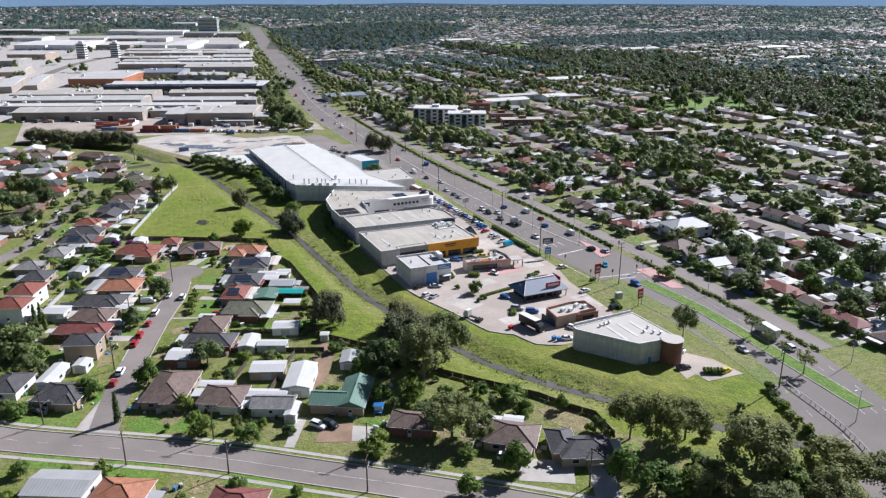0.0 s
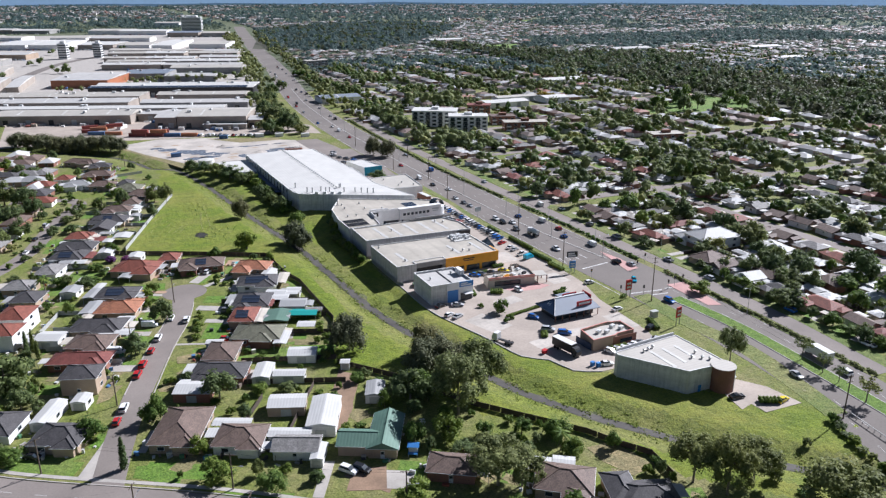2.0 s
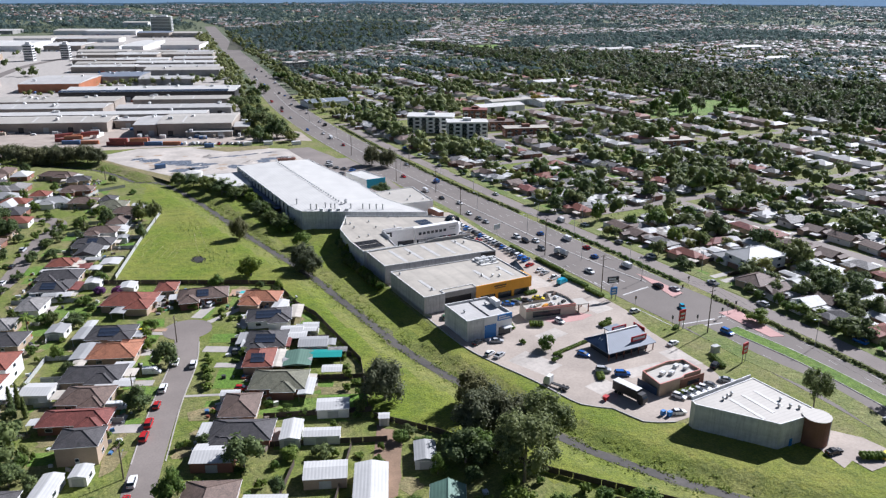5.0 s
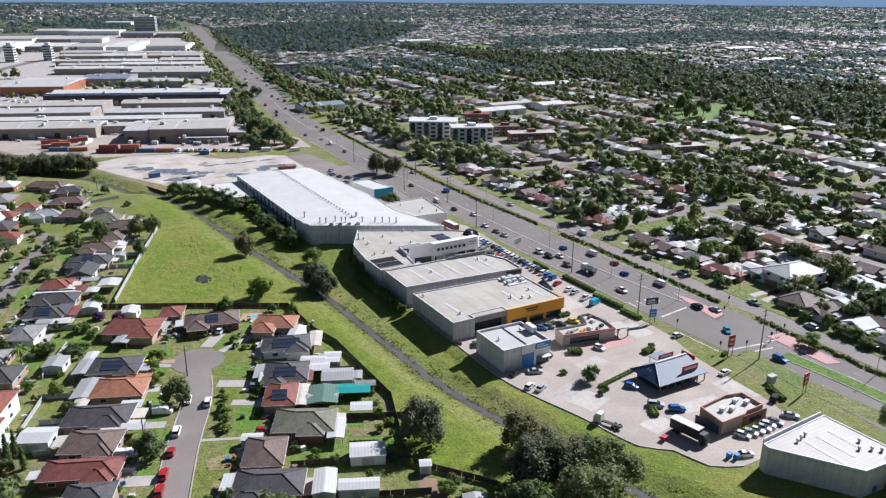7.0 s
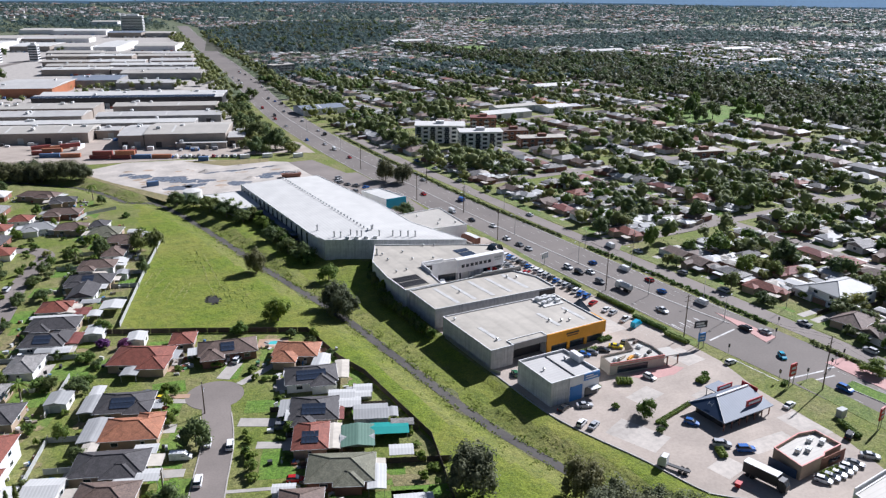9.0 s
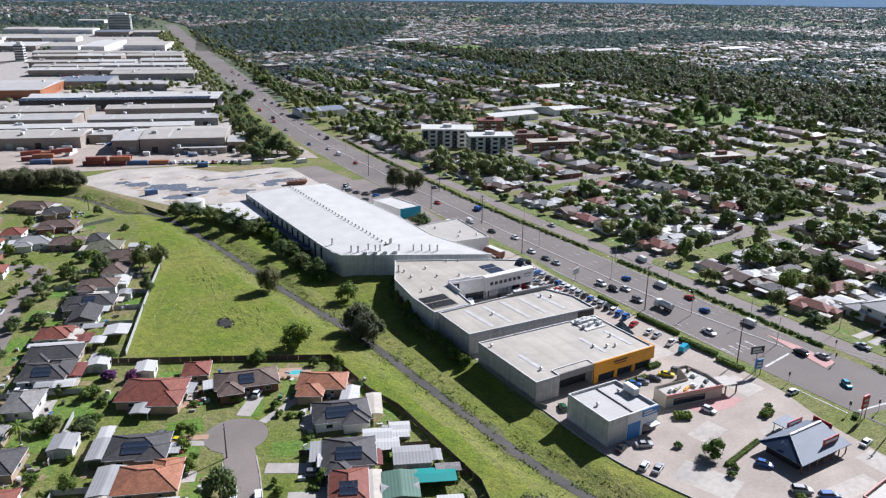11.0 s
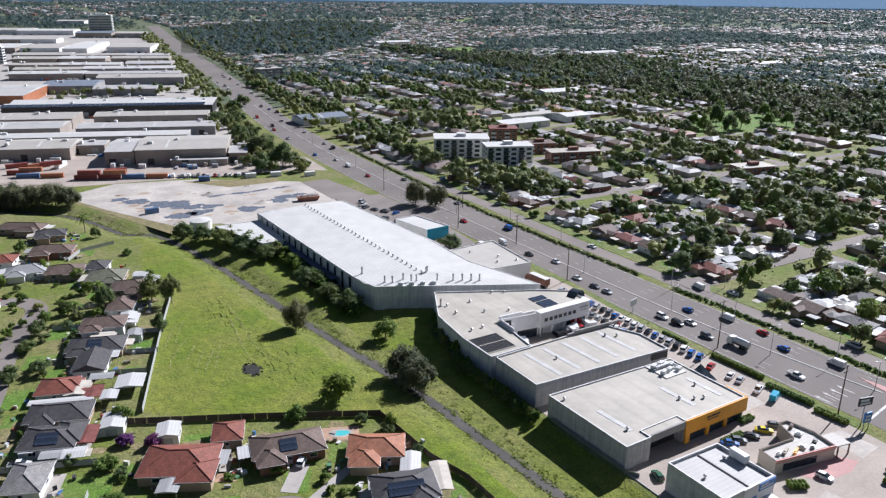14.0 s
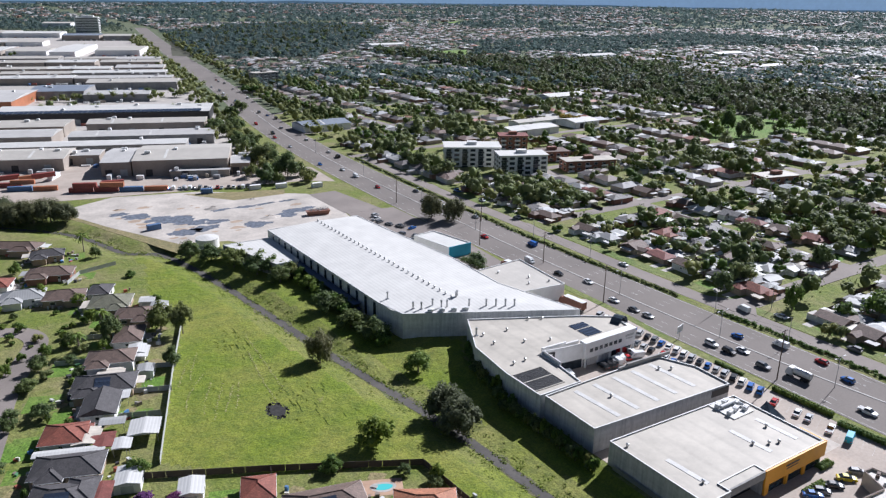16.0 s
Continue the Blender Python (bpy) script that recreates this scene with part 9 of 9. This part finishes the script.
def loft(g, secs, mat=0):
    """Closed rings of (x, half width at the bottom, half width at the top, z low, z high)."""
    v = []
    for x, wb, wt, z0, z1 in secs:
        v += [(x, -wb, z0), (x, -wb, z0 + (z1 - z0) * 0.6), (x, -wt, z1), (x, wt, z1), (x, wb, z0 + (z1 - z0) * 0.6), (x, wb, z0)]
    n = len(secs)
    f = [(6 * k + j, 6 * (k + 1) + j, 6 * (k + 1) + (j + 1) % 6, 6 * k + (j + 1) % 6) for k in range(n - 1) for j in range(6)]
    return g.add(v, f + [(0, 1, 2, 3, 4, 5), tuple(6 * (n - 1) + j for j in (5, 4, 3, 2, 1, 0))], mat)


CARS = {
    "sedan": (4.6, [(-2.3, 0.8, 0.7, 0.35, 0.85), (-2.1, 0.88, 0.8, 0.25, 0.95), (-0.9, 0.9, 0.84, 0.2, 0.98), (0.9, 0.9, 0.84, 0.2, 0.95), (1.9, 0.87, 0.76, 0.25, 0.82), (2.3, 0.75, 0.62, 0.35, 0.68)], [(-1.75, 0.78, 0.7, 0.93, 0.98), (-1.0, 0.8, 0.62, 0.93, 1.4), (0.2, 0.8, 0.62, 0.93, 1.42), (1.15, 0.78, 0.7, 0.9, 0.96)], (-1.0, 0.25, 0.6, 1.405)),
    "hatch": (4.1, [(-2.0, 0.8, 0.72, 0.35, 0.95), (-1.8, 0.86, 0.8, 0.25, 1.0), (0.7, 0.87, 0.82, 0.2, 0.98), (1.7, 0.84, 0.72, 0.25, 0.82), (2.05, 0.72, 0.6, 0.35, 0.66)], [(-1.95, 0.76, 0.66, 0.95, 1.0), (-1.5, 0.78, 0.62, 0.95, 1.42), (0.1, 0.78, 0.62, 0.95, 1.48), (1.05, 0.76, 0.68, 0.92, 0.98)], (-1.5, 0.15, 0.6, 1.455)),
    "suv": (4.7, [(-2.35, 0.86, 0.78, 0.4, 1.05), (-2.1, 0.93, 0.86, 0.3, 1.12), (0.9, 0.93, 0.88, 0.28, 1.12), (1.95, 0.9, 0.8, 0.3, 1.0), (2.35, 0.8, 0.68, 0.4, 0.82)], [(-2.25, 0.82, 0.72, 1.08, 1.13), (-1.95, 0.84, 0.7, 1.08, 1.68), (0.3, 0.84, 0.7, 1.08, 1.72), (1.2, 0.82, 0.74, 1.05, 1.12)], (-1.95, 0.35, 0.68, 1.70)),
    "van": (5.2, [(-2.6, 0.92, 0.88, 0.35, 1.2), (1.6, 0.94, 0.9, 0.3, 1.2), (2.3, 0.9, 0.8, 0.3, 1.05), (2.6, 0.85, 0.7, 0.4, 0.85)], [(-2.6, 0.9, 0.82, 1.15, 2.1), (1.0, 0.9, 0.82, 1.15, 2.12), (2.1, 0.85, 0.74, 1.05, 1.15)], (-2.55, 1.0, 0.8, 2.115)),
    "ute": (5.3, [(-2.65, 0.88, 0.86, 0.4, 1.02), (-0.6, 0.92, 0.88, 0.3, 1.02), (1.1, 0.92, 0.86, 0.3, 1.05), (2.2, 0.9, 0.78, 0.3, 0.98), (2.65, 0.8, 0.66, 0.4, 0.8)], [(-0.9, 0.8, 0.7, 1.0, 1.08), (-0.7, 0.82, 0.66, 1.0, 1.68), (0.5, 0.82, 0.66, 1.0, 1.7), (1.35, 0.8, 0.72, 1.0, 1.08)], (-0.7, 0.55, 0.63, 1.69)),
}
car_made = {}
templates_cars = []


def car(kind, colour, x, y, yaw, z=0.055, plain=False):
    plain = plain or z < 0.06   # traffic stays far off
    key = (kind, colour, plain)
    if key not in car_made:
        L, body, cabin, (ra, rb, rw, rz) = CARS[kind]
        c = thing("car" if kind not in ("van", "ute") else kind, (0, 0, -400), 0, f"{colour} {dict(sedan='four door sedan', hatch='small hatchback', suv='tall estate car', van='delivery van', ute='pickup with open tray')[kind]} standing on tarmac", "car" if kind not in ("van", "ute") else kind, "vehicles")
        part("body", loft(Geo(), body), M["car_" + colour], c)
        part("glasshouse", loft(Geo(), cabin), M["glass"] if kind != "van" else M["car_" + colour], c)
        part("roof", Geo().box(ra, -rw, rz - 0.03, rb, rw, rz + 0.03), M["car_" + colour], c)
        if kind == "ute":
            part("tray", Geo().box(-2.55, -0.74, 1.0, -1.0, 0.74, 1.035), M["black"], c)
        if kind == "van":
            part("windscreen", Geo().add([(1.05, -0.76, 2.02), (1.05, 0.76, 2.02), (2.08, 0.8, 1.2), (2.08, -0.8, 1.2)], [(0, 1, 2, 3)]).add([(0.2, -0.91, 1.3), (1.2, -0.91, 1.3), (0.95, -0.86, 1.95), (0.2, -0.86, 1.95), (0.2, 0.91, 1.3), (1.2, 0.91, 1.3), (0.95, 0.86, 1.95), (0.2, 0.86, 1.95)], [(0, 1, 2, 3), (7, 6, 5, 4)]), M["glass"], c)
        for sx in (-1, 1):
            for sy in (-1, 1):
                w = part("wheel", wheel_mesh, None, c)
                w.location = (sx * L * 0.29, sy * 0.8, 0.33)
                if not plain:
                    part("rim", rim_mesh, None, w)
        for sy in (() if plain else (-1, 1)):
            part("headlight", lamp_mesh, None, c).location = (L / 2 - 0.06, sy * 0.5, 0.66 if kind in ("sedan", "hatch") else 0.8)
            part("tail_light", tail_mesh, None, c).location = (-L / 2 + 0.03, sy * 0.58, 0.78)
        car_made[key] = c
        templates_cars.append(c)
    return copy_thing(car_made[key], pose(x, y, z, 0, 0, yaw))


crng = random.Random(17)
# street and drives
for kind, col, x, y, yaw in (("suv", "red", 0.6, 243.5, 70), ("suv", "red", 2.6, 249.6, 70), ("hatch", "red", 5.8, 258.3, 70), ("suv", "white", 8.8, 267, 70), ("sedan", "white", 14.7, 282, 72), ("suv", "white", 19.2, 278, 72), ("suv", "grey", 33.4, 279.6, -28), ("hatch", "red", 28.6, 256.8, -25), ("sedan", "yellow", 32.8, 253.2, -25), ("ute", "blue", 14.8, 237.5, 70), ("van", "white", 7.4, 278.6, -22), ("van", "white", -3.9, 262, -24), ("sedan", "grey", 6.3, 314.4, -40), ("sedan", "yellow", 8.8, 309.6, -40), ("suv", "white", 33.6, 322.6, 50),
                             ("hatch", "red", -6.6, 218.5, 72), ("suv", "white", -4.4, 225, 72), ("suv", "white", 41.5, 172, -55), ("suv", "black", 44.5, 171, -55), ("sedan", "white", -30, 212.5, -35), ("sedan", "black", -26, 210, -35), ("suv", "white", 79.5, 139, -35), ("ute", "white", -24, 356, -20), ("sedan", "silver", -19, 354, -20), ("suv", "silver", -26, 420, 68), ("sedan", "black", -30, 399, 68), ("sedan", "white", -33, 380, 68)):
    car(kind, col, x, y, yaw, 0.07)
# lot
for kind, col, x, y, yaw in (("hatch", "green", 102.8, 273.8, 70), ("sedan", "black", 103.2, 251.4, 20), ("sedan", "silver", 109, 249.6, -25), ("hatch", "white", 102.5, 243, 25), ("sedan", "silver", 104.6, 240.6, 25), ("hatch", "white", 136.3, 252.8, -80), ("sedan", "blue", 128.8, 273.8, -45), ("hatch", "grey", 131.8, 273.4, -45), ("sedan", "black", 136.1, 273.1, -45), ("sedan", "yellow", 141.4, 273, -45), ("hatch", "grey", 146, 273, -45), ("van", "cyan", 158.8, 282.2, 20), ("ute", "white", 158.6, 287.4, 20), ("sedan", "silver", 158.8, 293.8, 20), ("sedan", "white", 158.6, 297, 20), ("sedan", "red", 158.4, 304, 20), ("hatch", "blue", 128.2, 229, -60), ("suv", "silver", 127, 218, -40), ("suv", "blue", 130.5, 213.5, -30)):
    car(kind, col, x, y, yaw, 0.085)
for kind, col, x, y, yaw in (("sedan", "white", 158.5, 222, 10), ("suv", "black", 159, 204.6, 20), ("sedan", "silver", 155, 196.5, -50), ("hatch", "white", 136, 196, -65), ("hatch", "silver", 138.6, 195.8, -65), ("sedan", "white", 141, 196, -65), ("sedan", "silver", 143.4, 196, -65), ("hatch", "white", 145.8, 196.2, -65), ("sedan", "grey", 148.6, 196.4, -65), ("sedan", "white", 129.6, 189.8, -20), ("van", "white", 157, 168.5, -65), ("sedan", "black", 150.6, 158.2, -10), ("sedan", "yellow", 160.6, 151.4, 10), ("van", "white", 118, 344.5, -60), ("van", "white", 141, 346, 60), ("suv", "grey", 137.5, 345.5, 60), ("suv", "black", 135, 345, 60), ("van", "red", 144.5, 349.5, 10), ("suv", "white", 147, 347, 70)):
    car(kind, col, x, y, yaw, 0.085)
COLS = ["white", "white", "silver", "grey", "black", "blue", "white", "silver", "red", "grey"]
for k in range(22):   # sales row beside the verge
    y = 310 + k * 3.05
    car(crng.choice(("sedan", "hatch", "suv", "suv")), "blue" if k in (0, 1) else crng.choice(COLS[:8]), 160.4 + crng.uniform(-0.2, 0.2) - (0.08 * max(0, k - 12)), y, 24 + crng.uniform(-3, 3), 0.085, True)
for k in range(12):
    y = 330 + k * 3.0
    if k % 5 != 4:
        car(crng.choice(("sedan", "hatch", "suv")), crng.choice(COLS[:8]), 153.6 + crng.uniform(-0.2, 0.2), y, 24, 0.085, True)
for k in range(9):
    car(crng.choice(("sedan", "suv", "ute")), crng.choice(COLS), 150 + crng.uniform(-4, 6), 480 + k * 5.5, crng.choice((20, 110)), 0.058)
# traffic
for kind, col, x, y, yaw in (("sedan", "white", 173.4, 381, 268), ("sedan", "grey", 173.4, 371, 268), ("sedan", "silver", 173.6, 364.5, 268), ("suv", "white", 174, 337.6, 268), ("suv", "black", 174.2, 331, 268), ("suv", "grey", 174.6, 318.8, 268), ("ute", "white", 175.6, 286.8, 270), ("hatch", "blue", 188.6, 300, 88), ("sedan", "white", 178.4, 329, 268), ("van", "white", 192.6, 325, 90), ("hatch", "red", 193, 311, 90), ("van", "white", 193.2, 285, 90), ("hatch", "blue", 186.4, 337, 90), ("suv", "blue", 180.5, 220, 272), ("suv", "white", 190.6, 155, 80), ("sedan", "silver", 176, 160, 262), ("hatch", "white", 165, 247.6, 0), ("hatch", "cyan", 182.4, 242.4, 240), ("sedan", "white", 178.5, 400, 268), ("sedan", "black", 174.6, 413, 268), ("sedan", "white", 205, 407, 90), ("van", "white", 207.5, 350, 80), ("suv", "black", 189, 262, 90), ("sedan", "silver", 192.6, 257, 90)):
    car(kind, col, x, y, yaw)
for k in range(34):
    y = 430 + k * 21 + crng.uniform(-8, 8)
    side = crng.choice((0, 1))
    car(crng.choice(("sedan", "suv", "hatch", "van")), crng.choice(COLS), hwy_x(y) + (crng.choice((-11.6, -8.2, -4.8)) if side else crng.choice((3.6, 7, 10.2))), y, 268 if side else 88)
for k in range(17):
    y = 110 + k * 29 + crng.uniform(-6, 6)
    car(crng.choice(("sedan", "suv", "hatch", "ute")), crng.choice(COLS), crng.choice((210.2, 213.5, 290.6)), y, 90)


def truck(name, x, y, yaw, cab_col, box, label, L=8.0, h=3.4):
    c = thing(name, (x, y, 0.085), yaw, label, "truck")
    part("chassis", Geo().box(-L + 1, -0.5, 0.7, 2, 0.5, 1.0), M["black"], c)
    part("cab", loft(Geo(), [(0.1, 1.15, 1.1, 0.6, 3.0), (1.5, 1.2, 1.1, 0.55, 3.0), (2.2, 1.15, 0.95, 0.55, 1.9)]), M[cab_col], c)
    part("windscreen", Geo().add([(1.58, -0.95, 2.75), (1.58, 0.95, 2.75), (2.2, 0.9, 1.95), (2.2, -0.9, 1.95)], [(0, 1, 2, 3)]), M["glass"], c).location = (0.02, 0, 0.02)
    if box == "tank":
        part("tank", Geo().tube((-L + 0.8, 0, 2.1), (-0.1, 0, 2.1), 1.05, 1.05, 20), M["frame"], c, "white cylindrical tank")
        part("walkway", Geo().box(-L + 1.4, -0.3, 3.13, -0.6, 0.3, 3.2), M["steel"], c)
        part("mudguard", Geo().box(-L + 1.1, -1.2, 1.05, -L + 4, 1.2, 1.15), M["black"], c)
    elif box:
        part("box_body", Geo().box(-L + 0.8, -1.22, 1.05, 0, 1.22, h + 0.3), M[box], c)
        part("box_roof", Geo().box(-L + 0.75, -1.26, h + 0.32, 0.03, 1.26, h + 0.42), M["frame"], c)
    for px in (-L + 2, -L + 3.2, 1.2):
        for sy in (-1, 1):
            w = part("wheel", wheel_mesh, None, c)
            w.matrix_basis = pose(px, sy * 0.95, 0.5) @ Matrix.Diagonal((1.5, 1.8, 1.5, 1))
    return c


truck("prime_mover", 108.4, 218.2, 115, "frame", None, "white prime mover truck without its trailer", 6.5)
truck("truck", 124.4, 199.5, -78, "black", "black", "dark box truck with a white roof", 9)
truck("truck", 177.6, 310.5, 92, "frame", "tank", "white tanker truck on the highway", 6.2, 2.4)
truck("truck", 192, 168, 84, "frame", "frame", "white box truck with a blue side", 8)
truck("truck", 156, 388.5, 95, "brick_red", "brick_red", "dark red curtain-sided truck", 10)
truck("truck", 160.5, 430, 95, "brick_red", "brick_red", "parked red lorry beside the workshop", 9)
bin_ = thing("skip_bin", (117, 204.5, 0.08), 20, "small red wheeled skip bin", "bin")
part("tub", Geo().add([(-0.6, -0.5, 0.15), (0.6, -0.5, 0.15), (0.6, 0.5, 0.15), (-0.6, 0.5, 0.15), (-0.8, -0.65, 1.2), (0.8, -0.65, 1.2), (0.8, 0.65, 1.2), (-0.8, 0.65, 1.2)], [(3, 2, 1, 0), (4, 5, 6, 7), (0, 1, 5, 4), (1, 2, 6, 5), (2, 3, 7, 6), (3, 0, 4, 7)]), M["red"], bin_)
part("lid", Geo().box(-0.85, -0.7, 1.2, 0.85, 0.7, 1.28), M["red"], bin_)
for x, y in ((125.6, 191.2), (126.8, 190)):
    t = thing("wheelie_bin", (x, y, 0.08), 10, "large blue plastic rubbish bin", "bin")
    part("tub", Geo().box(-0.6, -0.5, 0.1, 0.6, 0.5, 1.3), M["blue"], t)
    part("lid", Geo().box(-0.65, -0.55, 1.3, 0.65, 0.55, 1.4), M["blue"], t)

# rough growth along the channel and against the sheds
tr = np.random.default_rng(77)
d = [(p.x, p.y) for p in dense(CREEK, 0.35) if 95 < p.y < 600]
tuft = []
for x, y in d:
    for k in range(5):
        o = (1.1 + 6 * tr.uniform() ** 2.2) * tr.choice((-1, 1, 1))
        if noise.noise(Vector(((x + o) / 3.5, y / 3.5, 8))) > 0.02:
            tuft.append((x + o, y + tr.uniform(-1, 1)))
c = np.array([(x, y, ground_z(x, y) + 0.05) for x, y in tuft])
r = tr.uniform(0.3, 0.85, (len(c), 1)) * np.array([[1, 1, 0.5]])
tagged(new("rough_grass", quads_mesh("rough_grass", leaves(tr, c, r, 4, 0.17, 0.5, 1.2), M["tuft"])), "rank tufts of grass along the channel", "grass", "", "stuff")
for k in range(58):
    y = 309 + k * 1.17
    x = (95.6 if y < 348 else 97.6 + (y - 348) * 0.12 if y < 366 else 101 + (y - 366) * 0.52) - tr.uniform(0.9, 2.4)
    plant("s" if k % 4 == 0 else "m", x, y, tr.uniform(1.3, 2.3), tr.uniform(2.2, 4.8))
for k in range(34):
    y = 396 + k * 3.1
    plant("m" if k % 4 else "s", 86.2 - tr.uniform(0.5, 4.5) - (max(0, y - 455) * 0.27), y, tr.uniform(2.8, 4.8), tr.uniform(3.6, 7))

# patches of newer and older concrete in the lot
g = Geo()
for r in ((139, 213, 14, 5, -4), (146, 236, 12, 9, 8), (112, 232, 9, 14, 20), (128, 246, 10, 6, 12), (121, 211, 8, 6, 10), (154, 214, 7, 12, 0), (156, 258, 8, 10, 5), (150, 288, 9, 12, 0)):
    slab(g, *r, -0.1, 0.0832)
structure("pavement_patch", g, M["slab"], "lighter concrete repair panels in the car park", "pavement")

# bare ragged edges of the channel
g = Geo()
pts = dense(CREEK, 0.9)
prev = None
for k, p in enumerate(pts):
    if not 95 < p.y < 600 or k + 1 >= len(pts):
        continue
    t = (pts[k + 1] - p).normalized()
    row = []
    for sd in (-1, 1):
        w = 0.1 + 2.2 * max(0, noise.noise(Vector((p.x / 7, p.y / 7, 3 + sd))) + 0.1) + 0.35 * tr.uniform()
        for o in (1.25, 1.35 + w):
            x, y = p.x + t.y * o * sd, p.y - t.x * o * sd
            row.append((x, y, ground_z(x, y) + 0.05))
    if prev:
        for j in (0, 2):
            g.add([prev[j], prev[j + 1], row[j + 1], row[j]], [(0, 1, 2, 3)])
    prev = row
structure("channel_edge", g, M["silt"], "ragged bare earth and silt along the drainage channel", "earth")
# vehicles in the showroom courtyard
for kind, col, x, y, yaw in (("van", "white", 119.8, 346.6, 70), ("suv", "black", 132.6, 345.2, 80), ("suv", "black", 135.4, 344.8, 80), ("van", "white", 138.6, 345.4, 78), ("van", "white", 146.2, 344.6, 160), ("hatch", "red", 143.2, 345.6, 70), ("ute", "white", 152, 340, 15), ("hatch", "red", 155, 341, 15)):
    car(kind, col, x, y, yaw, 0.085)

# vehicles drawn up before the big shed
for k in range(17):
    u = k / 16
    car(crng.choice(("sedan", "suv", "ute", "van")), crng.choice(COLS), 76 + 43 * u + crng.uniform(-0.6, 0.6), 630.5 - 21 * u, 62 + crng.uniform(-8, 8), 0.07, True)

# a blue cubby house in a back yard
cub = thing("cubby_house", (58.6, 172.9, 0), -28, "small blue and white timber cubby house on posts", "playhouse")
part("wall", Geo().box(-1.1, -0.9, 0.7, 1.1, 0.9, 2.1), M["board_white"], cub)
part("roof", hip_roof(2.4, 2.0, 2.2, 0.4, 0.25, True, 0.08), M["blue"], cub)
part("deck", Geo().box(-1.2, -1.9, 0.55, 1.2, 0.95, 0.69), M["blue"], cub)
for sx in (-1, 1):
    for y in (-1.8, 0.8):
        part("post", Geo().box(sx * 1.05 - 0.06, y - 0.06, -0.2, sx * 1.05 + 0.06, y + 0.06, 0.55), M["board_white"], cub)

# the patterns that the copies were made from are taken out again
for t in templates + shed_t + templates_cars + [k for v in TREES.values() for k in v]:
    for o in [*t.children_recursive, t]:
        bpy.data.objects.remove(o)
